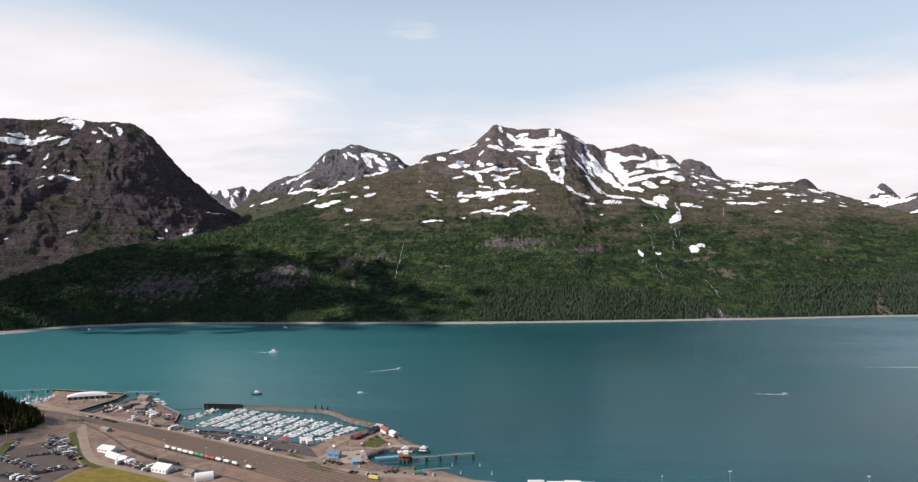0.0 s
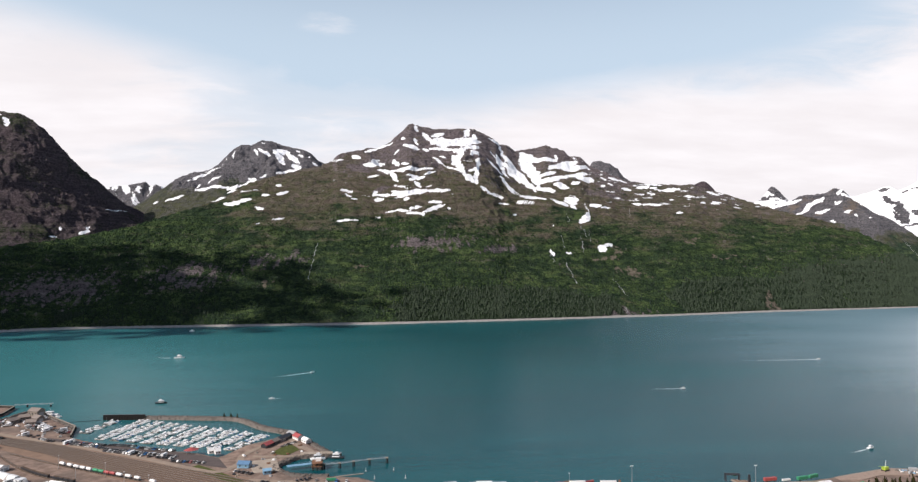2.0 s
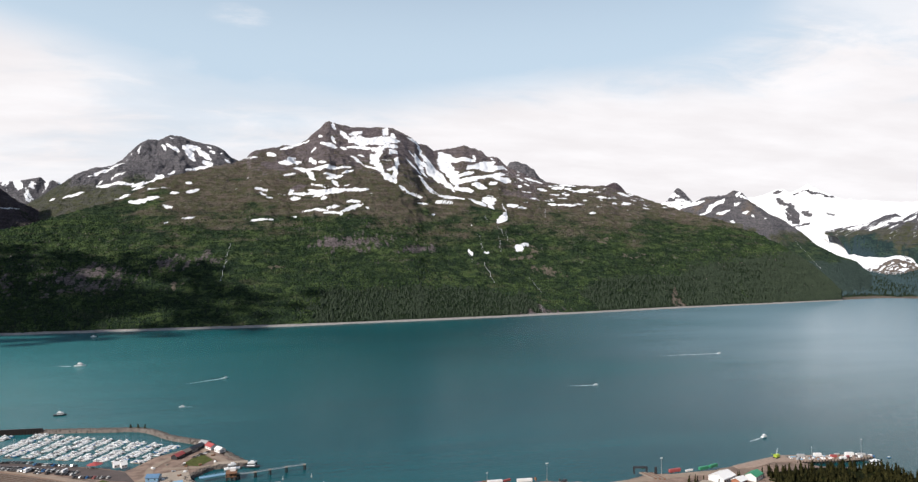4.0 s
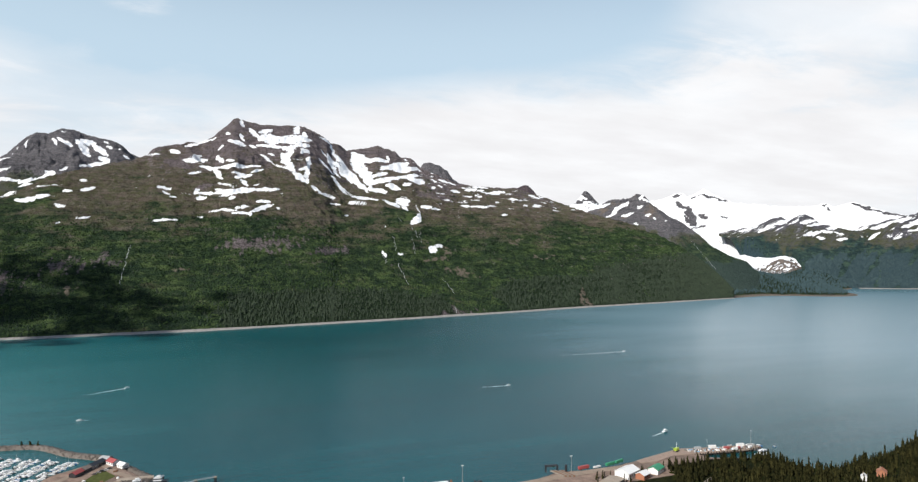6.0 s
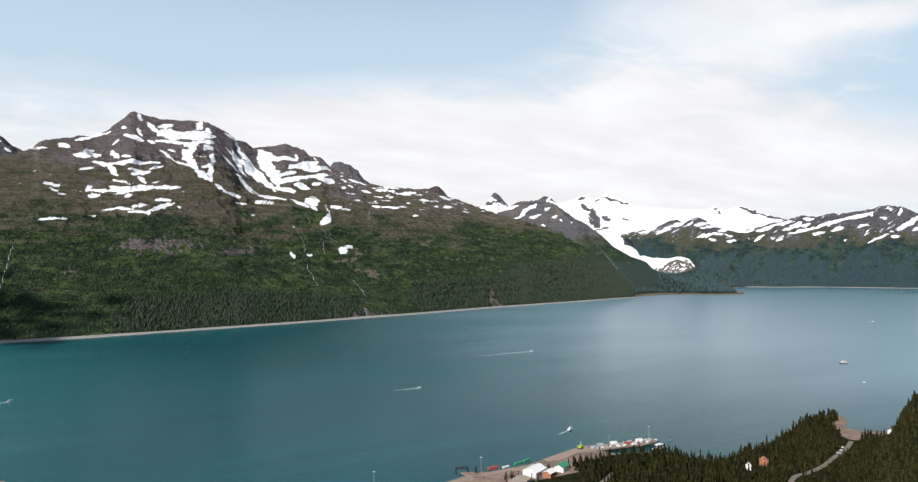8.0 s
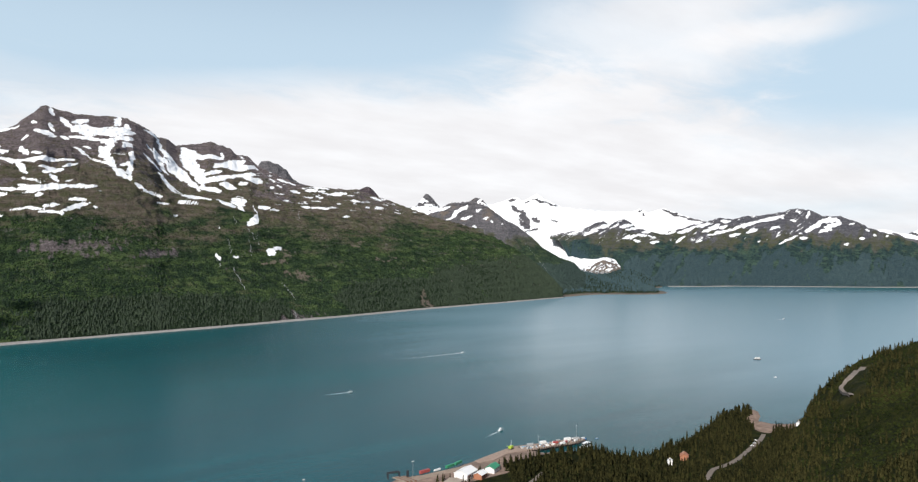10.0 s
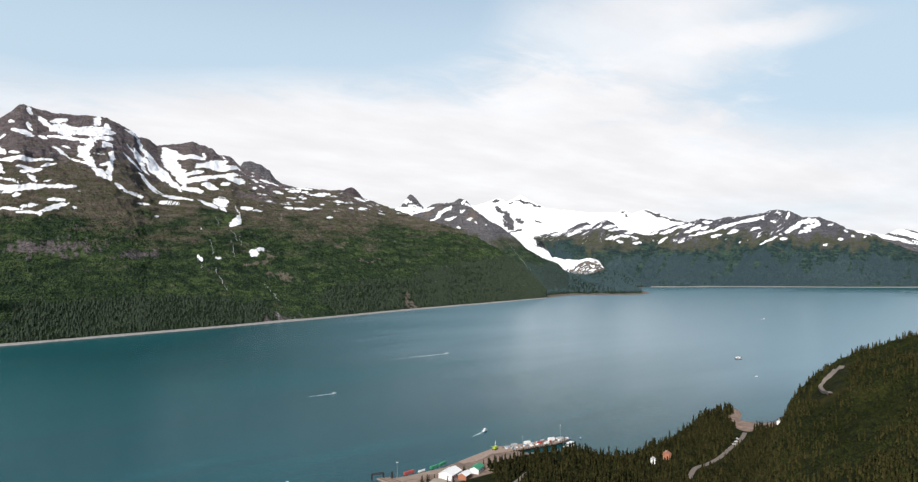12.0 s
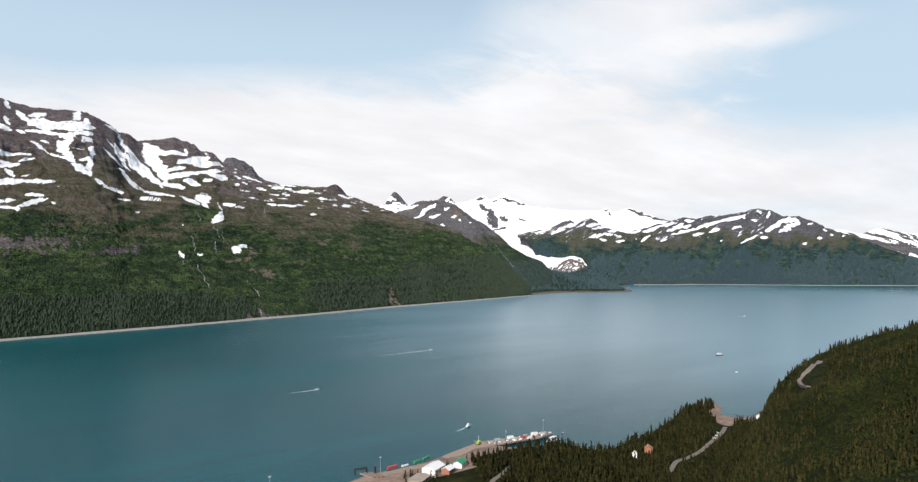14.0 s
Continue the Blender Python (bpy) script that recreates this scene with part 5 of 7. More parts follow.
flat_spruce = land_places(9000, (400, 900, 300, 535), 21, (4.2, 11.5), lambda x, y, z, d, rise, q: (rise < 14) & (q < 0.85 + 0.3 * groves(x, y)))
hill_spruce = land_places(21000, (380, 1350, 60, 475), 22, (4.0, 10), lambda x, y, z, d, rise, q: (rise >= 14) & (q < 0.30 + 0.85 * groves(x, y) + 0.5 * smooth(rise, 60, 20)))
shrubs = land_places(34000, (380, 1350, 60, 475), 23, (0.8, 2.3), lambda x, y, z, d, rise, q: (rise >= 10) & (q < 1.0 - 0.8 * groves(x, y)))
lowshrubs = land_places(3000, (400, 900, 300, 535), 24, (1.2, 2.8), lambda x, y, z, d, rise, q: (rise < 14) & (q < 0.7))
yard_trees = [(x, y, 3.0, s_, x) for x, y, s_ in ((349, 527, 7), (353, 524, 8), (357, 527, 6), (361, 523, 7), (345, 523, 5), (366, 508, 8), (371, 505, 7), (340, 512, 6), (400, 528, 6), (404, 531, 5), (426, 528, 8), (431, 524, 9), (362, 499, 7), (352, 495, 8))]
knob_g = np.random.default_rng(31)
kx, ky = knob_g.normal(-535, 42, 1100), knob_g.normal(742, 36, 1100)
kz, kd, kr = land_height(kx, ky)
knob_spruce = [(a, b, c - 0.3, s, t) for a, b, c, r_, s, t in zip(kx, ky, kz, kr, knob_g.uniform(8, 14, 1100), knob_g.uniform(0, 6, 1100)) if r_ > 5]

# the spruces of the wooded point nearest the shore road stand singly
single, joined = [], []
for p in flat_spruce:
    (single if 470 < p[0] < 800 and p[1] < 480 and len(single) < 290 and (int(p[0] * 7 + p[1] * 13) % 5) < 2 else joined).append(p)


def spruce_tree(kind):
    root = empty("spruce_tree", Matrix(), "dark green spruce tree on the wooded shore", "tree", "shore spruces")
    bm = bmesh.new()
    tube(bm, (0, 0, 0), (0, 0, 0.55), 0.022, 0.010, 5)
    part("trunk", bm, bark, root)
    p, f = mid_kinds[kind]
    crown = link_mesh("crown", p.tolist(), f.tolist(), spruce)
    crown.parent = root
    return root


protos = [spruce_tree(k) for k in range(4)]
for i, (x, y, z, s, t) in enumerate(single):
    m = pose(x, y, z, 0, 0, math.degrees(t)) @ Matrix.Diagonal((s, s, s * 1.02, 1))
    if i < 4:
        protos[i].matrix_basis = m
    else:
        src = protos[i % 4]
        one = copy_thing(src, Matrix())
        one.matrix_basis = m
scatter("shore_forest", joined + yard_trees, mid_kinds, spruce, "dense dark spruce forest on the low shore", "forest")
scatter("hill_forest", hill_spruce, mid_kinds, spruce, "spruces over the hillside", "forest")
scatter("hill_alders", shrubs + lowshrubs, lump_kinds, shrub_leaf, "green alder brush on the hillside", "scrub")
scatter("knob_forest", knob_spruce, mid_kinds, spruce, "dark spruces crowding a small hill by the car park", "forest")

# ---- harbour flats: roads, yards, rails ----
def slab(name, outline, z0, z1, mat, label, category, kind="structure"):
    """A flat-topped piece of ground with an upright edge."""
    bm = bmesh.new()
    lo = [bm.verts.new((x, y, z0)) for x, y in outline]
    hi = [bm.verts.new((x, y, z1)) for x, y in outline]
    n_ = len(outline)
    bm.faces.new(hi)
    for i in range(n_):
        bm.faces.new((lo[i], lo[(i + 1) % n_], hi[(i + 1) % n_], hi[i]))
    return tagged(part(name, bm, mat), label, category, kind=kind)


def strip(name, points, width, z, mat, label="", category="", kind="structure", thick=0.3, count=60, parent=None, on_land=False):
    """A band along a curve: road, ballast or rail. on_land: it lies on the slope."""
    line = curve_through(points, count)
    d = np.gradient(line, axis=0)
    nrm = np.c_[-d[:, 1], d[:, 0]] / np.hypot(d[:, 0], d[:, 1])[:, None] * width / 2
    zz = np.full(count, z)
    if on_land:
        zz = land_height(line[:, 0], line[:, 1])[0] + z
    rows = []
    for k, off in ((-1.0, -thick), (-1.0, 0.0), (1.0, 0.0), (1.0, -thick)):
        rows.append(np.c_[line + nrm * k, zz + off])
    a = np.stack(rows)
    ob = sheet(name, a[:, :, 0], a[:, :, 1], a[:, :, 2], mat)
    ob.data.polygons.foreach_set("use_smooth", np.zeros(len(ob.data.polygons), dtype=bool))
    if parent is not None:
        ob.parent = parent
        return ob
    return tagged(ob, label, category, kind=kind)


slab("rail_yard", [(-560, 862), (-444, 812), (-350, 768), (-262, 714), (-188, 668), (-122, 628), (-70, 592), (-40, 560), (-200, 560), (-215, 622), (-292, 678), (-340, 712), (-430, 774), (-530, 822)],
     2.6, 3.10, yard_mat, "brown dirt bed of the rail yard", "rail yard")
slab("car_park", [(-453, 668), (-472, 729), (-478, 770), (-455, 772), (-414, 713), (-366, 642), (-348, 624), (-350, 570), (-420, 570)], 2.6, 3.12, asphalt, "grey asphalt car park", "car park")
slab("lawn", [(-346, 594), (-337, 614), (-318, 618), (-277, 599), (-245, 578), (-240, 562), (-345, 562)], 2.6, 3.14, lawn_mat, "yellowish mown lawn beside the road", "lawn")
slab("concrete_pad", [(-121, 668), (-94, 676), (-85, 637), (-108, 632)], 2.6, 3.2, concrete, "pale concrete pad by the pier", "concrete pad")
slab("triangle_green", [(-103, 691), (-88, 728), (-74, 702), (-85, 684)], 2.6, 3.16, verge_mat, "small triangle of rough grass between roads", "grass")
slab("rail_bank", [(-165, 664), (-140, 640), (-112, 610), (-122, 606), (-150, 634), (-172, 654)], 2.6, 3.13, verge_mat, "overgrown bank beside the rails", "grass")
slab("quay_lot", [(-352, 780), (-240, 728), (-178, 700), (-150, 682), (-135, 650), (-165, 664), (-250, 716), (-350, 768)], 2.6, 3.09, asphalt, "grey parking strip along the marina", "car park")
strip("road", [(-560, 884), (-491, 841), (-450, 800), (-405, 726), (-372, 673), (-345, 639), (-320, 624), (-285, 606), (-240, 583), (-205, 560)], 9, 3.22, gravel_road, "pale gravel road past the car park", "road")
strip("road_harbour", [(-600, 872), (-556, 862), (-452, 824), (-402, 796), (-311, 745), (-231, 696), (-170, 654), (-142, 640), (-128, 660), (-128, 690), (-112, 722), (-92, 748)], 7, 3.24, gravel_road, "dusty road along the harbour front", "road")
strip("road_point", [(-92, 750), (-76, 716), (-62, 692), (-84, 680), (-118, 684)], 6, 3.26, gravel_road, "short gravel road round the point", "road")
strip("road_quay", [(-110, 612), (-60, 600), (0, 585), (60, 570), (120, 564), (200, 556), (270, 540), (330, 545), (400, 545)], 10, 3.2, gravel_road, "gravel road along the quay", "road")
strip("verge", [(-450, 776), (-424, 738), (-385, 680), (-352, 636), (-330, 618)], 7, 3.18, verge_mat, "green verge between car park and road", "grass")
strip("hedge_bank", [(-440, 640), (-458, 680), (-473, 727), (-480, 772), (-462, 788), (-440, 790)], 8, 4.0, verge_mat, "overgrown bank round the car park", "grass", thick=1.2)

UPPER = [(-531, 845), (-444, 806), (-354, 763), (-267, 709), (-192, 662), (-126, 623), (-73, 586), (-40, 564)]
LOWER = [(-528, 832), (-432, 785), (-338, 727), (-288, 690), (-209, 635), (-150, 592), (-128, 576), (-110, 562)]


def track(points, label="rusty railway track on brown ballast"):
    root = empty("railway_track", Matrix(), label, "railway track", "rail yard tracks")
    strip("ballast", points, 2.7, 3.26, ballast_mat, parent=root, thick=0.25, count=70)
    line = curve_through(points, 70)
    d = np.gradient(line, axis=0)
    nrm = np.c_[-d[:, 1], d[:, 0]] / np.hypot(d[:, 0], d[:, 1])[:, None]
    for side in (-0.62, 0.62):
        a = line + nrm * side
        strip("rail", [tuple(p) for p in a[::4]], 0.22, 3.46, rail_mat, parent=root, thick=0.2, count=70)
    return root


for k in range(9):
    f = k / 8
    track([(a[0] * (1 - f) + b[0] * f, a[1] * (1 - f) + b[1] * f) for a, b in zip(UPPER, LOWER)])
SIDING = [(-455, 798), (-386, 735), (-336, 681), (-309, 656), (-277, 634), (-236, 612), (-184, 581), (-160, 566)]
track(SIDING)
TANK_LINE = [(-360, 722), (-293, 677), (-250, 650), (-217, 631), (-195, 617), (-140, 580)]
track(TANK_LINE)


def at_line(points, fractions):
    """Places and headings along a curve."""
    line = curve_through(points, 400)
    d = np.gradient(line, axis=0)
    out = []
    for f in fractions:
        i = min(399, int(f * 399))
        out.append((line[i, 0], line[i, 1], math.degrees(math.atan2(d[i, 1], d[i, 0]))))
    return out


def wheels(root, xs, y, r, width=0.22, name="wheel"):
    for x in xs:
        for s in (-1, 1):
            bm = bmesh.new()
            tube(bm, (x, s * y - width / 2, r), (x, s * y + width / 2, r), r, sides=8)
            part(name, bm, black_mat, root)


def tank_wagon(mat, label):
    root = empty("tank_wagon", Matrix(), label, "rail wagon", "tank wagons")
    bm = bmesh.new()
    n_ = 12
    for x0, x1, r0, r1 in ((-3.4, -3.0, 0.7, 1.25), (-3.0, 3.0, 1.25, 1.25), (3.0, 3.4, 1.25, 0.7)):
        tube(bm, (x0, 0, 2.2), (x1, 0, 2.2), r0, r1, n_)
    tube(bm, (0, 0, 3.3), (0, 0, 3.8), 0.45, sides=8)
    part("tank", bm, mat, root)
    bm = bmesh.new()
    box(bm, 0, 0, 0.65, 7.4, 1.8, 0.35)
    part("underframe", bm, dark_paint, root)
    wheels(root, (-2.8, -1.9, 1.9, 2.8), 0.7, 0.42)
    return root


def hopper_wagon():
    root = empty("hopper_wagon", Matrix(), "dark open rail wagon on the siding", "rail wagon", "siding wagons")
    bm = bmesh.new()
    vs = box(bm, 0, 0, 1.0, 6.4, 2.3, 1.7, taper=1.0)
    for v in vs[:4]:
        v.co.x *= 0.8
    part("body", bm, dark_paint, root)
    bm = bmesh.new()
    box(bm, 0, 0, 2.7, 6.0, 1.9, 0.12)
    part("load", bm, ballast_mat, root)
    bm = bmesh.new()
    box(bm, 0, 0, 0.7, 7.0, 1.6, 0.3)
    part("underframe", bm, black_mat, root)
    wheels(root, (-2.4, 2.4), 0.7, 0.42)
    return root


def place(proto, spots, z=3.0):
    """Puts the first of a kind at the first spot and copies at the rest: x, y, heading[, z[, scale]]."""
    for i, spot in enumerate(spots):
        x, y, turn = spot[:3]
        zz = spot[3] if len(spot) > 3 else z
        k = spot[4] if len(spot) > 4 else 1.0
        m = pose(x, y, zz, 0, 0, turn) @ Matrix.Diagonal((k, k, k, 1))
        if i:
            one = copy_thing(proto, Matrix())
            one.matrix_basis = m
        else:
            proto.matrix_basis = m
    return proto


tanks = at_line(TANK_LINE, (0.205, 0.24, 0.275, 0.31, 0.348))
place(tank_wagon(white_paint, "white tank wagon standing on the track"), tanks + at_line(TANK_LINE, (0.535, 0.60, 0.70, 0.82)), 3.46)
place(tank_wagon(red_paint, "red tank wagon standing on the track"), at_line(TANK_LINE, (0.455, 0.49)), 3.46)
place(tank_wagon(green_paint, "dark green tank wagon standing on the track"), at_line(TANK_LINE, (0.386, 0.42)), 3.46)
place(hopper_wagon(), at_line(SIDING, (0.355, 0.378, 0.401, 0.424, 0.447, 0.470, 0.493, 0.516, 0.56, 0.583, 0.606, 0.629)), 3.46)


# ---- buildings ----
def gable_shed(name, lx, ly, eave, ridge, wall_mat, roof_mat, label, doors=1, category="building"):
    """A shed along x with a pitched roof, doors in the end and windows down the side."""
    root = empty(name, Matrix(), label, category)
    bm = bmesh.new()
    prism(bm, [(-ly / 2, 0), (ly / 2, 0), (ly / 2, eave), (0, ridge - 0.15), (-ly / 2, eave)], -lx / 2, lx / 2)
    part("wall", bm, wall_mat, root)
    bm = bmesh.new()
    o = 0.5
    s = (ridge - eave) / (ly / 2)
    prism(bm, [(-ly / 2 - o, eave - o * s), (0, ridge), (ly / 2 + o, eave - o * s), (ly / 2 + o, eave - o * s + 0.3), (0, ridge + 0.3), (-ly / 2 - o, eave - o * s + 0.3)], -lx / 2 - o, lx / 2 + o)
    part("roof", bm, roof_mat, root)
    for k in range(doors):
        bm = bmesh.new()
        y = (k - (doors - 1) / 2) * ly / max(doors, 1) * 0.8
        box(bm, lx / 2 + 0.03, y, 0, 0.14, ly / max(doors, 1) * 0.55, eave * 0.75)
        door = part("door", bm, grey_paint, root)
        bm = bmesh.new()
        box(bm, lx / 2 + 0.16, y + ly / max(doors, 1) * 0.2, eave * 0.33, 0.1, 0.12, 0.3)
        part("handle", bm, steel, door)
    n_ = max(2, int(lx / 4))
    for k in range(n_):
        x = (k + 0.5) / n_ * lx - lx / 2
        for sgn in (-1, 1):
            bm = bmesh.new()
            box(bm, x, sgn * (ly / 2 + 0.03), eave * 0.45, 1.1, 0.12, eave * 0.3)
            pane = part("window", bm, glass_mat, root)
            bm = bmesh.new()
            box(bm, x, sgn * (ly / 2 + 0.12), eave * 0.45 - 0.12, 1.4, 0.3, 0.12)
            part("sill", bm, grey_paint, pane)
    return root


def arched_shed(name, lx, ly, height, mat, label, end_mat=None, ribs=6):
    """A fabric or steel shed with a round roof, ribbed."""
    root = empty(name, Matrix(), label, "building")
    arc = [(ly / 2 * math.cos(math.pi * i / 12), height * math.sin(math.pi * i / 12) ** 0.8 if 0 < i < 12 else 0) for i in range(13)]
    bm = bmesh.new()
    prism(bm, arc, -lx / 2, lx / 2)
    part("cover", bm, mat, root)
    for k in range(ribs):
        x = -lx / 2 + (k + 0.5) * lx / ribs
        bm = bmesh.new()
        prism(bm, [(y * 1.012, z * 1.012 + 0.02) for y, z in arc], x - 0.12, x + 0.12)
        part("rib", bm, mat, root)
    bm = bmesh.new()
    box(bm, lx / 2 + 0.04, 0, 0, 0.12, ly * 0.45, height * 0.6)
    part("door", bm, end_mat or grey_paint, root)
    return root


RAIL_TURN = -35
gable_shed("warehouse", 18, 12, 3.4, 5.8, white_paint, white_paint, "white warehouse with a pitched roof beside the siding", 2).matrix_basis = pose(-347, 669, 3.1, 0, 0, -22)
tent = arched_shed("storage_tent", 11, 8, 4.2, white_paint, "white round-roofed storage tent")
tagged(tent, group="storage tents")
place(tent, [(-336, 653, -36), (-327, 646.5, -36), (-317, 640, -36)], 3.1)
gable_shed("warehouse", 18, 14, 3.4, 6.6, white_paint, white_paint, "broad white warehouse beside the parked cars", 1).matrix_basis = pose(-266, 610, 3.1, 0, 0, -24)
arched_shed("quonset_hut", 15, 9, 6.0, white_paint, "white ribbed round-roofed hut").matrix_basis = pose(-222, 588, 3.1, 0, 0, 25)
gable_shed("office_hut", 10, 8, 3.0, 4.6, grey_paint, brown_roof, "low grey hut beside the rail yard").matrix_basis = pose(-238, 600, 3.1, 0, 0, -30)
gable_shed("yard_hut", 12, 6, 2.6, 4.2, concrete, grey_timber, "small pale hut in the rail yard").matrix_basis = pose(-390, 745, 3.1, 0, 0, -30)


def boat_hall():
    root = empty("boat_hall", Matrix(), "long white boat hall with a curved roof", "building")
    bm = bmesh.new()
    box(bm, 0, 0, 0, 46, 14, 4.4)
    part("wall", bm, grey_paint, root)
    bm = bmesh.new()
    n_ = 24
    ring = []
    for i in range(n_ + 1):
        x = -24 + 48 * i / n_
        h = 3.6 * (1 - abs(x / 24) ** 2.6)
        ring.append([bm.verts.new((x, -8, 4.4)), bm.verts.new((x, -7.4, 4.8 + h * 0.8)), bm.verts.new((x, 0, 5.4 + h)), bm.verts.new((x, 7.4, 4.8 + h * 0.8)), bm.verts.new((x, 8, 4.4))])
    for a, b in zip(ring, ring[1:]):
        for i in range(4):
            bm.faces.new((a[i], b[i], b[i + 1], a[i + 1]))
        bm.faces.new((a[4], b[4], b[0], a[0]))
    bm.faces.new(ring[0])
    bm.faces.new(ring[-1][::-1])
    part("roof", bm, white_paint, root)
    for k in range(7):
        bm = bmesh.new()
        box(bm, -20 + k * 6.6, -7.05, 0.3, 4.2, 0.2, 3.4)
        part("door", bm, dark_paint, root)
    return root


boat_hall().matrix_basis = pose(-503, 912, 3.0, 0, 0, 20)
gable_shed("harbour_office", 11, 9, 3.6, 5.6, pale_blue, faded_blue, "blue-roofed building beside the concrete pad", 1).matrix_basis = pose(-120, 652, 3.2, 0, 0, -10)
gable_shed("ticket_hut", 7, 6, 3.2, 4.6, pale_blue, pale_blue, "small pale-blue hut by the pier ramp", 1).matrix_basis = pose(-96, 630, 3.2, 0, 0, 15)
shop_walls = [(dark_paint, red_paint, "red-roofed harbour shop"), (dark_paint, brown_roof, "brown harbour shop"), (grey_paint, dark_paint, "dark-roofed harbour shop"), (dark_paint, dark_paint, "dark timber harbour shop")]
for k, (x, y) in enumerate(((-109, 717), (-103, 729), (-98, 738), (-93, 746))):
    wm, rm, lab = shop_walls[k]
    gable_shed("harbour_shop", 10 if k else 12, 7, 3.0, 5.0, wm, rm, lab + " on the marina edge").matrix_basis = pose(x, y, 3.2, 0, 0, 62)
gable_shed("gift_shop", 12, 8, 3.4, 5.6, white_paint, red_paint, "white shop with a red roof on the point").matrix_basis = pose(-80, 742, 3.2, 0, 0, -55)
gable_shed("gift_shop", 10, 7, 3.2, 5.0, white_paint, white_paint, "white hut on the point").matrix_basis = pose(-70, 728, 3.2, 0, 0, -55)
gable_shed("cafe", 10, 8, 3.2, 5.0, grey_timber, grey_paint, "grey cafe at the root of the breakwater").matrix_basis = pose(-88, 757, 3.2, 0, 0, -40)
for x, y in ((-162, 700), (-155, 698)):
    gable_shed("kiosk", 5, 5, 3.2, 5.6, white_paint, white_paint, "small white kiosk by the marina").matrix_basis = pose(x, y, 3.1, 0, 0, 30)
for x, y, t in ((-418, 868, 20), (-400, 862, -30), (-424, 852, 60), (-398, 842, 10)):
    gable_shed("work_shed", 11, 9, 4.0, 6.5, brown_roof, brown_roof, "brown work shed in the boat yard", 1).matrix_basis = pose(x, y, 3.0, 0, 0, t)
gable_shed("net_loft", 14, 12, 7.5, 10.5, grey_timber, brown_roof, "tall brown loft at the boat yard's edge", 1).matrix_basis = pose(-412, 884, 3.0, 0, 0, -20)


def canopy_tent():
    root = empty("market_canopy", Matrix(), "red market canopy on posts", "canopy")
    bm = bmesh.new()
    ring = [bm.verts.new((7.5 * math.cos(i * math.pi / 4), 6 * math.sin(i * math.pi / 4), 3.0)) for i in range(8)]
    top = bm.verts.new((0, 0, 5.6))
    for i in range(8):
        bm.faces.new((ring[i], ring[(i + 1) % 8], top))
    bm.faces.new(ring[::-1])
    part("canopy", bm, red_paint, root)
    for i in range(8):
        bm = bmesh.new()
        a = i * math.pi / 4
        tube(bm, (7 * math.cos(a), 5.6 * math.sin(a), 0), (7 * math.cos(a), 5.6 * math.sin(a), 3.1), 0.12)
        part("post", bm, steel, root)
    return root


canopy_tent().matrix_basis = pose(-182, 705, 3.1, 0, 0, 20)


# ---- cars, trucks, trailers ----
def car(paint, label, name="car", long_=4.1, shape="saloon"):
    root = empty(name, Matrix(), label, name.replace("_", " "), "parked " + name.replace("_", " ") + "s")
    h = long_ / 2
    bm = bmesh.new()
    prism(bm, [(-h, 0.35), (h, 0.35), (h, 0.78), (h - 0.9, 0.92), (-h + 0.2, 0.95), (-h, 0.8)], -0.82, 0.82)
    if shape == "saloon":
        box(bm, 0, -0.25, 1.43, 1.4, long_ - 2.4, 0.08)
    elif shape == "pickup":
        box(bm, 0, 0.35, 1.5, 1.4, 1.5, 0.08)
        for s in (-0.76, 0.76):
            box(bm, s, -h + 0.95, 0.9, 0.1, 1.8, 0.35)
    else:
        box(bm, 0, -0.5, 0.9, 1.6, long_ - 1.3, 1.0, taper=0.92)
    for y in (-long_ * 0.31, long_ * 0.31):
        for x in (-0.74, 0.74):
            tube(bm, (x - 0.1, y, 0.31), (x + 0.1, y, 0.31), 0.31, sides=6)
    body = part("body", bm, paint, root)
    bm = bmesh.new()
    if shape == "saloon":
        prism(bm, [(-h + 0.35, 0.92), (h - 1.0, 0.92), (h - 1.6, 1.42), (-h + 0.7, 1.44)], -0.72, 0.72)
    elif shape == "pickup":
        prism(bm, [(-0.5, 0.92), (1.35, 0.92), (1.0, 1.5), (-0.4, 1.5)], -0.72, 0.72)
    else:
        prism(bm, [(h - 1.3, 0.92), (h - 0.7, 0.92), (h - 1.2, 1.7), (h - 1.35, 1.7)], -0.7, 0.7)
    part("window", bm, glass_mat, body)
    return root


def motorhome():
    root = empty("motorhome", Matrix(), "white motorhome parked on the lot", "motorhome", "parked motorhomes")
    bm = bmesh.new()
    prism(bm, [(-3.4, 0.5), (3.2, 0.5), (3.2, 1.3), (2.6, 1.5), (2.9, 2.1), (2.7, 2.9), (-3.4, 2.9)], -1.1, 1.1)
    part("body", bm, white_gel, root)
    bm = bmesh.new()
    box(bm, 0, 2.55, 1.55, 2.0, 0.7, 0.55)
    part("windscreen", bm, glass_mat, root)
    for s in (-1.11, 1.11):
        bm = bmesh.new()
        box(bm, s, -0.4, 1.7, 0.06, 2.6, 0.6)
        part("window", bm, glass_mat, root)
    for y in (-2.0, 2.2):
        for x in (-0.95, 0.95):
            bm = bmesh.new()
            tube(bm, (x - 0.12, y, 0.4), (x + 0.12, y, 0.4), 0.4, sides=8)
            part("wheel", bm, black_mat, root)
    return root


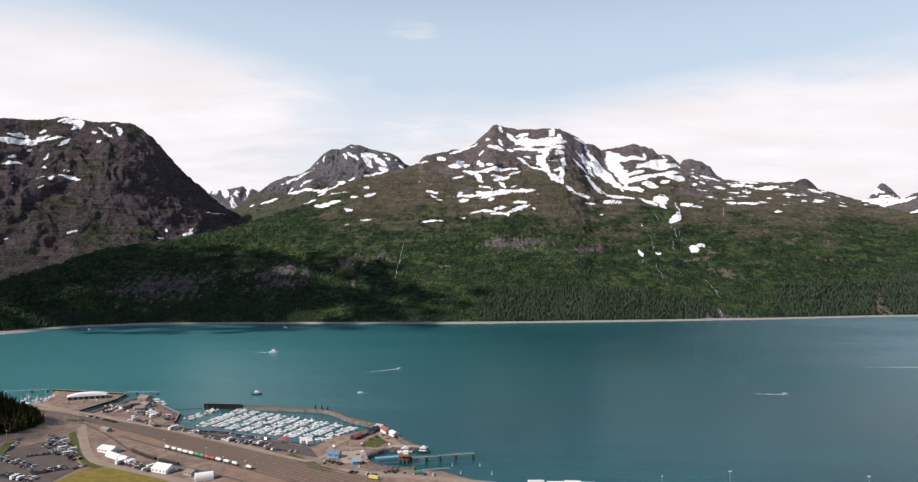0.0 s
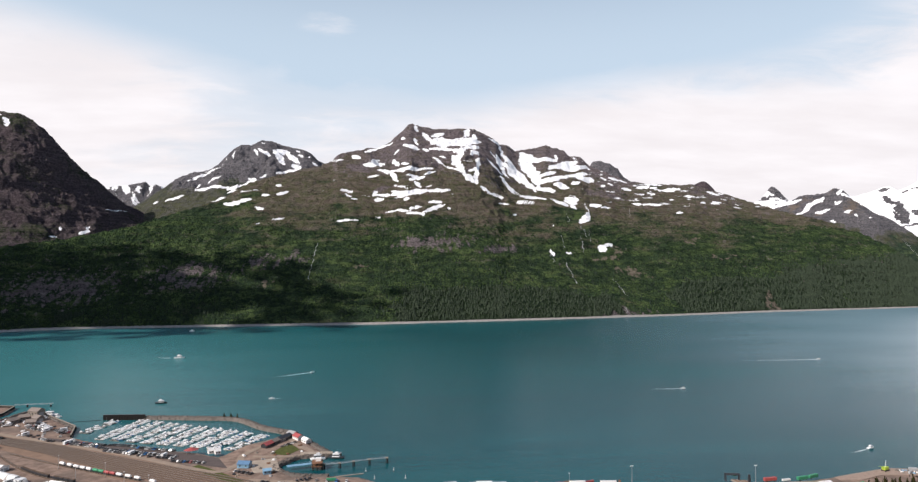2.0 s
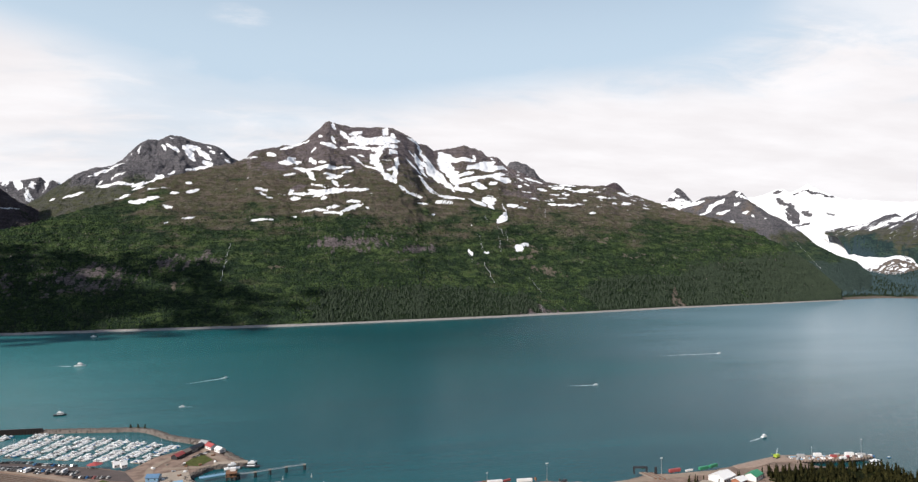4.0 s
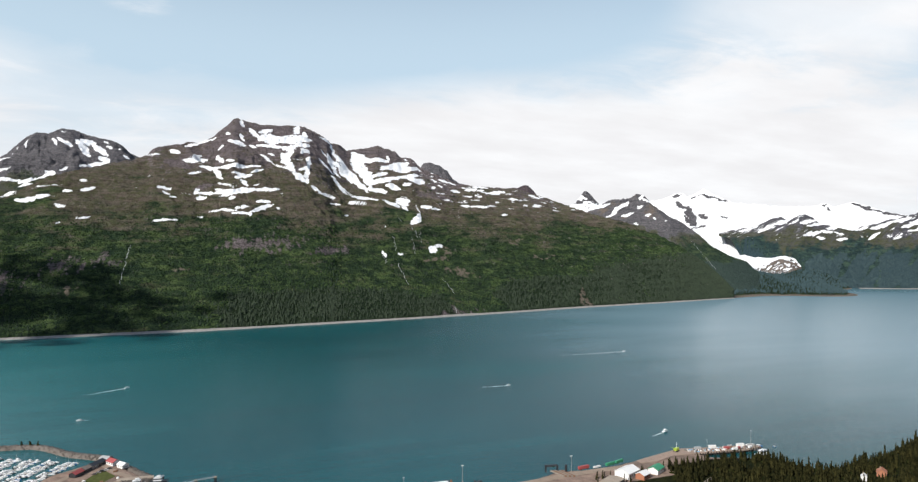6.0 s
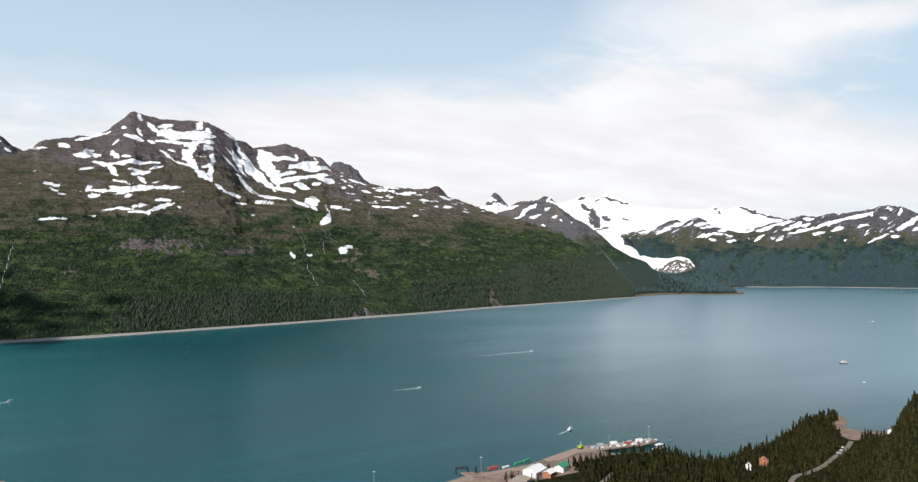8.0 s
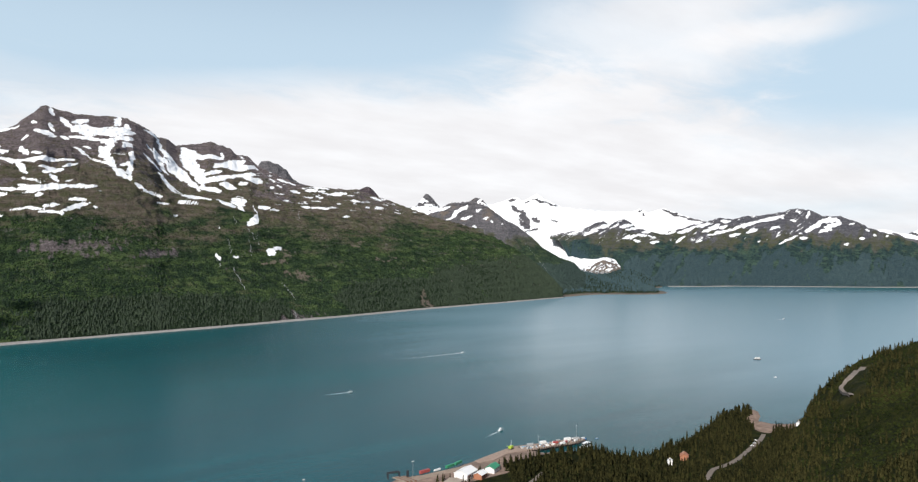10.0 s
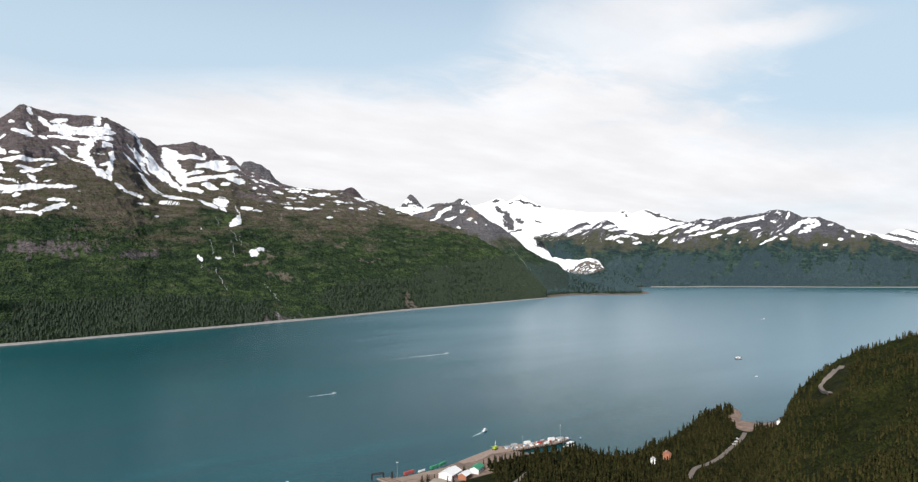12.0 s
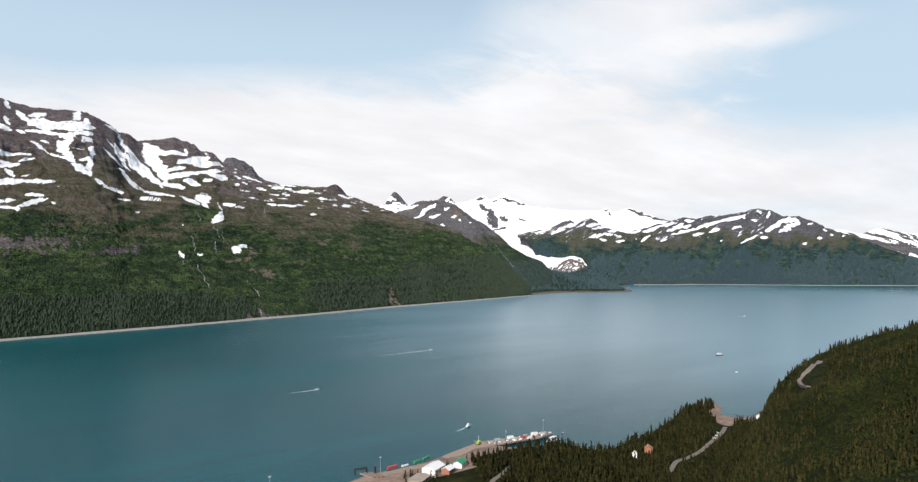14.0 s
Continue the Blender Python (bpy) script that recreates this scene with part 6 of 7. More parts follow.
rc = random.Random(5)
car_spots = {"white": [], "silver": [], "dark": [], "red": [], "blue": [], "camper": [], "pickup": [], "darkpickup": [], "van": []}


def park(a, b, count, slant, rows=1, gap=7.0, fill=0.95, campers=0.06, z=3.12):
    """Cars in rows between two points, some places empty."""
    ax, ay = a
    bx_, by_ = b
    ln = math.hypot(bx_ - ax, by_ - ay)
    ux, uy = (bx_ - ax) / ln, (by_ - ay) / ln
    heading = math.degrees(math.atan2(uy, ux)) + (slant - 55) * 0.3
    for r in range(rows):
        for i in range(count):
            if rc.random() > fill:
                continue
            f = (i + 0.5) / count * ln
            x = ax + ux * f - uy * r * gap + rc.uniform(-.3, .3)
            y = ay + uy * f + ux * r * gap + rc.uniform(-.3, .3)
            kind = "camper" if rc.random() < 0.6 * campers else rc.choices(("white", "silver", "dark", "red", "blue", "pickup", "darkpickup", "van"), (3.6, 4.0, 9, 1.0, 0.8, 1.6, 4.0, 1.2))[0]
            car_spots[kind].append((x, y, heading + rc.uniform(-5, 5) + rc.choice((0, 180)), z, rc.uniform(1.05, 1.3)))


park((-432, 712), (-364, 638), 26, 50, 2, 6.5)
park((-418, 703), (-400, 684), 7, 50, 2, 5.5, 0.9)
park((-447, 668), (-464, 718), 15, 100, 1)
park((-440, 652), (-384, 617), 20, 60, 2, -6.0, 0.8, 0.12)
park((-418, 651), (-400, 660), 6, 60)
park((-378, 598), (-358, 616), 9, 130, 2, 6)
park((-352, 613), (-345, 624), 4, 40)
park((-408, 597), (-368, 580), 14, 70, 2, 6)
park((-444, 726), (-424, 714), 5, 60)
park((-446, 811), (-389, 776), 16, 60, 1, fill=0.7)
park((-320, 632), (-277, 607), 18, 60, 2, 6.0, 0.9, 0.2, 3.05)
park((-383, 794), (-334, 758), 14, 60, 1, fill=0.8, campers=0.3)
park((-322, 752), (-280, 735), 16, 65, 2, 6)
park((-272, 721), (-236, 704), 14, 65, 2, 6, 0.9, 0.15)
park((-232, 700), (-192, 684), 14, 65, 2, 6, 0.8)
park((-200, 679), (-160, 668), 13, 65, 1, fill=0.8, campers=0.2)
park((-275, 742), (-244, 733), 10, 65, 1, campers=0.15)
park((-242, 728), (-199, 711), 14, 65, 1, fill=0.9)
park((-68, 604), (-54, 612), 4, 40)
park((-98, 606), (-72, 598), 7, 20, fill=0.7)
park((-436, 842), (-408, 872), 9, 20, 2, 8, 0.8, 0.2)
park((-360, 812), (-340, 792), 6, 20, 2, 6)
park((-128, 640), (-108, 628), 5, 60)
park((-95, 712), (-80, 730), 5, 130)
park((-425, 690), (-385, 652), 13, 60, 2, 6, 0.7)
park((-300, 742), (-262, 722), 12, 60, 1, fill=0.8)
park((-240, 712), (-205, 697), 11, 60, 1, fill=0.8)
park((-330, 765), (-300, 750), 9, 60, 1, fill=0.8)
park((-440, 830), (-420, 842), 6, 60, 2, 6, 0.8, 0.2)
park((-395, 826), (-365, 806), 9, 60, 2, 7, 0.8, 0.2)
park((-60, 606), (-20, 598), 9, 60, 1, fill=0.5)
for kind, paint, label in (("white", car_white, "white car parked on the lot"), ("silver", car_silver, "silver-grey car parked on the lot"), ("dark", car_dark, "dark car parked on the lot"),
                           ("red", red_paint, "red car parked on the lot"), ("blue", blue_paint, "blue car parked on the lot")):
    place(car(paint, label), car_spots[kind])
place(car(car_white, "white pickup truck parked on the lot", "pickup_truck", 4.9, "pickup"), car_spots["pickup"])
place(car(car_dark, "dark pickup truck parked on the lot", "pickup_truck", 4.9, "pickup"), car_spots["darkpickup"])
place(car(car_white, "white van parked on the lot", "van", 4.8, "van"), car_spots["van"])
place(motorhome(), car_spots["camper"])
place(car(white_gel, "white car parked by the wooded road"), [(707, 417, 60, land_height(np.array([707.0]), np.array([417.0]))[0][0] + 0.5), (719, 421, 65, land_height(np.array([719.0]), np.array([421.0]))[0][0] + 0.5), (730, 427, 60, land_height(np.array([730.0]), np.array([427.0]))[0][0] + 0.5)])


def box_trailer(paint, label, long_=11.0):
    root = empty("box_trailer", Matrix(), label, "trailer", "trailers on the quay")
    bm = bmesh.new()
    box(bm, 0, 0, 1.0, long_, 2.4, 2.5, bevel=0.06)
    part("body", bm, paint, root)
    bm = bmesh.new()
    box(bm, 0, 0, 0.75, long_ * 0.95, 1.6, 0.25)
    part("chassis", bm, dark_paint, root)
    for s in (-0.6, 0.6):
        bm = bmesh.new()
        box(bm, long_ / 2 + 0.02, s, 1.1, 0.06, 1.1, 2.3)
        part("door", bm, paint, root)
    wheels(root, (-long_ * 0.36, -long_ * 0.26, long_ * 0.34), 0.95, 0.45, 0.3)
    return root


place(box_trailer(white_paint, "white box trailer on the waterfront", 14), [(66, 576, 2), (82, 573, 0), (97, 575, -4), (109, 571, -3), (178, 566, -2), (205, 563, -5), (365, 552, 8, 3.2, 0.6)])
place(box_trailer(red_paint, "red box trailer on the quay"), [(350, 552.5, 6, 3.2, 1.1), (162, 566, 0, 3.2, 0.8), (190, 568, 20, 3.2, 0.7)])
place(box_trailer(green_paint, "green box trailer on the quay"), [(381, 553, 12), (394, 556.5, 18), (-36, 602, 2, 3.0, 0.8)])
place(box_trailer(orange_paint, "orange box trailer on the waterfront"), [(140, 569, 10, 3.2, 0.7)])
place(box_trailer(yellow_paint, "yellow box trailer by the rails", 9), [(-74, 588, -20)])
for x, y, s in ((152, 570, 1.4), (172, 573, 1.1), (214, 567, 1.6), (240, 558, 1.3), (128, 572, 1.5)):
    bm = bmesh.new()
    for k in range(9):
        box(bm, rc.uniform(-4, 4), rc.uniform(-1.6, 1.6), 0, rc.uniform(0.8, 2.4), rc.uniform(0.8, 2.0), rc.uniform(0.6, 1.5) * s, rc.uniform(0, 3), taper=rc.uniform(0.7, 1))
    heap = part("scrap_heap", bm, rc.choice((rust_mat, dark_paint, grey_paint)))
    heap.matrix_basis = pose(x, y, 3.05)
    tagged(heap, "heap of dark gear on the waterfront", "gear heap", "gear heaps")


for _ in range(70):
    x, y = rc.choice(((rc.uniform(-440, -380), rc.uniform(828, 885)), (rc.uniform(-395, -335), rc.uniform(775, 830)), (rc.uniform(-530, -480), rc.uniform(880, 935)), (rc.uniform(-130, -70), rc.uniform(600, 720))))
    if inland(np.array([x]), np.array([y]))[0] < 6:
        continue
    bm = bmesh.new()
    for k in range(4):
        box(bm, rc.uniform(-1.5, 1.5), rc.uniform(-1.5, 1.5), 0, rc.uniform(0.7, 2.2), rc.uniform(0.7, 2.2), rc.uniform(0.5, 1.7), rc.uniform(0, 3), taper=rc.uniform(0.6, 1))
    pile_ = part("gear_pile", bm, rc.choice((rust_mat, dark_paint, grey_paint, grey_timber, white_paint, concrete)))
    pile_.matrix_basis = pose(x, y, 3.0)
    tagged(pile_, "pile of fishing gear and crates on the ground", "gear pile", "gear piles")

# ---- lamp posts ----
def lamp_post(height, heads=2):
    root = empty("lamp_post", Matrix(), "tall steel floodlight mast on the quay", "lamp post", "floodlight masts")
    bm = bmesh.new()
    tube(bm, (0, 0, 0), (0, 0, height), 0.22, 0.12, 8)
    part("pole", bm, steel, root)
    bm = bmesh.new()
    box(bm, 0, 0, 0, 1.1, 1.1, 0.8)
    part("footing", bm, concrete, root)
    for k in range(heads):
        bm = bmesh.new()
        box(bm, (k - (heads - 1) / 2) * 1.4, 0, height, 1.2, 0.7, 0.5)
        head = part("lamp_head", bm, white_paint, root)
        bm = bmesh.new()
        box(bm, (k - (heads - 1) / 2) * 1.4, -0.3, height - 0.08, 1.0, 0.4, 0.08)
        part("lens", bm, glass_mat, head)
    return root


place(lamp_post(15), [(336, 552, 0), (227, 564, 0), (172, 570, 0, 3, 0.6)], 3.0)
yard_lamp = lamp_post(12, 1)
tagged(yard_lamp, "slim lamp mast beside the rail yard", "lamp post", "yard masts")
place(yard_lamp, [(-292, 668, 30), (-262, 632, 30), (-240, 640, 30), (-214, 612, 30), (-190, 600, 30), (-470, 700, 0), (-440, 778, 0)], 3.0)

# ---- breakwater, riprap, barrier ----
def rock_bank(name, points, top, half, label, seed, count=220, boulders=700):
    """A bank of dumped rock along a line, its boulders as real lumps."""
    line = curve_through(points, count)
    d = np.gradient(line, axis=0)
    nrm = np.c_[-d[:, 1], d[:, 0]] / np.hypot(d[:, 0], d[:, 1])[:, None]
    offs, hts = np.array([-2.6, -1.6, -1, 0, 1, 1.6, 2.6]) * half, np.array([-3, 0, top, top * 1.05, top, 0, -3])
    x = line[None, :, 0] + offs[:, None] * nrm[None, :, 0]
    y = line[None, :, 1] + offs[:, None] * nrm[None, :, 1]
    z = np.repeat(hts[:, None], count, 1) + 0.5 * fbm(x / 3, y / 3, 3, seed=seed)
    bank_ob = sheet(name, x, y, z, rock_mat)
    tagged(bank_ob, label, "breakwater", kind="structure")
    rr = random.Random(seed)
    kinds = [lump_points(rr, 0.7) for _ in range(4)]
    places = []
    for _ in range(boulders):
        i = rr.randrange(count)
        s = rr.uniform(-2.0, 2.0)
        h = np.interp(abs(s), [0, 1, 1.6, 2.6], [top * 1.05, top, 0, -3])
        places.append((line[i, 0] + nrm[i, 0] * s * half, line[i, 1] + nrm[i, 1] * s * half, h, rr.uniform(0.5, 1.3), rr.uniform(0, 6)))
    scatter("boulders", places, kinds, rock_mat, "grey-brown boulders dumped on the bank", "boulders")


rock_bank("breakwater", [(-281, 866), (-245, 861), (-211, 855), (-164, 843), (-128, 802), (-104, 782), (-86, 768)], 3.6, 3.0, "rubble-stone breakwater round the marina", 71, boulders=900)
rock_bank("riprap", [(-88, 770), (-72, 742), (-58, 716), (-44, 690), (-52, 684), (-72, 682), (-84, 668), (-92, 652), (-82, 636), (-70, 626), (-40, 620)], 2.9, 2.2, "rubble-stone bank along the point", 72, boulders=600)
rock_bank("riprap_west", [(-344, 826), (-372, 855), (-396, 882), (-432, 916), (-445, 880), (-456, 832)], 2.8, 2.0, "rubble-stone edge of the boat yard", 73, boulders=300)


def wave_barrier():
    a, b = Vector((-327, 866)), Vector((-277, 862))
    root = empty("wave_barrier", Matrix(), "tall dark timber wave barrier at the marina mouth", "barrier")
    d = b - a
    turn = math.atan2(d.y, d.x)
    for k in range(16):
        p = a + d * ((k + 0.5) / 16)
        bm = bmesh.new()
        box(bm, p.x, p.y, -2, d.length / 16 - 0.12, 0.8, 8.2, turn)
        part("panel", bm, timber, root)
    for k in range(17):
        p = a + d * (k / 16)
        bm = bmesh.new()
        tube(bm, (p.x, p.y - 0.7, -3), (p.x, p.y - 0.7, 6.6), 0.35, sides=8)
        part("pile", bm, timber, root)
    bm = bmesh.new()
    p = (a + b) / 2
    box(bm, p.x, p.y, 6.2, d.length, 1.6, 0.5, turn)
    part("cap", bm, dark_paint, root)


wave_barrier()


def quay_wall(points, top, label):
    """A dark sheet-pile wall along the water's edge, pile by pile."""
    root = empty("quay_wall", Matrix(), label, "quay wall", "quay walls")
    for (ax, ay), (bx_, by_) in zip(points, points[1:]):
        d = Vector((bx_ - ax, by_ - ay))
        n_ = max(2, int(d.length / 5))
        for k in range(n_):
            bm = bmesh.new()
            f = (k + 0.5) / n_
            box(bm, ax + d.x * f, ay + d.y * f, -3, d.length / n_ - 0.15, 1.2, top + 3, math.atan2(d.y, d.x))
            part("sheet_pile", bm, timber, root)
        bm = bmesh.new()
        box(bm, ax + d.x / 2, ay + d.y / 2, top, d.length, 1.8, 0.5, math.atan2(d.y, d.x))
        part("cap_beam", bm, grey_timber, root)


quay_wall([(-474, 842), (-461, 905), (-466, 942), (-500, 950)], 3.6, "dark sheet-pile wall of the western wharf")
quay_wall([(-398, 885), (-344, 828), (-332, 788)], 3.4, "dark timber wall of the boat yard quay")
quay_wall([(-584, 970), (-500, 951)], 3.4, "dark timber wall of the boat hall quay")
bt = random.Random(9)
for i, f in enumerate((0.44, 0.47, 0.50)):
    x, y, _t = at_line([(-281, 866), (-245, 861), (-211, 855), (-164, 843), (-128, 802), (-104, 782), (-86, 768)], (f,))[0]
    one = copy_thing(protos[i % 4], Matrix())
    one.matrix_basis = pose(x, y, 3.2, 0, 0, 40 * i) @ Matrix.Diagonal((11, 11, 5.5, 1))
    tagged(one, "small dark spruce growing on the breakwater", "tree", "breakwater spruces")

# ---- marina ----
def hull_mesh(bm, long_, beam, height, keel=-0.5):
    """A boat's hull along y, bow at +y, with sheer and a flat stern."""
    stations = [(-0.5, 0.86, 0.0), (-0.2, 1.0, 0.0), (0.15, 0.95, 0.06), (0.36, 0.6, 0.16), (0.5, 0.03, 0.3)]
    rings = []
    for f, wd, rise in stations:
        w_ = beam / 2 * wd
        z = height * (1 + rise)
        rings.append([bm.verts.new((-w_, f * long_, z)), bm.verts.new((-w_ * 0.82, f * long_ * 0.96, 0.1)), bm.verts.new((0, f * long_ * 0.9, keel)),
                      bm.verts.new((w_ * 0.82, f * long_ * 0.96, 0.1)), bm.verts.new((w_, f * long_, z))])
    for a, b in zip(rings, rings[1:]):
        for i in range(4):
            bm.faces.new((a[i], a[i + 1], b[i + 1], b[i]))
        bm.faces.new((a[4], a[0], b[0], b[4]))
    bm.faces.new(rings[0][::-1])
    bm.faces.new(rings[-1])


def motor_boat(name, long_, hull_mat, label, bridge=False, group="moored boats", category="boat", tall=1.0):
    root = empty(name, Matrix(), label, category, group)
    beam = long_ * 0.33
    bm = bmesh.new()
    hull_mesh(bm, long_, beam, long_ * 0.11)
    part("hull", bm, hull_mat, root)
    h = long_ * 0.11
    bm = bmesh.new()
    vs = box(bm, 0, long_ * 0.02, h, beam * 0.72, long_ * 0.5, long_ * 0.13 * tall, taper=0.88)
    cabin_ = part("cabin", bm, white_gel, root)
    bm = bmesh.new()
    box(bm, 0, long_ * 0.02, h + long_ * 0.055 * tall, beam * 0.72, long_ * 0.47, long_ * 0.045 * tall)
    part("window", bm, glass_mat, cabin_)
    bm = bmesh.new()
    box(bm, 0, -long_ * 0.02, h + long_ * 0.13 * tall, beam * 0.7, long_ * 0.46, long_ * 0.02)
    part("roof", bm, white_gel, root)
    if bridge:
        bm = bmesh.new()
        box(bm, 0, -long_ * 0.04, h + long_ * 0.15 * tall, beam * 0.55, long_ * 0.25, long_ * 0.09, taper=0.85)
        part("flybridge", bm, white_gel, root)
    bm = bmesh.new()
    tube(bm, (0, -long_ * 0.05, h + long_ * 0.13), (0, -long_ * 0.08, h + long_ * (0.5 if bridge else 0.38)), 0.06, 0.03, 5)
    part("mast", bm, steel, root)
    return root


def sail_boat(long_, label):
    root = empty("sailing_boat", Matrix(), label, "boat", "moored boats")
    bm = bmesh.new()
    hull_mesh(bm, long_, long_ * 0.28, long_ * 0.1)
    part("hull", bm, white_gel, root)
    bm = bmesh.new()
    box(bm, 0, long_ * 0.04, long_ * 0.1, long_ * 0.16, long_ * 0.4, long_ * 0.06, taper=0.85)
    part("cabin", bm, white_gel, root)
    bm = bmesh.new()
    tube(bm, (0, long_ * 0.08, long_ * 0.1), (0, long_ * 0.08, long_ * 1.15), 0.08, 0.05, 6)
    part("mast", bm, white_paint, root)
    bm = bmesh.new()
    tube(bm, (0, long_ * 0.08, long_ * 0.26), (0, -long_ * 0.32, long_ * 0.25), 0.16, 0.12, 6)
    part("boom", bm, blue_paint, root)
    return root


DOCKS = [((-326, 806), (-310, 858))] + [((-298 + 18.6 * i, 776 - 7.2 * i), (-274 + 19.3 * i, 858 - 10.6 * i)) for i in range(9)]
boat_spots = {"white": [], "bridge": [], "blue": [], "sail": [], "dark": []}
rb = random.Random(17)


def floating_dock(a, b, label, fingers=True):
    root = empty("floating_dock", Matrix(), label, "dock", "marina docks")
    a, b = Vector(a), Vector(b)
    d = b - a
    turn = math.atan2(d.y, d.x)
    n_ = max(3, int(d.length / 9))
    for k in range(n_):
        p = a + d * ((k + 0.5) / n_)
        bm = bmesh.new()
        box(bm, p.x, p.y, -0.2, d.length / n_ - 0.1, 2.0, 0.65, turn)
        part("deck", bm, grey_timber, root)
    side = Vector((-d.y, d.x)).normalized()
    if fingers:
        for k in range(n_):
            p = a + d * ((k + 0.05) / n_)
            for s in (-1, 1):
                q = p + side * s * 3.2
                bm = bmesh.new()
                box(bm, q.x, q.y, -0.2, 0.7, 4.8, 0.6, turn)
                part("finger", bm, grey_timber, root)
    for k in range(0, n_ + 1, 2):
        p = a + d * (k / n_) + side * 1.3
        bm = bmesh.new()
        tube(bm, (p.x, p.y, -3), (p.x, p.y, 3.2), 0.18, sides=6)
        part("pile", bm, timber, root)
    return root


for n_d, (a, b) in enumerate(DOCKS):
    floating_dock(a, b, "grey timber floating dock with finger berths")
    va, vb = Vector(a), Vector(b)
    d = vb - va
    side = Vector((-d.y, d.x)).normalized()
    head = math.degrees(math.atan2(d.y, d.x))
    slots = int(d.length / 3.0)
    for k in range(slots):
        for s in (-1, 1):
            if rb.random() > (0.84 if n_d else 0.6):
                continue
            p = va + d * ((k + 0.5) / slots) + side * s * rb.uniform(3.7, 4.4)
            kind = rb.choices(("white", "bridge", "blue", "sail", "dark"), (8, 4, 1.4, 2, 2 if n_d else 8))[0]
            turn = head + (0 if s > 0 else 180) + rb.choice((0, 180, 0)) + rb.uniform(-4, 4)
            boat_spots[kind].append((p.x, p.y, turn, 0.05, rb.uniform(0.62, 0.92)))
for _ in range(26):
    x, y = rb.uniform(-590, -555), rb.uniform(885, 930)
    boat_spots[rb.choice(("white", "bridge", "white", "sail"))].append((x, y, rb.choice((20, 200)) + rb.uniform(-8, 8), 0.05, rb.uniform(0.9, 1.5)))
place(motor_boat("motor_boat", 7.6, white_gel, "small white motor boat moored in the marina"), boat_spots["white"])
place(motor_boat("cabin_cruiser", 9.4, white_gel, "white cabin cruiser moored in the marina", True), boat_spots["bridge"])
place(motor_boat("motor_boat", 7.6, blue_paint, "blue-hulled motor boat moored in the marina"), boat_spots["blue"])
place(motor_boat("fishing_boat", 8.6, dark_paint, "dark-hulled fishing boat moored in the marina", True), boat_spots["dark"])
place(sail_boat(8.6, "white sailing boat with bare mast in the marina"), boat_spots["sail"])
yard_boat = motor_boat("motor_boat", 8.6, white_gel, "white motor boat laid up in the boat yard", group="boats ashore")
place(yard_boat, [(rb.uniform(-440, -380), rb.uniform(832, 880), rb.uniform(0, 360), 3.9, rb.uniform(0.7, 1.1)) for _ in range(16)] + [(-404, 900, 80, 0.1, 2.2), (-392, 890, 70, 0.1, 1.6)])
place(motor_boat("motor_boat", 8.6, red_paint, "red motor boat laid up in the boat yard", group="boats ashore"), [(-446, 862, 30, 3.9), (-441, 856, 50, 3.9), (-449, 855, 20, 3.9)])
floating_dock((-600, 900), (-555, 918), "grey floating dock at the small western basin", False)
floating_dock((-598, 925), (-570, 936), "grey floating dock at the small western basin", False)


def boom_line(a, b):
    root = empty("log_boom", Matrix(), "chain of floating logs", "log boom")
    a, b = Vector(a), Vector(b)
    for k in range(8):
        p, q = a + (b - a) * (k / 8), a + (b - a) * ((k + 0.93) / 8)
        bm = bmesh.new()
        tube(bm, (p.x, p.y, 0.1), (q.x, q.y, 0.1), 0.35, sides=6)
        part("log", bm, timber, root)


boom_line((-372, 858), (-330, 866))

# ---- piers ----
def trestle():
    root = empty("pier", Matrix(), "ferry pier of pile clusters carrying a pale-blue walkway", "pier")
    pts = [(-80, 646, 3.4), (-56, 653, 4.2), (-46, 646, 4.6), (-31, 647, 4.6), (-18, 651, 4.6), (-3, 655, 4.7), (14, 658, 5.0)]
    for (a, b) in zip(pts, pts[1:]):
        bm = bmesh.new()
        u, v = Vector(a), Vector(b)
        d = v - u
        turn = math.atan2(d.y, d.x)
        m = (u + v) / 2
        first = a[0] < -60
        box(bm, m.x, m.y, m.z - 0.3, d.length, 5.0 if first else 1.2, 0.5, turn)
        ob = part("walkway", bm, pale_blue if first else steel, root)
        for s in (-1, 1):
            bm = bmesh.new()
            o = Vector((-d.y, d.x, 0)).normalized() * (2.4 if first else 0.6) * s
            tube(bm, u + o + Vector((0, 0, 1.0)), v + o + Vector((0, 0, 1.0)), 0.06, sides=4)
            part("rail", bm, pale_blue if first else steel, root)
    for x, y, z in pts[1:]:
        for k in range(5):
            a = k * 2 * math.pi / 5
            bm = bmesh.new()
            tube(bm, (x + 1.5 * math.cos(a), y + 1.5 * math.sin(a), -4), (x + 0.8 * math.cos(a), y + 0.8 * math.sin(a), 5.0), 0.35, sides=7)
            part("pile", bm, timber, root)
        bm = bmesh.new()
        box(bm, x, y, 4.6, 2.6, 2.6, 0.8)
        part("pile_cap", bm, concrete, root)


trestle()


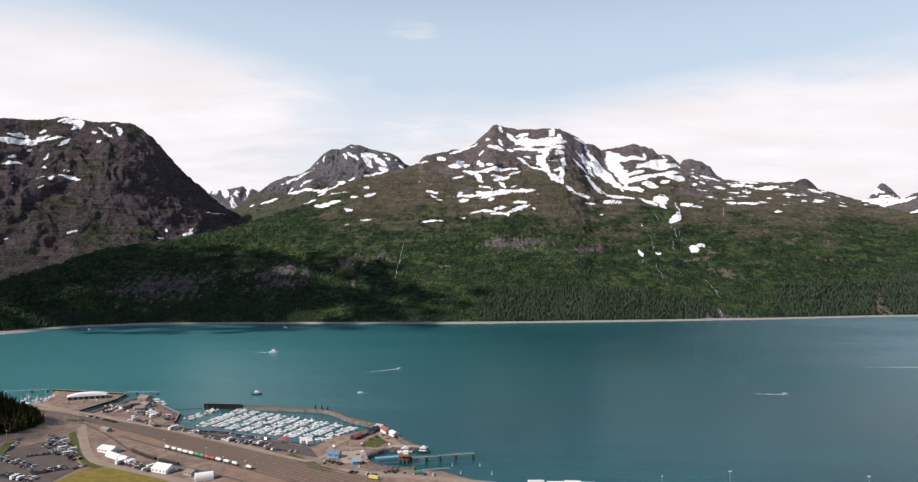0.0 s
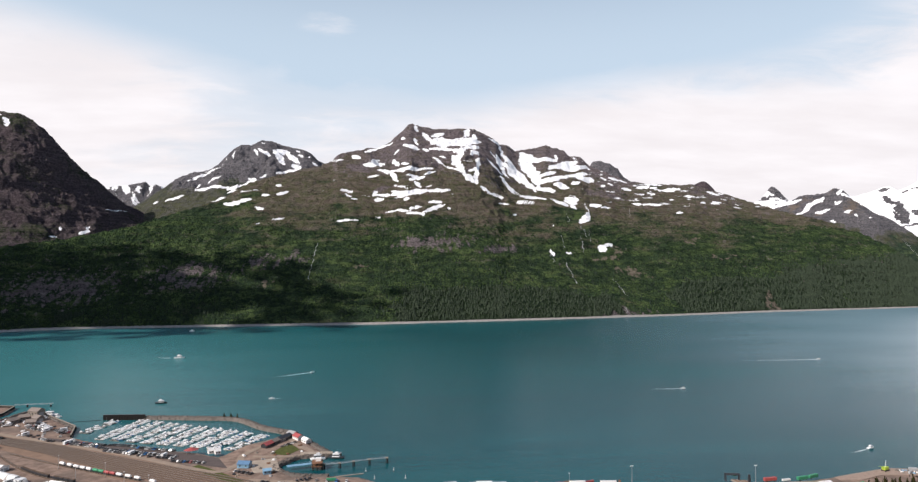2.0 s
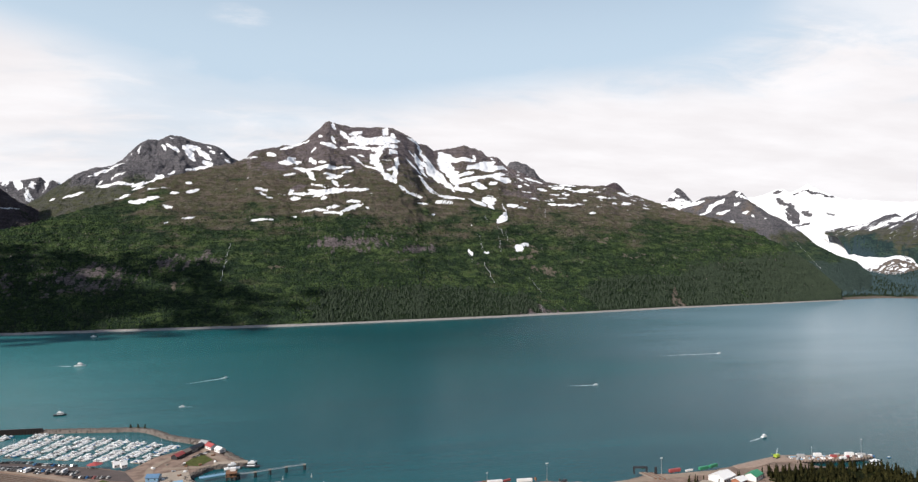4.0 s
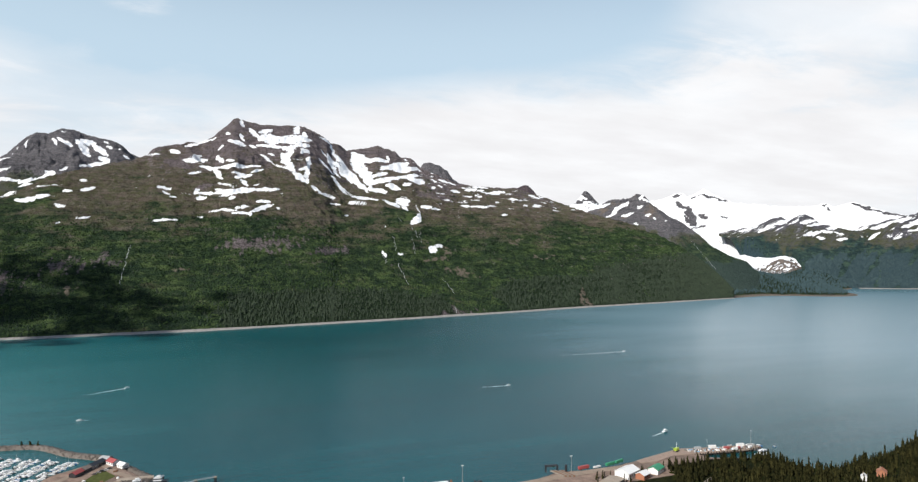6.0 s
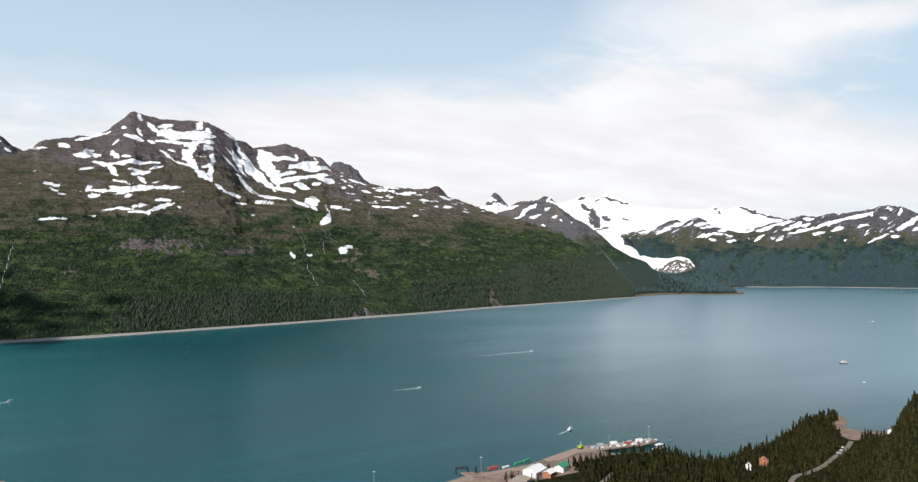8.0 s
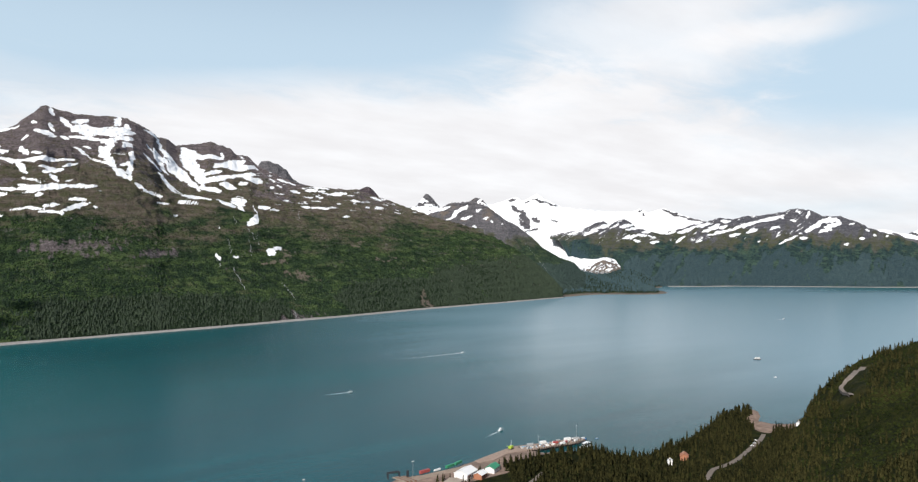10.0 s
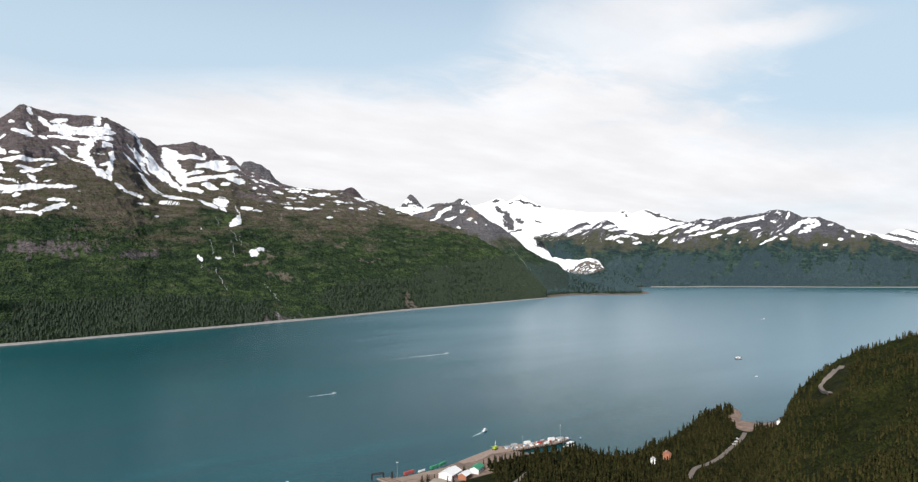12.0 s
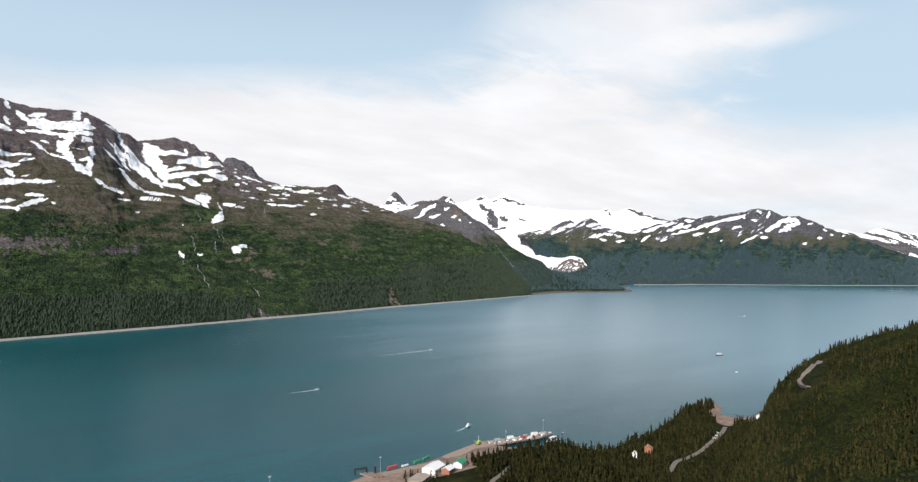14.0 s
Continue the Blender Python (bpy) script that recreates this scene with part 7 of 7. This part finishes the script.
def ferry_ramp():
    root = empty("ferry_ramp", Matrix(), "dark timber ferry ramp tower with a pale cabin", "ramp")
    for x in (-56, -52, -48):
        for y in (642, 647, 652):
            bm = bmesh.new()
            tube(bm, (x, y, -4), (x, y, 7.0), 0.4, sides=7)
            part("pile", bm, timber, root)
    for z in (3.5, 6.6):
        bm = bmesh.new()
        box(bm, -52, 647, z, 10, 12, 0.5)
        part("platform", bm, rust_mat, root)
    for y in (642, 652):
        for a, b in (((-56, y, 0.5), (-48, y, 6.5)), ((-48, y, 0.5), (-56, y, 6.5))):
            bm = bmesh.new()
            tube(bm, a, b, 0.2, sides=5)
            part("brace", bm, rust_mat, root)
    bm = bmesh.new()
    box(bm, -51, 650, 7.1, 5, 5, 2.6)
    part("cabin", bm, white_paint, root)


ferry_ramp()
slab("jetty", [(-72, 692), (-40, 690), (-40, 684), (-72, 684)], 2.4, 3.6, concrete, "pale concrete jetty on the point", "jetty", kind="structure")
tug = motor_boat("tug_boat", 15, dark_paint, "dark-hulled tug moored at the jetty", True, "working boats", tall=1.5)
place(tug, [(-36, 678, 80, 0.1)])
place(motor_boat("tour_boat", 15, white_gel, "white tour boat moored at the jetty", True, "working boats", tall=1.6), [(-54, 676, 95, 0.1)])


def dolphin(x, y, top=3.8):
    root = empty("mooring_dolphin", Matrix(), "cluster of dark mooring piles", "mooring piles", "mooring dolphins")
    for k in range(6):
        a = k * math.pi / 3
        bm = bmesh.new()
        tube(bm, (x + 1.3 * math.cos(a), y + 1.3 * math.sin(a), -4), (x + 0.55 * math.cos(a), y + 0.55 * math.sin(a), top), 0.32, sides=6)
        part("pile", bm, timber, root)
    bm = bmesh.new()
    tube(bm, (x, y, top - 0.8), (x, y, top + 0.3), 1.3, sides=8)
    part("band", bm, steel, root)


for x, y in ((-32, 684), (-455, 952), (-425, 950), (-610, 962), (-590, 966), (-640, 950)):
    dolphin(x, y)


def catwalk(a, b, z, label):
    root = empty("catwalk", Matrix(), label, "catwalk", "catwalks")
    bm = bmesh.new()
    u, v = Vector((*a, z)), Vector((*b, z))
    box(bm, (u.x + v.x) / 2, (u.y + v.y) / 2, z, (v - u).length, 1.2, 0.35, math.atan2(v.y - u.y, v.x - u.x))
    part("deck", bm, steel, root)
    for s in (0, 1):
        bm = bmesh.new()
        tube(bm, u + Vector((0, (s - 0.5), 1)), v + Vector((0, (s - 0.5), 1)), 0.06, sides=4)
        part("handrail", bm, steel, root)


catwalk((-468, 946), (-422, 950), 4.0, "pale steel catwalk between mooring piles")
catwalk((-642, 950), (-588, 966), 4.0, "pale steel catwalk between mooring piles")
floating_dock((-34, 622), (-8, 628), "pale floating dock off the pier", False)
for x, y in ((-6, 634), (20, 634), (30, 610), (2, 612)):
    bm = bmesh.new()
    tube(bm, (x, y, -1), (x, y, 3.5), 0.25, 0.1, 6)
    root = empty("channel_marker", Matrix(), "slim pale marker post in the water", "marker", "channel markers")
    part("post", bm, white_paint, root)
    bm = bmesh.new()
    tube(bm, (x, y, 0.0), (x, y, 0.7), 0.8, sides=8)
    part("float", bm, grey_paint, root)

# ---- eastern dock ----
slab("dock", [(415, 556), (437, 562), (481, 573), (533, 560), (569, 556), (570, 545), (546, 544), (505, 550), (462, 556), (434, 546), (415, 548)], 2.2, 3.6, dock_deck, "long brownish dock deck on dark piles", "dock")
for k in range(26):
    f = k / 25
    x, y = 484 + f * 84, 572 - f * 16 - 0.6
    for yy in (y, 551.5 - 6.5 * f - 1.5):
        bm = bmesh.new()
        tube(bm, (x, yy, -5), (x, yy, 2.3 if yy > 553 else 4.1), 0.4, sides=6)
        pile = part("dock_pile", bm, timber)
        tagged(pile, "dark round pile under the dock", "pile", "dock piles")


def crane():
    root = empty("crawler_crane", Matrix(), "lime-green crawler crane on the dock", "crane")
    bm = bmesh.new()
    box(bm, 0, 0, 1.1, 6, 3.4, 2.6, bevel=0.15)
    part("cab", bm, lime_paint, root)
    for s in (-1.6, 1.6):
        bm = bmesh.new()
        box(bm, 0, s, 0, 6.4, 0.9, 1.1, bevel=0.2)
        part("crawler_track", bm, black_mat, root)
    for s in (-0.5, 0.5):
        bm = bmesh.new()
        tube(bm, (2.5, s, 2.5), (-9, s, 5.5), 0.25, 0.18, 5)
        part("boom", bm, lime_paint, root)
    bm = bmesh.new()
    tube(bm, (0, 0, 3.6), (1.2, 0, 9.5), 0.2, 0.12, 6)
    part("mast", bm, white_paint, root)
    bm = bmesh.new()
    box(bm, 1.8, 0.9, 1.6, 1.4, 1.2, 1.6)
    part("window", bm, glass_mat, root)


crane()
bpy.data.objects["crawler_crane"].matrix_basis = pose(473, 566, 3.6, 0, 0, 20)
place(lamp_post(15, 1), [(565, 555, 0, 3.6), (511, 562, 0, 3.6, 0.6)])
dock_crates = box_trailer(white_paint, "white container on the dock", 7)
place(dock_crates, [(516, 560, -12, 3.2, 1.1), (548, 553, -10, 3.2, 1.2), (534, 546, -4, 3.2, 0.9), (555, 546, 12, 3.2, 0.8)])
place(box_trailer(red_paint, "red container on the dock", 7), [(529, 553, -12, 3.2, 0.9), (541, 548, 20, 3.2, 0.8)])
place(box_trailer(grey_paint, "grey container on the dock", 7), [(498, 562, -14, 3.2), (538, 558, -10, 3.2, 0.7), (560, 550, -20, 3.2), (490, 556, 30, 3.2, 0.8)])
rd = random.Random(4)
for k in range(90):
    x = rd.uniform(482, 566)
    y = 567 - (x - 482) * 0.15 + rd.uniform(-11, -1)
    bm = bmesh.new()
    box(bm, 0, 0, 0, rd.uniform(0.8, 3.0), rd.uniform(0.8, 2.0), rd.uniform(0.5, 1.8), 0, taper=rd.uniform(0.7, 1.0))
    ob = part("cargo_crate", bm, rd.choice((rust_mat, dark_paint, white_paint, grey_paint, pale_blue, grey_timber)))
    ob.matrix_basis = pose(x, y, 3.61, 0, 0, rd.uniform(0, 180))
    tagged(ob, "crate of gear standing on the dock", "crate", "dock crates")
barge = motor_boat("barge", 22, white_gel, "white barge moored below the dock", False, "working boats")
place(barge, [(556, 530, -75, 0.2)])
place(motor_boat("motor_boat", 8, blue_paint, "blue motor boat at the dock end", False, "working boats"), [(577, 556, 60, 0.1), (592, 548, 70, 0.1, 0.5)])
gable_shed("dock_warehouse", 20, 15, 5.5, 8.5, white_paint, white_paint, "white dockside warehouse with a pitched roof", 1).matrix_basis = pose(379, 522, 3.1, 0, 0, 25)
gable_shed("dock_shed", 15, 10, 4.5, 7.0, white_paint, green_paint, "white shed with a green roof among the spruces", 1).matrix_basis = pose(411, 520, 3.1, 0, 0, 30)
gable_shed("dock_shed", 12, 9, 4.5, 6.6, orange_paint, white_paint, "rust-red shed with a white roof beside the spruces", 1).matrix_basis = pose(389, 511, 3.1, 0, 0, 25)
gable_shed("flat_shed", 20, 14, 4.0, 5.0, concrete, concrete, "low pale shed behind the quay", 1).matrix_basis = pose(352, 507, 3.1, 0, 0, 30)
for k in range(7):
    bm = bmesh.new()
    box(bm, 0, 0, 0, 1.5, 19, 1.0 + 0.1 * (k % 3))
    ob = part("timber_stack", bm, rust_mat if k % 2 else grey_timber)
    ob.matrix_basis = pose(320 + k * 1.9, 551 - k * 0.7, 3.02, 0, 0, 12)
    tagged(ob, "long stack of brown timber on the quay", "timber stack", "timber stacks")


def gantry():
    root = empty("loading_gantry", Matrix(), "dark steel loading gantry at the quay edge", "gantry")
    for x in (-6, 6):
        for y in (-1.5, 1.5):
            bm = bmesh.new()
            box(bm, x, y, 0, 0.7, 0.7, 5.5)
            part("leg", bm, dark_paint, root)
    for y in (-1.5, 1.5):
        bm = bmesh.new()
        box(bm, 0, y, 5.5, 13, 0.8, 0.9)
        part("beam", bm, dark_paint, root)
    bm = bmesh.new()
    box(bm, 2, 0, 4.6, 2.5, 2.0, 1.0)
    part("trolley", bm, green_paint, root)
    return root


gantry().matrix_basis = pose(318, 559, 3.0, 0, 0, -10)
bm = bmesh.new()
box(bm, 330, 552, 3.0, 2.0, 2.0, 7.5, taper=0.8)
tagged(part("bollard_tower", bm, dark_paint), "dark square tower on the quay", "tower")

# houses in the woods
def cabin(lx, ly, eave, ridge, walls, roof, label):
    root = gable_shed("house", lx, ly, eave, ridge, walls, roof, label, 1, "house")
    bm = bmesh.new()
    box(bm, lx * 0.2, ly * 0.15, ridge - 1, 0.8, 0.8, 2.0)
    part("chimney", bm, concrete, root)
    bm = bmesh.new()
    box(bm, lx / 2 + 1.4, 0, 0.2, 2.6, ly, 0.4)
    part("deck", bm, grey_timber, root)
    return root


def on_land(x, y):
    return float(land_height(np.array([float(x)]), np.array([float(y)]))[0][0])


cabin(9, 8, 5.0, 7.6, orange_paint, orange_paint, "orange-red two-storey house in the spruces").matrix_basis = pose(602, 431, on_land(602, 431), 0, 0, 35)
cabin(5, 5, 4.0, 6.0, white_paint, white_paint, "small white house in the spruces").matrix_basis = pose(577, 430, on_land(577, 430), 0, 0, 35)
cabin(5, 5, 4.0, 6.0, white_paint, grey_paint, "small white hut above the cove").matrix_basis = pose(792, 408, on_land(792, 408), 0, 0, 15)
strip("road_east", EAST_ROAD, 5.0, 0.5, road_grey, "pale road through the spruces to the cove", "road", on_land=True, thick=1.5)
strip("road_hill", HILL_ROAD, 7.0, 1.0, road_grey, "pale road bend cut into the hillside", "road", on_land=True, thick=3.0)
strip("path", PATH, 5, 0.4, road_grey, "gravel track into the spruces", "road", on_land=True, thick=1.0)

# ---- boats out on the fjord, with their wakes ----
def wake(x0, y0, x1, y1, wide, label="white wake trailing behind a boat"):
    """Foam from the boat at the first point, thinning towards the second."""
    n_ = 60
    f = np.linspace(0, 1, n_)
    px, py = x0 + (x1 - x0) * f, y0 + (y1 - y0) * f
    dx_, dy_ = x1 - x0, y1 - y0
    ln = math.hypot(dx_, dy_)
    offs = np.array([-1.0, -0.5, 0, 0.5, 1.0])[:, None]
    w_ = wide * (0.35 + 0.65 * f)
    x = px[None] - dy_ / ln * offs * w_
    y = py[None] + dx_ / ln * offs * w_
    dense = (1.15 - 1.0 * f[None] ** 0.7) * (1 - 0.35 * np.abs(offs))
    ob = sheet("wake", x, y, np.full_like(x, 0.06), foam, {"dense": dense})
    return tagged(ob, label, "wake", kind="stuff")


speed = motor_boat("speed_boat", 8, white_gel, "small white motor boat under way", group="boats under way")
runs = [((-103, 1166), (-190, 1108), 2.6), ((849, 1189), (610, 1192), 2.4), ((465, 959), (392, 964), 2.2), ((-141, 963), (-118, 964), 1.2), ((2121, 1167), (2070, 1180), 3.0)]
place(speed, [(a[0], a[1], math.degrees(math.atan2(b[0] - a[0], -(b[1] - a[1]))), 0.15) for a, b, _ in runs])
for a, b, wd in runs:
    wake(a[0], a[1], b[0], b[1], wd)
place(motor_boat("fishing_boat", 13, white_gel, "white fishing boat on the fjord", True, "boats under way"), [(520, 643, -70, 0.1, 0.8), (-372, 1350, -90, 0.1, 1.5), (-465, 1799, -90, 0.1, 1.0), (-964, 1750, 60, 0.1, 0.8), (1140, 636, 40, 0.1, 0.4)])
wake(-388, 1353, -430, 1368, 3.0)
wake(512, 640, 480, 628, 1.6)
place(motor_boat("trawler", 15, dark_paint, "dark-hulled trawler with a white wheelhouse", True, "boats under way"), [(-286, 953, -88, 0.1)])


def tour_ship():
    root = empty("tour_ship", Matrix(), "white two-deck tour ship on the fjord", "ship")
    bm = bmesh.new()
    hull_mesh(bm, 22, 7.5, 2.4, -1)
    part("hull", bm, dark_paint, root)
    for k, (ln, wd) in enumerate(((16, 6.4), (12, 5.6))):
        bm = bmesh.new()
        box(bm, 0, -1 - k, 2.4 + k * 2.5, wd, ln, 2.4, taper=0.97)
        house_ = part("deckhouse", bm, white_paint, root)
        bm = bmesh.new()
        box(bm, 0, -1 - k, 3.3 + k * 2.5, wd + 0.08, ln * 0.94, 0.9)
        part("window", bm, glass_mat, house_)
    bm = bmesh.new()
    tube(bm, (0, -1, 7.2), (0, -1.5, 11), 0.15, 0.08, 6)
    part("mast", bm, steel, root)
    return root


tour_ship().matrix_basis = pose(1293, 763, 0.1, 0, 0, 55) @ Matrix.Scale(0.68, 4)

# ---- clouds added out of view to shade the left slope and the small hill ----
def cumulus(x, y, z, wide, deep, lumps, seed):
    """A flat-based heap of rounded lumps, added unseen to block the sun."""
    r = random.Random(seed)
    bm = bmesh.new()
    for _ in range(lumps):
        a, q = r.uniform(0, 6.283), r.random() ** 0.6
        s = r.uniform(0.14, 0.30) * min(wide, deep) * (1.2 - 0.7 * q)
        m_ = Matrix.Translation((q * wide * math.cos(a), q * deep * math.sin(a), s * 0.35)) @ Matrix.Diagonal((s * 1.25, s * 1.15, s * 0.6, 1))
        bmesh.ops.create_icosphere(bm, subdivisions=2, radius=1.0, matrix=m_)
    # torn wisps round the rim break up the edge of the shade
    for _ in range(lumps * 2):
        a, q = r.uniform(0, 6.283), r.gauss(1.12, 0.14)
        s = r.uniform(0.04, 0.11) * min(wide, deep)
        m_ = Matrix.Translation((q * wide * math.cos(a), q * deep * math.sin(a), s * 0.3)) @ Matrix.Diagonal((s * 1.7, s, s * 0.4, 1))
        bmesh.ops.create_icosphere(bm, subdivisions=1, radius=1.0, matrix=m_)
    for v in bm.verts:
        v.co.z = max(v.co.z, -0.03 * wide)
    ob = part("cloud", bm, cloud_mat)
    ob.matrix_basis = pose(x, y, z)
    return tagged(ob, "unseen white heaped cloud with a flat base, added to cast shade", "cloud", "clouds", "structure")


CLOUD_Z = 1800.0
lift = sun_way * (CLOUD_Z / sun_way.z)
for gx_, gy_, wide, deep, lumps in ((-770, 2060, 640, 300, 120), (-550, 748, 88, 66, 44)):
    cumulus(gx_ + lift.x, gy_ + lift.y, CLOUD_Z, wide, deep, lumps, int(abs(gx_)))
